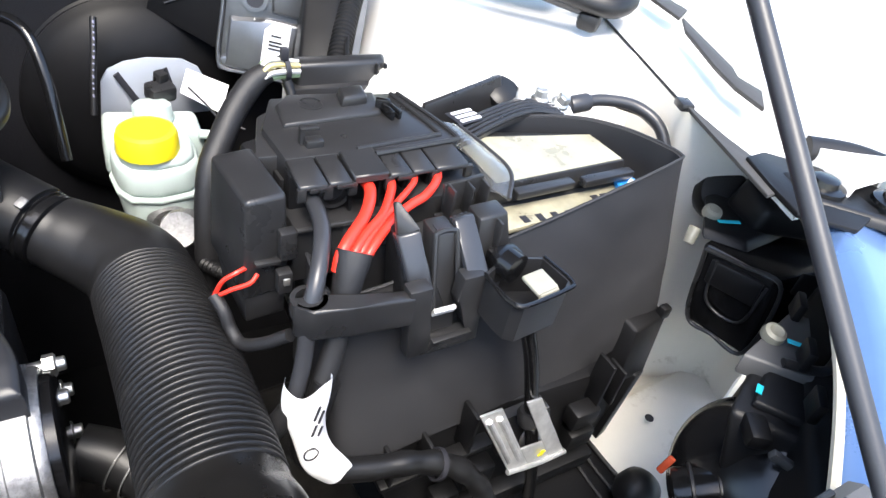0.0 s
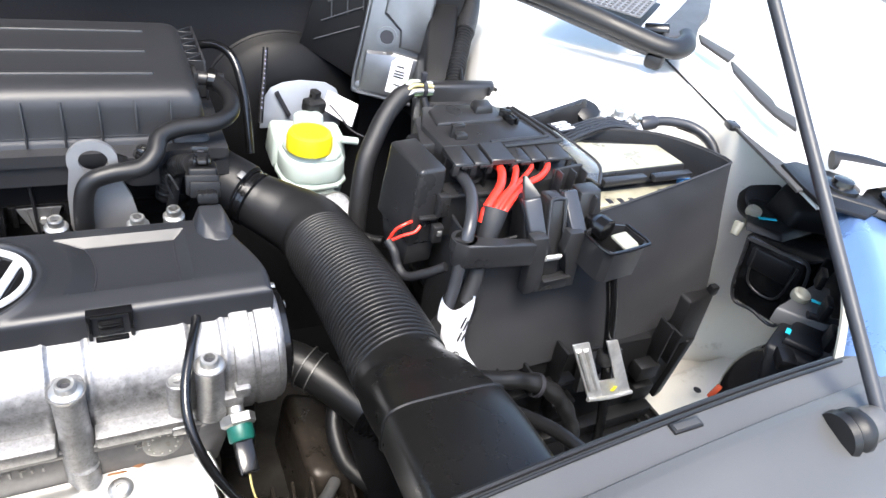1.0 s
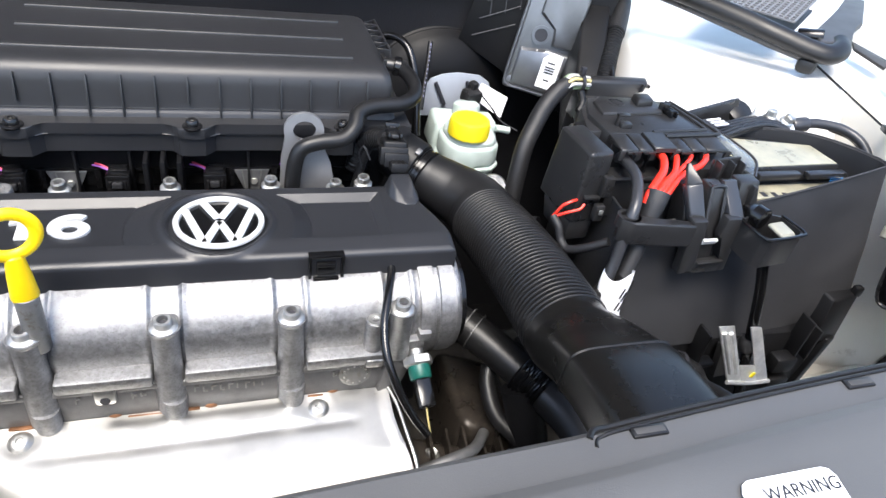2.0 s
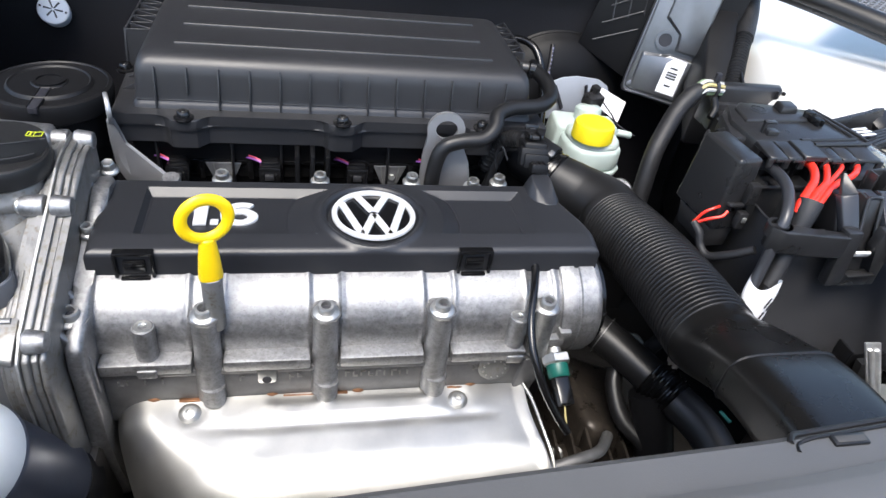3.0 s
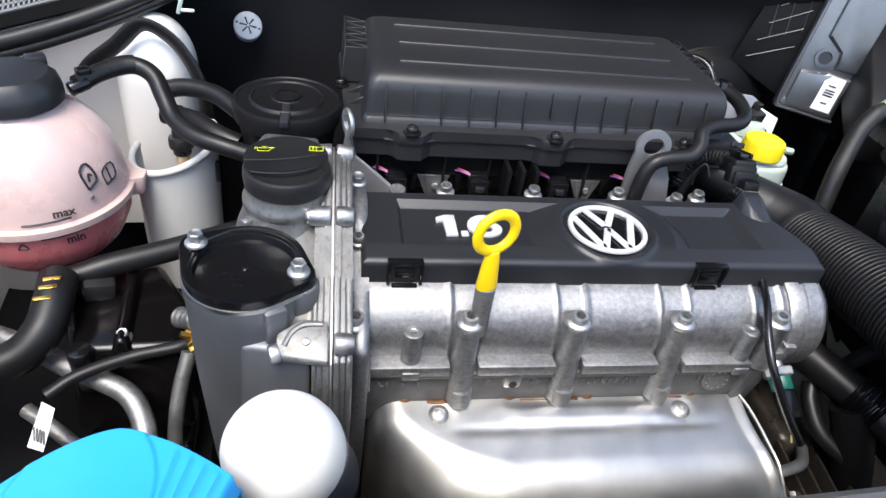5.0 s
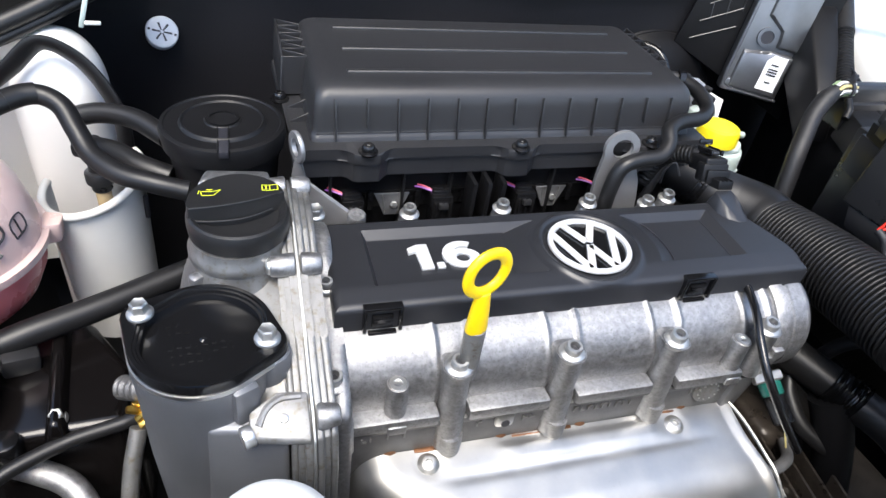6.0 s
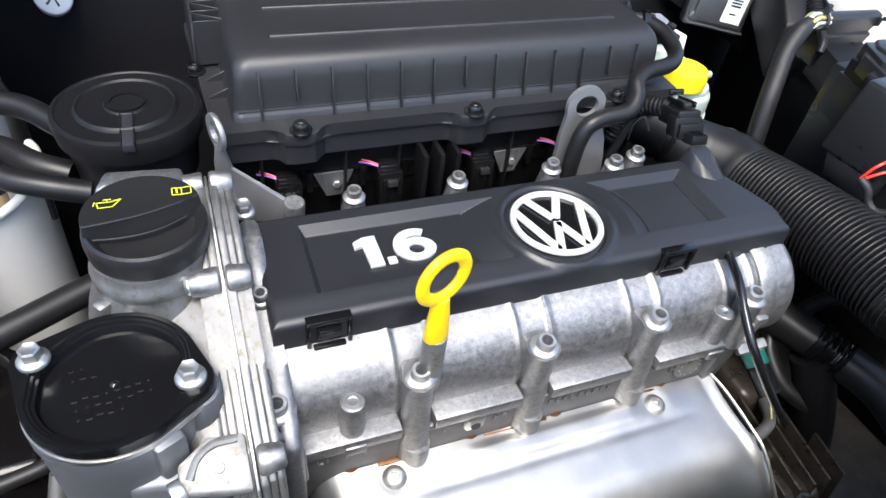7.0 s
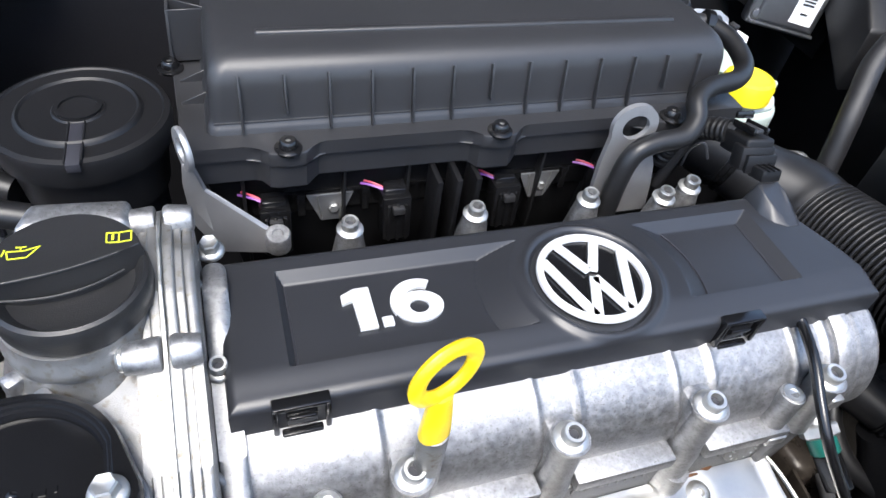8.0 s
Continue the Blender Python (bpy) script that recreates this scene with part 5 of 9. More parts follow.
part("corner_post", b, DULL, ty)
part("corner_hook", box(bm_(), (0.628, -0.070, 0.782), (0.010, 0.008, 0.012), 0.002), DULL, ty)
for x, h in ((0.372, 0.03), (0.402, 0.026), (0.434, 0.046), (0.558, 0.05), (0.575, 0.04)):
    part("rib", box(bm_(), (x, -0.0885, 0.735 + (0.008 if h > 0.04 else 0)), (0.0030, 0.018, h), 0.0008), DULL, ty)
part("rail", box(bm_(), (0.41, -0.092, 0.722), (0.090, 0.012, 0.006), 0.0015, (0, -4, 0)), DULL, ty)
for x, z, w, h in ((0.450, 0.688, 0.028, 0.022), (0.548, 0.712, 0.026, 0.020), (0.553, 0.682, 0.026, 0.020), (0.425, 0.668, 0.022, 0.02)):
    b = box(bm_(), (x, -0.0935, z), (w, 0.016, h), 0.003)
    part("moulded_pocket", b, DULL, ty)
b = hull(bm_(), [(0.425, -0.10, 0.628), (0.572, -0.105, 0.642), (0.572, -0.085, 0.642), (0.425, -0.085, 0.628)], [(0.425, -0.10, 0.644), (0.575, -0.105, 0.658), (0.575, -0.085, 0.658), (0.425, -0.085, 0.644)], 0.003)
part("front_lip", b, DULL, ty)
b = hull(bm_(), [(0.400, -0.075, 0.600), (0.598, -0.075, 0.600), (0.610, -0.135, 0.600), (0.600, -0.215, 0.600), (0.420, -0.215, 0.600)], [(0.400, -0.075, 0.640), (0.598, -0.080, 0.632), (0.605, -0.132, 0.628), (0.590, -0.205, 0.628), (0.420, -0.205, 0.634)], 0.005, 3)
part("foot", b, DULL, ty)
for k in range(3):
    part("foot_rail", tube(bm_(), [(0.594 - 0.012 * k, -0.080, 0.634), (0.598 - 0.014 * k, -0.115, 0.631), (0.604 - 0.016 * k, -0.150, 0.630)], 0.0026, 8, 5), DULL, ty)

part("rear_shield", hull(bm_(), [(0.398, 0.085, 0.62), (0.402, 0.085, 0.62), (0.532, 0.404, 0.62), (0.528, 0.404, 0.62)], [(0.398, 0.085, 0.868), (0.402, 0.085, 0.868), (0.532, 0.404, 0.906), (0.528, 0.404, 0.906)], 0.001), DULL, ty)
hd = thing("battery_clamp_plate", (0.50, -0.10, 0.63), "bright pressed metal clamp plate on the battery tray", "clamp plate")
P = lambda u, v: Vector((0.446 + 0.086 * u, -0.101 - 0.012 * (1 - v), 0.690 + 0.058 * v + 0.008 * u))
ZINCPLATE = mat("white_zinc_plate", (0.74, 0.74, 0.73), 0.40, 0.8, var=0.2, vscale=70, bump=0.2)
CT, CU, CV = Vector((0.420, -0.1110, 0.793)), Vector((0.055, 0.003, -0.010)), Vector((0.033, -0.0110, -0.066))
CN = CU.cross(CV).normalized() * 0.0022
for quad in (((0.0, 0.0), (0.36, -0.02), (0.34, 0.99), (0.0, 1.0)), ((0.74, 0.0), (1.0, 0.0), (1.02, 1.0), (0.72, 1.0)), ((0.34, 0.70), (0.73, 0.70), (0.73, 1.0), (0.34, 0.99))):
    part("pressed_arm", prism(bm_(), [CT + CU * a + CV * c for a, c in quad], CN, 0.0008), ZINCPLATE, hd)
for a in (0.08, 0.24):
    part("pressed_rib", tube(bm_(), [CT + CU * a + CV * 0.1 - CN * 0.2, CT + CU * a + CV * 0.45 - CN * 0.4, CT + CU * a + CV * 0.82 - CN * 0.2], 0.0021, 8, 5), ZINCPLATE, hd)
part("pressed_lip", tube(bm_(), [CT + CU * -0.02 + CV * 1.0, CT + CU * 0.5 + CV * 1.03, CT + CU * 1.03 + CV * 1.0], 0.0022, 8, 5), ZINCPLATE, hd)
part("paint_dot", box(bm_(), CT + CU * 0.62 + CV * 0.86 - CN * 0.6, (0.004, 0.0008, 0.006), 0, (0, 20, 0)), CAPYELLOW, hd, "yellow paint dot")
b = hull(bm_(), [P(0.2, 0.25) + Vector((0, 0.012, 0)), P(0.75, 0.2) + Vector((0, 0.012, 0)), P(0.66, 0.85) + Vector((0, 0.012, 0)), P(0.2, 0.85) + Vector((0, 0.012, 0))], [P(0.2, 0.25) + Vector((0, 0.02, 0)), P(0.75, 0.2) + Vector((0, 0.02, 0)), P(0.66, 0.85) + Vector((0, 0.02, 0)), P(0.2, 0.85) + Vector((0, 0.02, 0))])
part("pressed_hollow", b, PLASTIC, hd)
bolt("bolt", P(0.50, 0.42) + Vector((0, 0.008, 0)), (0, -1, 0.4), hd, 0.0062, "hex", 0.0098)

# ---- fuse box on the battery ----
fb = thing("fuse_box", (0.39, 0.05, 0.84), "black plastic fuse box with a ribbed lid on the battery", "fuse box")
LZ = 0.917


def slabs(loop, z0, z1, slant=0.0, bevel=0.0015):
    """A plate over the outline loop between two heights; slant: how far its upper rim stands in."""
    cx, cy = sum(p[0] for p in loop) / len(loop), sum(p[1] for p in loop) / len(loop)
    top = [(x + slant * (cx - x) / math.hypot(x - cx, y - cy), y + slant * (cy - y) / math.hypot(x - cx, y - cy), z1) for x, y in loop]
    return hull(bm_(), [(x, y, z0) for x, y in loop], top, bevel)


LID = [(0.3320, 0.0180), (0.4490, 0.0160), (0.4520, 0.0200), (0.4365, 0.0865), (0.3450, 0.0920), (0.3290, 0.0560)]
part("lid", slabs(LID, 0.9020, LZ, 0.0010), PLASTIC, fb)
part("lid_step", slabs([(0.3180, 0.0300), (0.3400, 0.0280), (0.3480, 0.0880), (0.3330, 0.0780)], 0.8950, 0.9125, 0.001), PLASTIC, fb)
part("raised_field", slabs([(0.3417, 0.0513), (0.3900, 0.0550), (0.4120, 0.0560), (0.4180, 0.0850), (0.3560, 0.0905), (0.3450, 0.0790)], LZ - 0.001, LZ + 0.0028, 0.0015), PLASTIC, fb)
for line in ([(0.3780, 0.0190), (0.4050, 0.0215), (0.4350, 0.0240), (0.4390, 0.0275), (0.4360, 0.0500), (0.4300, 0.0830)], [(0.3870, 0.0115), (0.4150, 0.0135), (0.4450, 0.0160), (0.4490, 0.0195), (0.4450, 0.0450), (0.4350, 0.0830)]):
    part("lid_bead", tube(bm_(), [(x, y, LZ + 0.0006) for x, y in line], 0.0017, 8, 6), PLASTIC, fb)
part("latch_pad", slabs([(0.3860, 0.0660), (0.4067, 0.0680), (0.4087, 0.0857), (0.3887, 0.0845)], LZ + 0.002, LZ + 0.0095, 0.002, 0.002), PLASTIC, fb)
b = box(bm_(), (0.4140, 0.0620, LZ + 0.0045), (0.0100, 0.004, 0.009), 0.0008, (0, 0, -25))
box(b, (0.4145, 0.0545, LZ + 0.0035), (0.0028, 0.014, 0.007), 0.0008, (0, 0, 8))
box(b, (0.4200, 0.0545, LZ + 0.0030), (0.0028, 0.013, 0.006), 0.0008, (0, 0, 8))
part("hook", b, GLOSS, fb)
b = box(bm_(), (0.3475, 0.0330, LZ + 0.0050), (0.0030, 0.004, 0.012), 0.0008)
box(b, (0.3520, 0.0335, LZ + 0.0100), (0.0120, 0.005, 0.0022), 0.0006)
box(b, (0.3540, 0.0300, LZ + 0.0020), (0.0110, 0.008, 0.005), 0.0010)
part("snap", b, PLASTIC, fb)
b = turned(bm_(), [(0.0072, 0), (0.0080, 0.0), (0.0080, 0.0006), (0.0072, 0.0006)], (0.368, 0.074, LZ + 0.0027), (0, 0, 1), 24, hoop=True)
mk = part("moulded_mark", b, PLASTIC, fb)
for x, a in ((-0.0025, 30), (0.0025, -30)):
    part("moulded_stroke", box(bm_(), (0.368 + x, 0.074, LZ + 0.0030), (0.0008, 0.0090, 0.0006), 0, (0, 0, a)), PLASTIC, mk)
# flaps over the front row, one to a cable
xs = (0.3320, 0.3500, 0.3650, 0.3885, 0.4040, 0.4200, 0.4445)
for i in range(6):
    a, c = xs[i] + 0.0006, xs[i + 1] - 0.0006
    h = 0.0018 if i == 2 else 0.0
    b = hull(bm_(), [(a, -0.0085, 0.9115), (c, -0.0085, 0.9115), (c, 0.0195, 0.9120), (a, 0.0195, 0.9120)], [(a, -0.0080, 0.9148 + h), (c, -0.0080, 0.9148 + h), (c, 0.0190, 0.9164 + h), (a, 0.0190, 0.9164 + h)], 0.0008, 1)
    part("flap", b, PLASTIC, fb)
for i in range(7):
    part("tooth", box(bm_(), (xs[i] + (0.002 if i == 0 else 0), -0.0070, 0.9085), (0.0055, 0.003, 0.009), 0.0006), PLASTIC, fb)
for i in (0, 1, 3):
    part("edge_lip", box(bm_(), ((xs[i] + xs[i + 1]) / 2 + 0.002, -0.0090, 0.9120), (0.010, 0.002, 0.0030), 0.0006), PLASTIC, fb)
part("throat", slabs([(0.3320, 0.0080), (0.4480, 0.0080), (0.4480, 0.0190), (0.3320, 0.0190)], 0.8800, 0.9120), DULL, fb)
for x in (0.367, 0.3855, 0.402, 0.4185):
    part("throat_web", box(bm_(), (x, 0.0030, 0.8990), (0.0020, 0.0110, 0.0230), 0.0004), DULL, fb)
part("socket", turned(bm_(), [(0.0115, 0.0), (0.0115, 0.006), (0.0090, 0.006), (0.0085, 0.001), (0, 0.001)], (0.3575, 0.0085, 0.9000), (0, -1, 0.25), 24), PLASTIC, fb)
part("base", slabs([(0.3280, -0.0120), (0.4500, -0.0120), (0.4560, 0.0200), (0.4400, 0.0900), (0.3350, 0.0950), (0.3260, 0.0500)], 0.8480, 0.8880, 0.002), PLASTIC, fb)
part("base_bead", tube(bm_(), [(0.3300, -0.0130, 0.8880), (0.3600, -0.0130, 0.8880), (0.3900, -0.0130, 0.8890)], 0.0016, 8, 4), PLASTIC, fb)
part("body", slabs([(0.3300, 0.0180), (0.4480, 0.0180), (0.4350, 0.0840), (0.3380, 0.0900), (0.3280, 0.0500)], 0.8800, 0.9030), DULL, fb)
# separate relay block on its side
rb = part("relay_block", hull(bm_(), [(0.2985, -0.0160, 0.8440), (0.3270, -0.0120, 0.8440), (0.3230, 0.0470, 0.8440), (0.2925, 0.0430, 0.8440)], [(0.3007, -0.0140, 0.9140), (0.3250, -0.0107, 0.9140), (0.3195, 0.0415, 0.9140), (0.2945, 0.0370, 0.9140)], 0.0032, 3), PLASTIC, fb)
part("relay_foot", hull(bm_(), [(0.300, -0.012, 0.822), (0.325, -0.010, 0.822), (0.32, 0.03, 0.822), (0.297, 0.03, 0.822)], [(0.2995, -0.0135, 0.8445), (0.3255, -0.0110, 0.8445), (0.321, 0.040, 0.8445), (0.295, 0.036, 0.8445)], 0.002), PLASTIC, rb)
part("relay_latch", box(bm_(), (0.3235, -0.0160, 0.8830), (0.0100, 0.008, 0.0200), 0.0015), PLASTIC, rb)
part("relay_rail", box(bm_(), (0.3120, -0.0165, 0.8720), (0.0150, 0.005, 0.0030), 0.0010), PLASTIC, rb)
part("relay_socket", box(bm_(), (0.3210, -0.0190, 0.8580), (0.0090, 0.008, 0.0160), 0.0015), PLASTIC, rb)
part("relay_window", box(bm_(), (0.3215, -0.0232, 0.8600), (0.004, 0.002, 0.005), 0.0005), ZINC, rb)
part("cable_ramp", box(bm_(), (0.3260, 0.0480, 0.9030), (0.0160, 0.020, 0.010), 0.003, (12, 0, 20)), DULL, rb)
# plug tower at the rear, with the big harness
pt = part("plug_tower", hull(bm_(), [(0.3900, 0.1660, 0.850), (0.4700, 0.1620, 0.850), (0.4760, 0.1900, 0.850), (0.3900, 0.1920, 0.850)], [(0.3930, 0.1710, 0.9010), (0.4660, 0.1680, 0.9020), (0.4730, 0.1830, 0.9020), (0.3930, 0.1870, 0.9010)], 0.0040, 3), PLASTIC, fb)
part("plug_skirt", hull(bm_(), [(0.3870, 0.1620, 0.852), (0.4710, 0.1560, 0.852), (0.4770, 0.1920, 0.852), (0.3870, 0.1940, 0.852)], [(0.3880, 0.1640, 0.8830), (0.4695, 0.1585, 0.8850), (0.4755, 0.1900, 0.8850), (0.3880, 0.1920, 0.8830)], 0.0015), PLASTIC, pt)
for x in (0.4590, 0.4660):
    part("plug_rib", box(bm_(), (x, 0.1650, 0.8900), (0.0020, 0.005, 0.0200), 0.0006), PLASTIC, pt)
part("tower_foot", slabs([(0.360, 0.090), (0.440, 0.085), (0.470, 0.165), (0.392, 0.170)], 0.8400, 0.8760, 0.003), DULL, fb)

# smoky transparent cover strip and ribbed cable channel towards the terminal
cc = thing("cable_channel", (0.50, 0.05, 0.89), "ribbed black plastic cable channel across the battery", "cable channel")
for i in range(5):
    d = 0.0042 * i
    part("rib", tube(bm_(), [(0.452 + 0.4 * d, 0.028 + d * 1.5, 0.9015), (0.500, 0.0465 + d, 0.9060), (0.540, 0.0565 + d, 0.9075), (0.566, 0.050 + d, 0.9055)], 0.0020, 8, 8), PLASTIC, cc)
part("floor", sheet(bm_(), 10, 4, lambda u, v: bend([(0.452, 0.026, 0.9005), (0.500, 0.044, 0.9045), (0.540, 0.054, 0.9060), (0.566, 0.048, 0.9040)], 4)[int(u * 12)] + Vector((0.004 * v, 0.026 * v, 0)), 0.003), PLASTIC, cc)
part("rear_wall", hull(bm_(), [(0.455, 0.078, 0.880), (0.545, 0.098, 0.880), (0.545, 0.104, 0.880), (0.455, 0.084, 0.880)], [(0.460, 0.082, 0.906), (0.540, 0.104, 0.914), (0.540, 0.108, 0.914), (0.460, 0.087, 0.906)], 0.001), PLASTIC, cc)
ft = part("foil_tag", box(bm_(), (0.479, 0.058, 0.9080), (0.022, 0.018, 0.0008), 0.0002, (0, 0, 12)), INK, cc, "black tag with white print bars")
for i in range(3):
    part("print_bar", box(bm_(), (0.480 + 0.001 * i, 0.064 - 0.0055 * i, 0.9088), (0.019, 0.0030, 0.0006), 0, (0, 0, 12)), PAPER, ft)
fl = thing("smoky_cover", (0.47, 0.0, 0.895), "smoky plastic edge strip beside the fuse box", "cover strip")
INN = bend([(0.4500, 0.0500, 0.9090), (0.4530, 0.0250, 0.9085), (0.4560, 0.0000, 0.9070), (0.4500, -0.0220, 0.9020)], 6)
OUT = bend([(0.4690, 0.0480, 0.9075), (0.4745, 0.0200, 0.9065), (0.4770, -0.0100, 0.9045), (0.4640, -0.0310, 0.8990)], 6)
part("strip", sheet(bm_(), 18, 5, lambda u, v: INN[int(u * 18)].lerp(OUT[int(u * 18)], v) + Vector((0, 0, 0.0025 * math.sin(math.pi * v))), 0.0015), CLEARFLAP, fl)
part("strip_rim", tube(bm_(), OUT, 0.0016, 8, 2), GREYCABLE, fl)

# negative terminal with clamp and earth lead
tm = thing("battery_terminal", (0.56, 0.075, 0.885), "bare metal battery terminal clamp with its bolt", "terminal clamp")
b = turned(bm_(), [(0.013, 0.0), (0.013, 0.008), (0.010, 0.010), (0.0085, 0.018), (0, 0.0185)], (0.556, 0.077, 0.888), (0, 0, 1), 24)
part("post", b, LEAD, tm)
b = hull(bm_(), [(0.545, 0.060, 0.890), (0.590, 0.062, 0.890), (0.592, 0.086, 0.890), (0.545, 0.092, 0.890)], [(0.547, 0.062, 0.901), (0.588, 0.064, 0.901), (0.590, 0.084, 0.901), (0.547, 0.090, 0.901)], 0.002)
part("clamp", b, LEAD, tm)
part("clamp_bridge", hull(bm_(), [(0.534, 0.056, 0.898), (0.586, 0.055, 0.898), (0.588, 0.080, 0.898), (0.540, 0.090, 0.898)], [(0.540, 0.060, 0.9070), (0.580, 0.059, 0.9070), (0.582, 0.076, 0.9070), (0.545, 0.084, 0.9070)], 0.0025), LEAD, tm)
part("clamp_stud", turned(bm_(), [(0.0042, 0), (0.0042, 0.012), (0.0030, 0.0135), (0, 0.0135)], (0.5420, 0.0760, 0.9060), (0, 0, 1), 14), LEAD, tm)
bolt("clamp_bolt", (0.5735, 0.0645, 0.9065), (0.1, -0.4, 1), tm, 0.0055, "hex", 0.0075)
bolt("clamp_bolt", (0.5600, 0.0740, 0.9065), (0.0, 0, 1), tm, 0.0055, "hex", 0.0075)
b = turned(bm_(), [(0.016, 0.0), (0.017, 0.006), (0.012, 0.010), (0, 0.010)], (0.545, 0.105, 0.895), (0.1, -0.5, 1), 24)
part("cap", b, RUBBER, tm, "black rubber terminal cap")
el = thing("earth_lead", (0.62, 0.06, 0.85), "thick black earth cable arching to the body", "cable")
b = tube(bm_(), [(0.588, 0.074, 0.898), (0.605, 0.073, 0.900), (0.625, 0.069, 0.903), (0.650, 0.056, 0.902), (0.664, 0.036, 0.893), (0.667, 0.018, 0.872), (0.667, 0.008, 0.84)], 0.0052, 14, 8)
part("cable", b, GREYCABLE, el)
b = rod(bm_(), (0.592, 0.0735, 0.8985), (0.612, 0.072, 0.9010), 0.0078, seg=20, bevel=0.002)
part("sleeve", b, GREYCABLE, el, "blue-grey crimp sleeve")
part("second_cable", tube(bm_(), [(0.640, 0.066, 0.900), (0.660, 0.050, 0.896), (0.673, 0.030, 0.880), (0.674, 0.016, 0.85)], 0.0042, 12, 8), RUBBER, el)

# ---- cables out of the fuse box ----
routes = (
    (0.0036, [(0.3770, 0.0120, 0.9030), (0.3765, 0.0030, 0.9060), (0.3755, -0.0080, 0.9075), (0.3710, -0.0190, 0.9070), (0.3620, -0.0320, 0.9060), (0.3500, -0.0430, 0.9030), (0.3420, -0.0500, 0.8985), (0.3385, -0.0540, 0.8900)]),
    (0.0028, [(0.3925, 0.0120, 0.9030), (0.3925, 0.0020, 0.9060), (0.3900, -0.0080, 0.9075), (0.3850, -0.0170, 0.9070), (0.3730, -0.0330, 0.9060), (0.3590, -0.0430, 0.9030), (0.3490, -0.0515, 0.8985), (0.3440, -0.0560, 0.8880)]),
    (0.0020, [(0.4090, 0.0110, 0.9040), (0.4085, 0.0000, 0.9070), (0.4050, -0.0090, 0.9085), (0.3970, -0.0170, 0.9085), (0.3830, -0.0280, 0.9075), (0.3680, -0.0390, 0.9040), (0.3540, -0.0510, 0.8990), (0.3480, -0.0560, 0.8880)]),
    (0.0028, [(0.4265, 0.0110, 0.9040), (0.4260, 0.0000, 0.9070), (0.4180, -0.0130, 0.9080), (0.4050, -0.0240, 0.9075), (0.3930, -0.0285, 0.9060), (0.3770, -0.0370, 0.9030), (0.3590, -0.0510, 0.8980), (0.3500, -0.0570, 0.8860)]),
)
for r, line in routes:
    tagged(part("battery_cable", tube(bm_(), line, r, 14, 8), RED), "thick bright red cable from the fuse box", "cable", "red cables")
sl = thing("cable_sleeve", (0.34, -0.065, 0.76), "grey-black shrink sleeve round the red cables", "cable sleeve")
part("sleeve", tube(bm_(), [(0.3490, -0.0510, 0.8995), (0.3440, -0.0575, 0.8880), (0.3385, -0.0640, 0.8700), (0.331, -0.073, 0.844), (0.322, -0.080, 0.824)], 0.0080, 18, 6, swell=lambda s, d: 1.08 - 0.38 * step(s, 0.0, 0.6), flat=1.2), TAPE, sl)
bc = tagged(part("black_cable", tube(bm_(), [(0.3420, 0.0150, 0.8930), (0.3425, 0.0060, 0.8995), (0.3410, -0.0120, 0.9025), (0.3380, -0.0300, 0.9025), (0.3320, -0.0460, 0.8990), (0.3245, -0.0600, 0.8910), (0.3190, -0.0670, 0.8770), (0.314, -0.074, 0.845), (0.305, -0.083, 0.82)], 0.0048, 16, 8), GREYCABLE), "thick shiny grey-black cable from the fuse box", "cable")
# levers are gloss black; the bluish grey base puts in their sky sheen
LEVER = mat("lever_sheen_grey", (0.030, 0.032, 0.037), 0.22, var=0.1, bump=0.05)
cb = thing("cable_bracket", (0.35, -0.07, 0.85), "black plastic cable bracket with a clamp and lever", "cable bracket")
b = bm_()
outer = [(0.3125, -0.060), (0.3095, -0.069), (0.318, -0.076), (0.340, -0.079), (0.374, -0.0832), (0.374, -0.0745), (0.345, -0.070), (0.326, -0.066)]
prism(b, [(x, y, 0.8640) for x, y in outer], (0, 0, 0.0215), 0.002)
part("arm", b, PLASTIC, cb)
b = turned(bm_(), [(0.0072, 0), (0.0100, 0), (0.0100, 0.010), (0.0072, 0.010)], (0.3195, -0.0640, 0.8755), (0, 0, 1), 24, hoop=True)
part("eye", b, PLASTIC, cb)
b = hull(bm_(), [(0.374, -0.072, 0.862), (0.400, -0.078, 0.862), (0.400, -0.050, 0.862), (0.374, -0.044, 0.862)], [(0.3735, -0.0530, 0.9040), (0.386, -0.0550, 0.9040), (0.386, -0.040, 0.9040), (0.3735, -0.036, 0.9040)], 0.002)
part("block", b, DULL, cb)
part("fin", prism(bm_(), [(0.3730, -0.0535, 0.9060), (0.3850, -0.0570, 0.9110), (0.3770, -0.0430, 0.9220), (0.3740, -0.0430, 0.9220)], (0, 0.0030, -0.0020), 0.0006, 1), PLASTIC, cb)
for lo, hi in ((((0.3760, -0.0745, 0.8780), (0.3890, -0.0760, 0.8800)), ((0.3720, -0.0545, 0.9070), (0.3845, -0.0575, 0.9110))), (((0.4085, -0.0790, 0.8870), (0.4215, -0.0800, 0.8890)), ((0.4080, -0.0545, 0.9110), (0.4225, -0.0520, 0.9110)))):
    o = Vector((0, 0.008, -0.003))
    b = hull(bm_(), [Vector(lo[0]), Vector(lo[1]), Vector(lo[1]) + o, Vector(lo[0]) + o], [Vector(hi[0]), Vector(hi[1]), Vector(hi[1]) + o, Vector(hi[0]) + o], 0.0015)
    part("lever", b, LEVER, cb, "gloss black lever, lightened for its sky sheen")
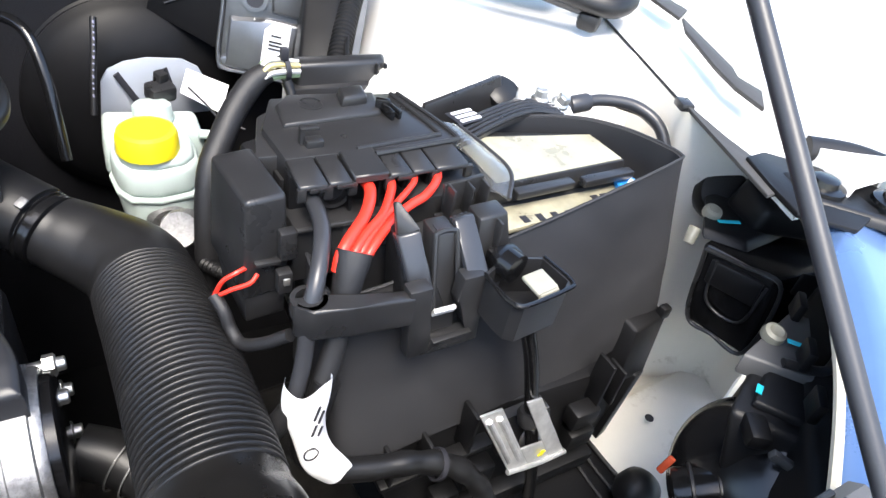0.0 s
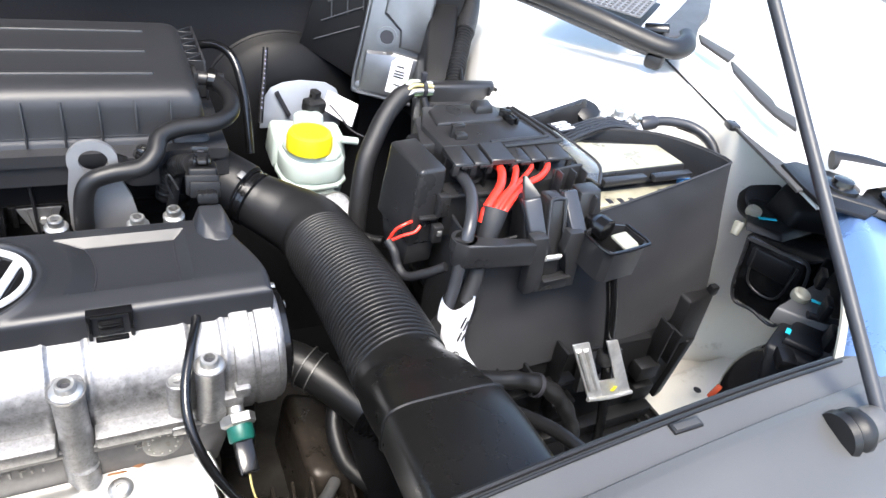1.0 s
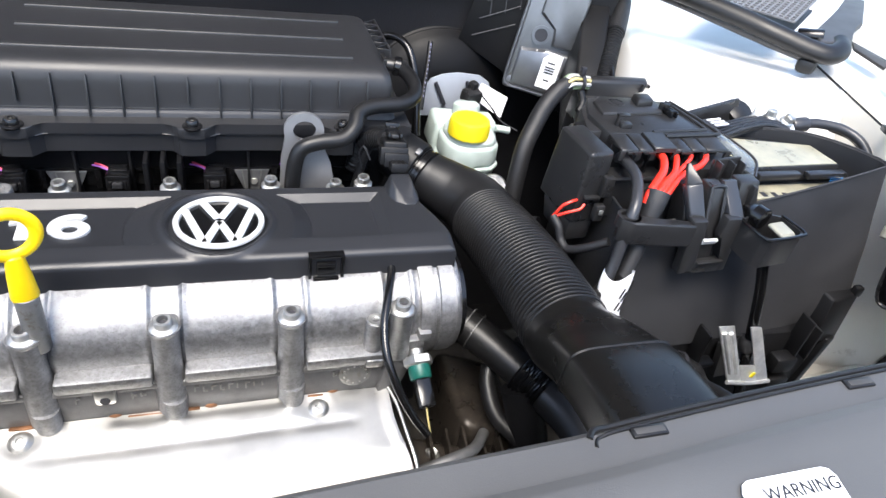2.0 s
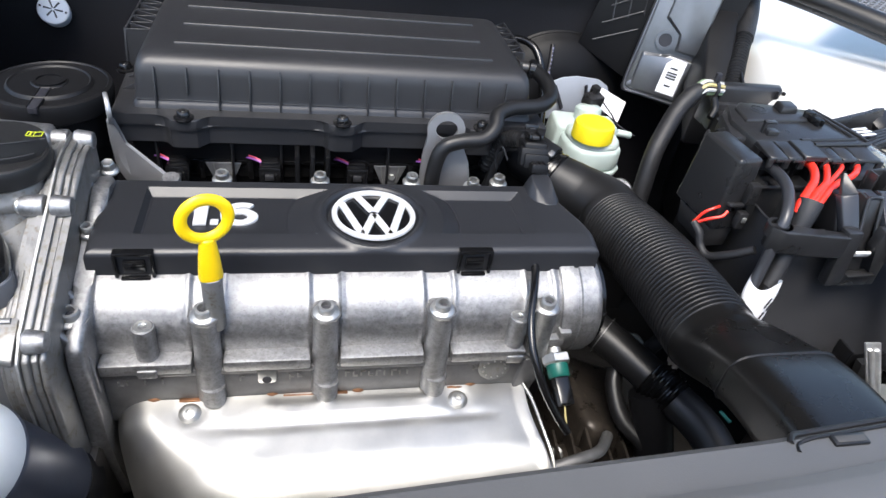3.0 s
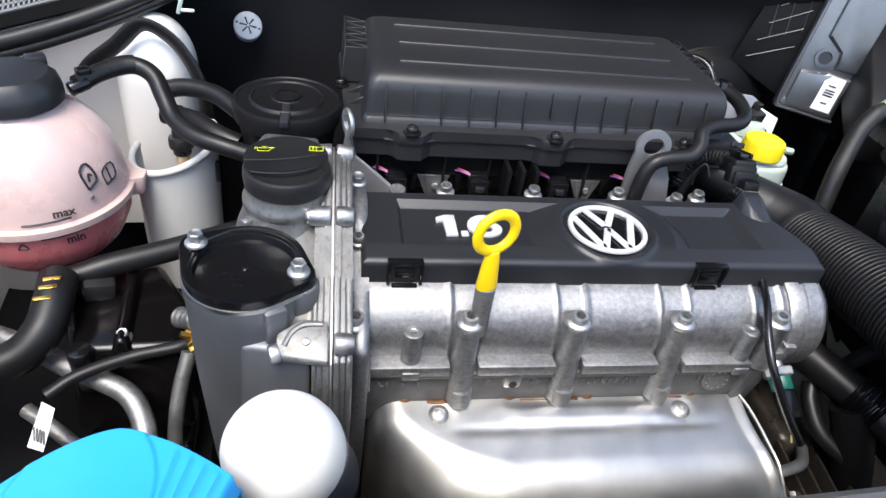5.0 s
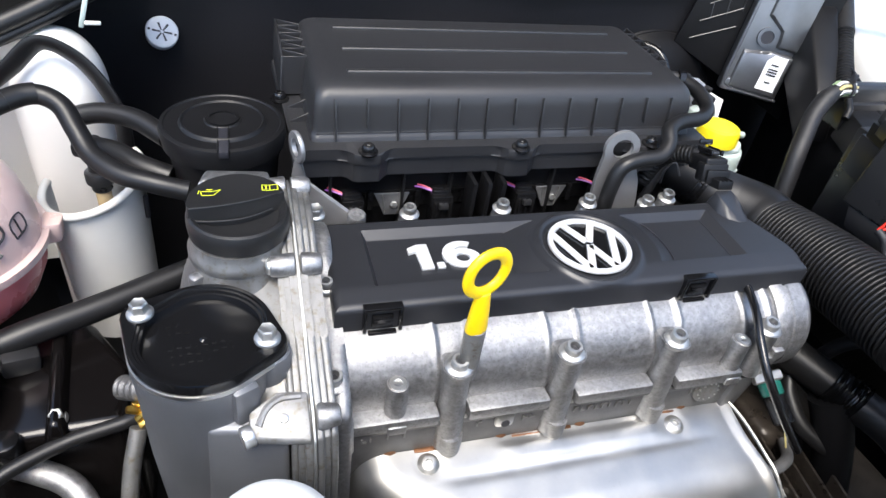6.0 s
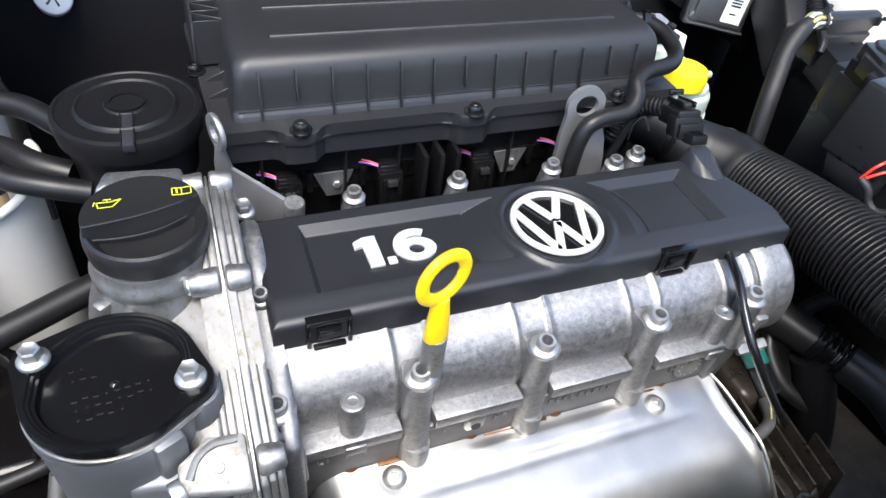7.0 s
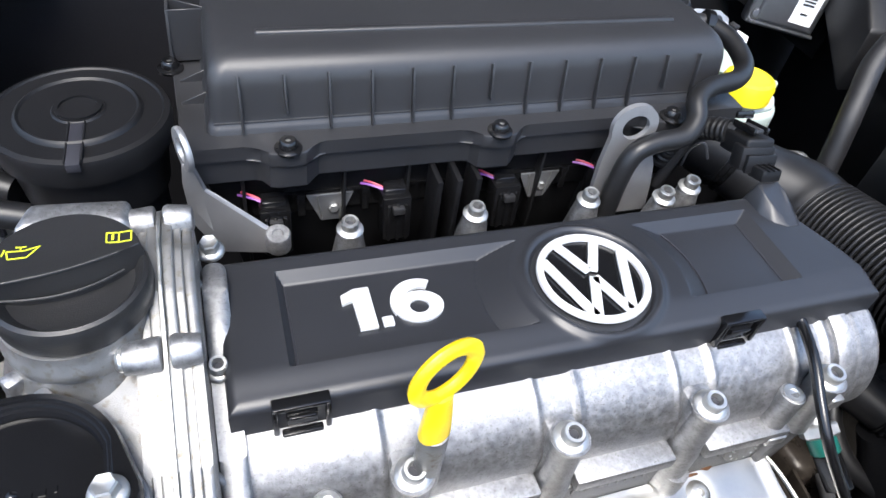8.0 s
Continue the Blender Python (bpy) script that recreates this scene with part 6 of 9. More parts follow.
b = hull(bm_(), [(0.3890, -0.0765, 0.846), (0.4080, -0.0765, 0.846), (0.4080, -0.066, 0.846), (0.3890, -0.066, 0.846)], [(0.3925, -0.0600, 0.9080), (0.4075, -0.0600, 0.9080), (0.4075, -0.044, 0.9080), (0.3925, -0.044, 0.9080)], 0.0018)
lt = part("latch", b, PLASTIC, cb)
part("latch_slot", box(bm_(), (0.4000, -0.0545, 0.9081), (0.0095, 0.0070, 0.0012), 0.0003), INK, lt)
part("latch_bead", tube(bm_(), [(0.3895, -0.0770, 0.868), (0.3930, -0.0620, 0.9030), (0.3950, -0.0595, 0.9085), (0.4050, -0.0595, 0.9085), (0.4070, -0.0620, 0.9030), (0.4060, -0.0770, 0.868)], 0.0016, 8, 4), PLASTIC, lt)
b = prism(bm_(), [(x, -0.0820, z) for x, z in ((0.3697, 0.8892), (0.3754, 0.8337), (0.3900, 0.8337), (0.3900, 0.8460), (0.3854, 0.8714), (0.3840, 0.8892))], (0, 0.010, 0), 0.0014)
prism(b, [(x, -0.0818, z) for x, z in ((0.4040, 0.8902), (0.4030, 0.8724), (0.4142, 0.8477), (0.4142, 0.8340), (0.4242, 0.8347), (0.4192, 0.8902))], (0, 0.010, 0), 0.0014)
prism(b, [(x, -0.0822, z) for x, z in ((0.3885, 0.8335), (0.4160, 0.8345), (0.4155, 0.8470), (0.3890, 0.8450))], (0, 0.008, 0), 0.0012)
part("frame", b, PLASTIC, cb)
part("frame_ledge", box(bm_(), (0.4020, -0.0840, 0.8475), (0.026, 0.004, 0.0016), 0.0005, (0, -3, 0)), PLASTIC, cb)
part("metal_tab", box(bm_(), (0.3955, -0.0795, 0.8665), (0.0150, 0.0030, 0.0065), 0.001, (25, 0, 0)), LEAD, cb, "bright metal tab")
for x in (0.4190, 0.4320, 0.4430):
    part("comb", box(bm_(), (x, -0.0300, 0.9030), (0.0018, 0.010, 0.0240), 0.0005), PLASTIC, cb)
part("comb_back", box(bm_(), (0.4315, -0.0245, 0.9030), (0.028, 0.003, 0.026), 0.001, (0, -6, 0)), PLASTIC, cb)
part("comb_floor", box(bm_(), (0.4300, -0.0380, 0.8920), (0.036, 0.026, 0.004), 0.001), PLASTIC, cb)
part("step_rib", box(bm_(), (0.4360, -0.0610, 0.8960), (0.0018, 0.006, 0.026), 0.0005), PLASTIC, cb)
b = hull(bm_(), [(0.424, -0.064, 0.868), (0.452, -0.066, 0.868), (0.452, -0.046, 0.868), (0.424, -0.046, 0.868)], [(0.4240, -0.0570, 0.9100), (0.4440, -0.0560, 0.9110), (0.4440, -0.042, 0.9110), (0.4240, -0.042, 0.9100)], 0.0015)
part("step", b, PLASTIC, cb)

# open holder with the tie-down rod under it
hb = thing("clamp_holder", (0.445, -0.095, 0.60), "open black plastic holder on a threaded clamp rod", "clamp holder")
RIM = [(0.4180, -0.0800), (0.4185, -0.0960), (0.4205, -0.1060), (0.4260, -0.1105), (0.4590, -0.1065), (0.4655, -0.1015), (0.4620, -0.0780), (0.4380, -0.0700)]
cy = sum(p[1] for p in RIM) / len(RIM)
cx = sum(p[0] for p in RIM) / len(RIM)
b = bm_()
n = len(RIM)
lev = []
for k, z in ((0.96, 0.8600), (1.0, 0.8890), (0.915, 0.8892), (0.895, 0.8630)):
    lev.append([b.verts.new((cx + (x - cx) * k, cy + (y - cy) * k, z)) for x, y in RIM])
for lo, hi in zip(lev, lev[1:]):
    for i in range(n):
        b.faces.new((lo[i], lo[(i + 1) % n], hi[(i + 1) % n], hi[i]))
b.faces.new(lev[0][::-1])
b.faces.new(lev[-1])
part("cup", b, PLASTIC, hb, smooth=35)
part("cup_rim", tube(bm_(), [(x, y, 0.8893) for x, y in RIM[:7]], 0.0014, 8, 4), GLOSS, hb)
b = box(bm_(), (0.4465, -0.0960, 0.8885), (0.0165, 0.0160, 0.0034), 0.0014, (6, 0, 8), 3)
box(b, (0.4480, -0.1040, 0.8835), (0.0150, 0.0026, 0.0100), 0.0010, (0, 0, 8))
part("spring_clip", b, CREAM, hb, "bent cream-coloured spring clip")
b = tube(bm_(), [(0.4460, -0.0935, 0.864), (0.4520, -0.0950, 0.845), (0.462, -0.0980, 0.815), (0.475, -0.1040, 0.760), (0.494, -0.112, 0.680), (0.508, -0.114, 0.600)], 0.0050, 14, 6)
part("shaft", b, GLOSS, hb)
b = turned(bm_(), [(0.006, 0.0), (0.0085, 0.003), (0.0085, 0.012), (0.006, 0.016)], (0.4755, -0.1042, 0.750), (-0.2, 0.1, 1), 16)
box(b, (0.487, -0.1045, 0.757), (0.006, 0.008, 0.024), 0.0012, (0, -20, 0))
part("collar", b, PLASTIC, hb)
b = turned(bm_(), [(0.0060, 0), (0.0095, 0.001), (0.0095, 0.010), (0.0060, 0.011)], (0.4355, -0.0735, 0.890), (0.3, -1, 0), 18)
box(b, (0.437, -0.071, 0.885), (0.020, 0.012, 0.020), 0.002)
part("hinge", b, GLOSS, hb)

# ---- harnesses on the left of the battery ----
hn = thing("main_harness", (0.31, 0.12, 0.70), "thick black taped wiring harness with bare coloured wires", "wiring harness")
b = tube(bm_(), [(0.3680, 0.1700, 0.8965), (0.3560, 0.1675, 0.8890), (0.3400, 0.1590, 0.8730), (0.3250, 0.1440, 0.8560), (0.3140, 0.1320, 0.8400), (0.3080, 0.1220, 0.8120), (0.304, 0.112, 0.77), (0.302, 0.10, 0.70)], 0.0096, 22, 8, swell=lambda s, d: 0.84 + 0.16 * step(s, 0.0, 0.15) + 0.012 * math.sin(d * 700))
part("taped_trunk", b, TAPE, hn)
rnd = random.Random(3)
for i, m in enumerate((VIOLET, GREENWIRE, GREYWIRE, YELLOWWIRE, GREYWIRE, GREENWIRE, VIOLET, YELLOWWIRE)):
    a = 2 * math.pi * i / 8
    o = Vector((0, 0.0068 * math.cos(a), 0.0068 * math.sin(a)))
    part("wire", tube(bm_(), [Vector((0.3640, 0.1695, 0.8950)) + o, Vector((0.3720, 0.1710, 0.8985)) + o * 1.05, Vector((0.3940, 0.1745, 0.8960)) + o * 0.8], 0.0021, 6, 4), m, hn)
b = turned(bm_(), [(0.0088, 0), (0.0102, 0.0), (0.0102, 0.004), (0.0088, 0.004)], (0.3800, 0.1720, 0.8975), (1, 0.15, 0.0), 20, hoop=True)
box(b, (0.3810, 0.1690, 0.9110), (0.006, 0.005, 0.010), 0.001)
part("cable_tie", b, INK, hn, "black cable tie")
part("support", tube(bm_(), [(0.3820, 0.165, 0.890), (0.3840, 0.158, 0.880), (0.3780, 0.152, 0.872)], 0.0042, 10, 5), DULL, hn)
sr = thing("sensor_loom", (0.29, -0.02, 0.80), "thin black loom with two bare red wires", "wiring loom")
part("loom", tube(bm_(), [(0.2825, -0.0115, 0.850), (0.2855, -0.020, 0.845), (0.2878, -0.026, 0.8345), (0.2915, -0.036, 0.8310), (0.3000, -0.050, 0.8430), (0.3110, -0.061, 0.8570)], 0.0038, 12, 8), TAPE, sr)
part("red_wire", tube(bm_(), [(0.2825, -0.0115, 0.850), (0.287, -0.014, 0.8620), (0.294, -0.015, 0.867), (0.301, -0.013, 0.868)], 0.0014, 8, 6), RED, sr)
part("red_wire", tube(bm_(), [(0.2830, -0.0120, 0.849), (0.291, -0.017, 0.8570), (0.301, -0.020, 0.862), (0.306, -0.018, 0.866)], 0.0014, 8, 6), RED, sr)
lh = thing("lower_harness", (0.35, -0.09, 0.70), "black taped harness with a white paper tag", "wiring harness")
part("trunk", tube(bm_(), [(0.327, -0.079, 0.832), (0.319, -0.083, 0.81), (0.3125, -0.087, 0.785), (0.327, -0.093, 0.765), (0.352, -0.098, 0.757), (0.385, -0.103, 0.752), (0.415, -0.110, 0.738), (0.436, -0.122, 0.71), (0.446, -0.135, 0.67), (0.450, -0.145, 0.62)], 0.0080, 16, 8, swell=lambda s, d: 1.0 + 0.10 * math.sin(d * 260) * step(s, 0.4, 0.6) - 0.15 * step(s, 0.6, 1.0)), RUBBER, lh)
part("trunk", tube(bm_(), [(0.305, -0.083, 0.822), (0.293, -0.080, 0.80), (0.282, -0.070, 0.775), (0.27, -0.05, 0.74), (0.265, -0.04, 0.70)], 0.0070, 14, 8), TAPE, lh)


def tag_at(u, v):
    line = bend([(0.3150, -0.0840, 0.842), (0.3125, -0.0890, 0.816), (0.3170, -0.0950, 0.790), (0.3290, -0.1000, 0.770)], 8)
    k = v * (len(line) - 1)
    i = min(int(k), len(line) - 2)
    p = line[i].lerp(line[i + 1], k - i)
    a = radians(-115 + 200 * u)
    w = 0.0128 + 0.0012 * math.sin(v * 9) - 0.0034 * v + 0.0006 * math.sin(u * 17 + v * 5)
    return p + Vector((math.sin(a) * w, -math.cos(a) * w * 0.75 + 0.002, 0.004 * math.sin(a * 2)))


tg = part("paper_tag", sheet(bm_(), 24, 24, tag_at), PAPER, lh, "crumpled white paper tag", smooth=70)
b = bm_()
for i, (u, v) in enumerate(((0.60, 0.18), (0.66, 0.24), (0.58, 0.34), (0.66, 0.38))):
    p = tag_at(u, v) + Vector((0.0012, -0.0016, 0))
    box(b, p, (0.0012, 0.0008, 0.010 - 0.001 * i), 0, (0, 20, 20))
part("print_bar", b, INK, tg)
b = turned(bm_(), [(0.0038, 0), (0.0046, 0), (0.0046, 0.0005), (0.0038, 0.0005)], tag_at(0.5, 0.55) + Vector((0, -0.0012, 0)), (0, -1, 0.2), 16, hoop=True)
part("print_ring", b, INK, tg)
b = turned(bm_(), [(0.0098, 0), (0.0112, 0), (0.0112, 0.004), (0.0098, 0.004)], (0.3985, -0.1055, 0.7455), (1, -0.2, -0.4), 18, hoop=True)
part("cable_tie", b, INK, lh)

# ---- intake hose and duct ----
ih = thing("intake_hose", (0.25, -0.05, 0.79), "black corrugated plastic intake hose with a smooth elbow", "intake hose")
C0, C1 = Vector((0.2550, 0.0620, 0.7930)), Vector((0.2580, -0.1180, 0.8140))


def ribs(s, d):
    return 1.045 - 0.125 * math.exp(-(((d / 0.00460) % 1 - 0.5) / 0.19) ** 2)


line = [C0.lerp(C1, t) + Vector((0.0015 * math.sin(3 * t), 0, 0.004 * math.sin(math.pi * t))) for t in (0, 0.25, 0.5, 0.75, 1.0)]
part("corrugated_hose", tube(bm_(), line, 0.0345, 44, 110, swell=ribs), RUBBER, ih, smooth=80)
elbow = [C0 + Vector((0.0, -0.006, 0.0)), C0 + Vector((-0.001, 0.010, 0.000)), (0.2480, 0.0900, 0.7960), (0.2320, 0.1090, 0.7990), (0.2130, 0.1230, 0.8050), (0.202, 0.1300, 0.8090)]
part("elbow", tube(bm_(), elbow, 0.0340, 36, 10, swell=lambda s, d: 1.0 + 0.03 * math.exp(-((s - 0.25) / 0.15) ** 2) - 0.23 * step(s, 0.25, 1.0)), RUBBER, ih, smooth=80)
ax = Vector((-0.62, 0.62, 0.22)).normalized()
b = turned(bm_(), [(0.0250, 0.0), (0.0272, 0.001), (0.0272, 0.004), (0.0258, 0.005), (0.0258, 0.008), (0.0272, 0.009), (0.0272, 0.013), (0.0255, 0.016), (0.025, 0.030)], (0.2050, 0.1245, 0.8090), ax, 40)
part("clamp_ring", b, GLOSS, ih, "ribbed black clamp ring")
part("clamp_lug", box(bm_(), (0.1920, 0.1180, 0.8415), (0.008, 0.006, 0.003), 0.0012, (20, -20, 40)), DARKALLOY, ih, "grey clamp lug")
part("throttle_neck", rod(bm_(), (0.198, 0.129, 0.8160), (0.150, 0.177, 0.830), 0.0265, seg=32, bevel=0.002), DULL, ih)


def duct_at(u, v):
    """From the round hose end to the flat mouth at the front panel."""
    a = 2 * math.pi * u
    path = bend([C1 + Vector((0, 0.012, -0.001)), C1, C1 + Vector((0.000, -0.014, 0.005)), (0.2550, -0.160, 0.8350), (0.2510, -0.196, 0.8530), (0.2480, -0.240, 0.8620), (0.2470, -0.300, 0.8650)], 8)
    k = v * (len(path) - 1)
    i = min(int(k), len(path) - 2)
    p = path[i].lerp(path[i + 1], k - i)
    f = step(v, 0.22, 0.62)
    w, h = 0.0355 + 0.0025 * f, 0.0355 - 0.0140 * f
    e = 2.0 + 2.6 * f
    c, s = math.cos(a), math.sin(a)
    x = math.copysign(abs(c) ** (2 / e), c) * w
    z = math.copysign(abs(s) ** (2 / e), s) * h
    return p + Vector((x, -0.18 * z * (1 - f), z))


def closed(b, nu, nv, f):
    g = [[b.verts.new(f(i / nu, j / nv)) for i in range(nu)] for j in range(nv + 1)]
    for j in range(nv):
        for i in range(nu):
            b.faces.new((g[j][i], g[j][(i + 1) % nu], g[j + 1][(i + 1) % nu], g[j + 1][i]))
    b.faces.new(g[0][::-1])
    b.faces.new(g[-1])
    return b


DUCT = mat("duct_plastic", (0.0070, 0.0066, 0.0062), 0.28, grain=1100, bump=0.15, vscale=14, spec=0.36)
du = thing("intake_duct", (0.25, -0.23, 0.82), "smooth black plastic intake duct towards the grille", "intake duct")
part("funnel", closed(bm_(), 56, 60, lambda u, v: duct_at(u, v * 0.66)), DUCT, du, smooth=70)
part("mouth", closed(bm_(), 56, 30, lambda u, v: duct_at(u, 0.63 + 0.37 * v) + (duct_at(u, 0.63 + 0.37 * v) - Vector((0.248, duct_at(0, 0.63 + 0.37 * v).y, 0.862))) * 0.03), DUCT, du, "glossy black duct mouth", smooth=70)
b = bm_()
loop = [duct_at(i / 48, 0.635) for i in range(49)]
part("joint_line", tube(b, [p + (p - Vector((0.248, p.y, 0.860))) * 0.03 for p in loop], 0.0012, 6, 1), RUBBER, du)
b = tube(bm_(), [(0.285, -0.125, 0.800), (0.300, -0.150, 0.812), (0.312, -0.185, 0.83), (0.322, -0.22, 0.845), (0.33, -0.26, 0.85)], 0.0045, 12, 8)
part("drain_line", b, RUBBER, du)

# ---- brake fluid reservoir and booster ----
rs = thing("brake_fluid_reservoir", (0.283, 0.215, 0.72), "milky plastic brake fluid reservoir with a yellow cap", "reservoir")
def bowl_loop(z, k):
    """The bowl's outline at a height, k times its full width."""
    pts = [(0.2535, 0.2160), (0.2620, 0.2000), (0.2850, 0.1930), (0.3120, 0.1965), (0.3240, 0.2090), (0.3275, 0.2380), (0.3190, 0.2640), (0.2600, 0.2660), (0.2510, 0.2420)]
    return [(0.2895 + (x - 0.2895) * k, 0.2290 + (y - 0.2290) * k, z) for x, y in pts]


part("bowl", hull(bm_(), bowl_loop(0.728, 0.80), bowl_loop(0.770, 0.94), 0.004, 2), MILKY, rs, smooth=50)
part("seam", hull(bm_(), bowl_loop(0.7690, 1.0), bowl_loop(0.7735, 1.0), 0.0012, 2), MILKY, rs, smooth=50)
part("shoulder", hull(bm_(), bowl_loop(0.7730, 0.955), bowl_loop(0.8000, 0.93), 0.006, 3), MILKY, rs, smooth=60)
part("neck", hull(bm_(), bowl_loop(0.7980, 0.86), bowl_loop(0.8090, 0.78), 0.005, 3), MILKY, rs, smooth=60)
b = hull(bm_(), [(0.250, 0.250, 0.765), (0.340, 0.252, 0.765), (0.342, 0.290, 0.765), (0.252, 0.302, 0.765)], [(0.252, 0.252, 0.8060), (0.332, 0.252, 0.8060), (0.334, 0.286, 0.8060), (0.256, 0.298, 0.8060)], 0.006, 3)
part("rear_chamber", b, MILKY, rs)
b = turned(bm_(), [(0.0175, 0.0), (0.0165, 0.014), (0.013, 0.017), (0, 0.0175)], (0.2960, 0.272, 0.806), (0, 0.25, 1), 24)
part("rear_neck", b, MILKY, rs)
part("nozzle", rod(bm_(), (0.330, 0.250, 0.800), (0.3490, 0.249, 0.797), 0.0044, seg=14, bevel=0.001), MILKY, rs)
b = turned(bm_(), [(0.0225, 0.0), (0.0247, 0.0012), (0.0244, 0.015), (0.0228, 0.0195), (0.0195, 0.0212), (0.0180, 0.0205), (0, 0.0205)], (0.2830, 0.2210, 0.8070), (0, 0, 1), 60, wobble=lambda a, h: 1.0 + (0.010 if math.sin(a * 15) > 0 and h < 0.016 else 0.0))
part("cap", b, CAPYELLOW, rs, "bright yellow ribbed cap", smooth=25)
b = box(bm_(), (0.307, 0.292, 0.823), (0.024, 0.018, 0.016), 0.003, (10, 0, 20))
box(b, (0.309, 0.297, 0.833), (0.010, 0.010, 0.014), 0.0015, (10, 0, 30))
part("level_plug", b, PLASTIC, rs, "black level sensor plug")
tg = thing("booster_tag", (0.36, 0.36, 0.77), "small white paper tag on a black tie", "paper tag")
part("tag", prism(bm_(), [(0.3410, 0.3480, 0.8160), (0.3310, 0.3350, 0.7980), (0.3670, 0.3220, 0.7780), (0.3800, 0.3400, 0.7990)], (0.0002, 0.0006, 0.0006)), PAPER, tg)
part("tie", tube(bm_(), [(0.338, 0.33, 0.806), (0.352, 0.318, 0.792), (0.362, 0.31, 0.780), (0.385, 0.30, 0.770)], 0.0012, 6, 5), INK, tg)
bo = thing("brake_booster", (0.30, 0.36, 0.66), "round black brake booster with a pale grey heat plate", "brake booster")
b = turned(bm_(), [(0.100, 0.0), (0.108, 0.012), (0.108, 0.022), (0.102, 0.028), (0.092, 0.04), (0.05, 0.05), (0, 0.05)], (0.300, 0.425, 0.755), (0, -1, 0.1), 64)
part("drum", b, BLACKPANEL, bo)
part("seam", turned(bm_(), [(0.1085, 0), (0.111, 0.002), (0.1085, 0.004)], (0.300, 0.410, 0.756), (0, -1, 0.1), 64, hoop=True), BLACKPANEL, bo)
PLATE = mat("pale_blue_grey_plate", (0.40, 0.43, 0.48), 0.45, 0.2, var=0.08, bump=0.1)
b = prism(bm_(), [(0.258, 0.352, 0.765), (0.2630, 0.352, 0.806), (0.2700, 0.352, 0.818), (0.2850, 0.352, 0.825), (0.3060, 0.352, 0.828), (0.3380, 0.352, 0.825), (0.3530, 0.352, 0.816), (0.3600, 0.352, 0.80), (0.362, 0.352, 0.765)], (0, 0.003, 0), 0.001)
hp = part("heat_plate", b, PLATE, bo, "pale grey sheet plate with slots")
for p, q in (((0.2770, 0.8140), (0.2940, 0.7820)), ((0.3210, 0.8170), (0.3250, 0.8010))):
    part("slot", tube(bm_(), [(p[0], 0.3510, p[1]), ((p[0] + q[0]) / 2, 0.3510, (p[1] + q[1]) / 2), (q[0], 0.3510, q[1])], 0.0042, 12, 4, flat=0.35), INK, hp)
mc = thing("master_cylinder", (0.28, 0.16, 0.72), "bare alloy brake cylinder end below the reservoir", "brake cylinder")
b = turned(bm_(), [(0.018, 0.0), (0.018, 0.10), (0.016, 0.105), (0.015, 0.108), (0, 0.108)], (0.290, 0.300, 0.742), (0.0, -1, 0.05), 28)
part("barrel", b, CAST, mc)
b = turned(bm_(), [(0.0155, 0), (0.0155, 0.022), (0.014, 0.025), (0.0105, 0.0245), (0, 0.0238)], (0.2965, 0.150, 0.775), (-0.35, -0.75, 0.55), 28)
part("end_plug", b, CAST, mc)
part("bleed_spring", tube(bm_(), [(0.300, 0.105, 0.772), (0.309, 0.085, 0.778), (0.317, 0.068, 0.786)], 0.0052, 12, 24, swell=lambda s, d: 1.0 + 0.12 * math.sin(d * 2600)), DULL, mc)

# ---- control unit ----
eu = thing("engine_control_unit", (0.41, 0.35, 0.79), "grey cast alloy engine control unit with a white label", "control unit")
UO = Vector((0.4090, 0.3430, 0.8880))
UV = Vector((0.17, 0.12, 0.97)).normalized()
UU = Vector((0.90, -0.40, 0.0))
UU = (UU - UV * UU.dot(UV)).normalized()
UN = UU.cross(UV).normalized()
if UN.y > 0:
    UN = -UN


def up(u, v, n=0.0):
    return UO + UU * u + UV * v + UN * n


b = hull(bm_(), [up(-0.030, -0.078, -0.022), up(0.048, -0.078, -0.022), up(0.048, 0.110, -0.022), up(-0.030, 0.110, -0.022)], [up(-0.030, -0.078, 0), up(0.048, -0.078, 0), up(0.048, 0.110, 0), up(-0.030, 0.110, 0)], 0.005, 3)
part("case", b, ECU, eu)
b = hull(bm_(), [up(-0.022, -0.072, 0), up(0.043, -0.072, 0), up(0.043, -0.014, 0), up(0.012, -0.014, 0), up(0.002, -0.020, 0), up(-0.022, -0.020, 0)], [up(-0.020, -0.070, 0.005), up(0.042, -0.070, 0.005), up(0.044, -0.017, 0.005), up(0.013, -0.017, 0.005), up(0.003, -0.023, 0.005), up(-0.020, -0.023, 0.005)], 0.002)
part("lower_field", b, ECU, eu)
b = hull(bm_(), [up(0.016, -0.010, 0), up(0.044, -0.010, 0), up(0.044, 0.105, 0), up(-0.010, 0.105, 0), up(-0.010, 0.025, 0), up(0.016, 0.012, 0)], [up(0.018, -0.008, 0.005), up(0.045, -0.008, 0.005), up(0.045, 0.103, 0.005), up(-0.008, 0.103, 0.005), up(-0.008, 0.027, 0.005), up(0.018, 0.014, 0.005)], 0.002)
part("upper_field", b, ECU, eu)
part("rim_bead", tube(bm_(), [up(-0.029, 0.108, 0.001), up(-0.029, 0.0, 0.001), up(-0.029, -0.06, 0.001), up(-0.022, -0.073, 0.001), up(0.0, -0.074, 0.001), up(0.048, -0.074, 0.001)], 0.0022, 8, 6), ECU, eu)
b = turned(bm_(), [(0.0085, 0.0), (0.0125, 0.0), (0.0125, 0.004), (0.0085, 0.004)], up(0, 0, -0.0005), UN, 24, hoop=True)
part("eye", b, ECU, eu)
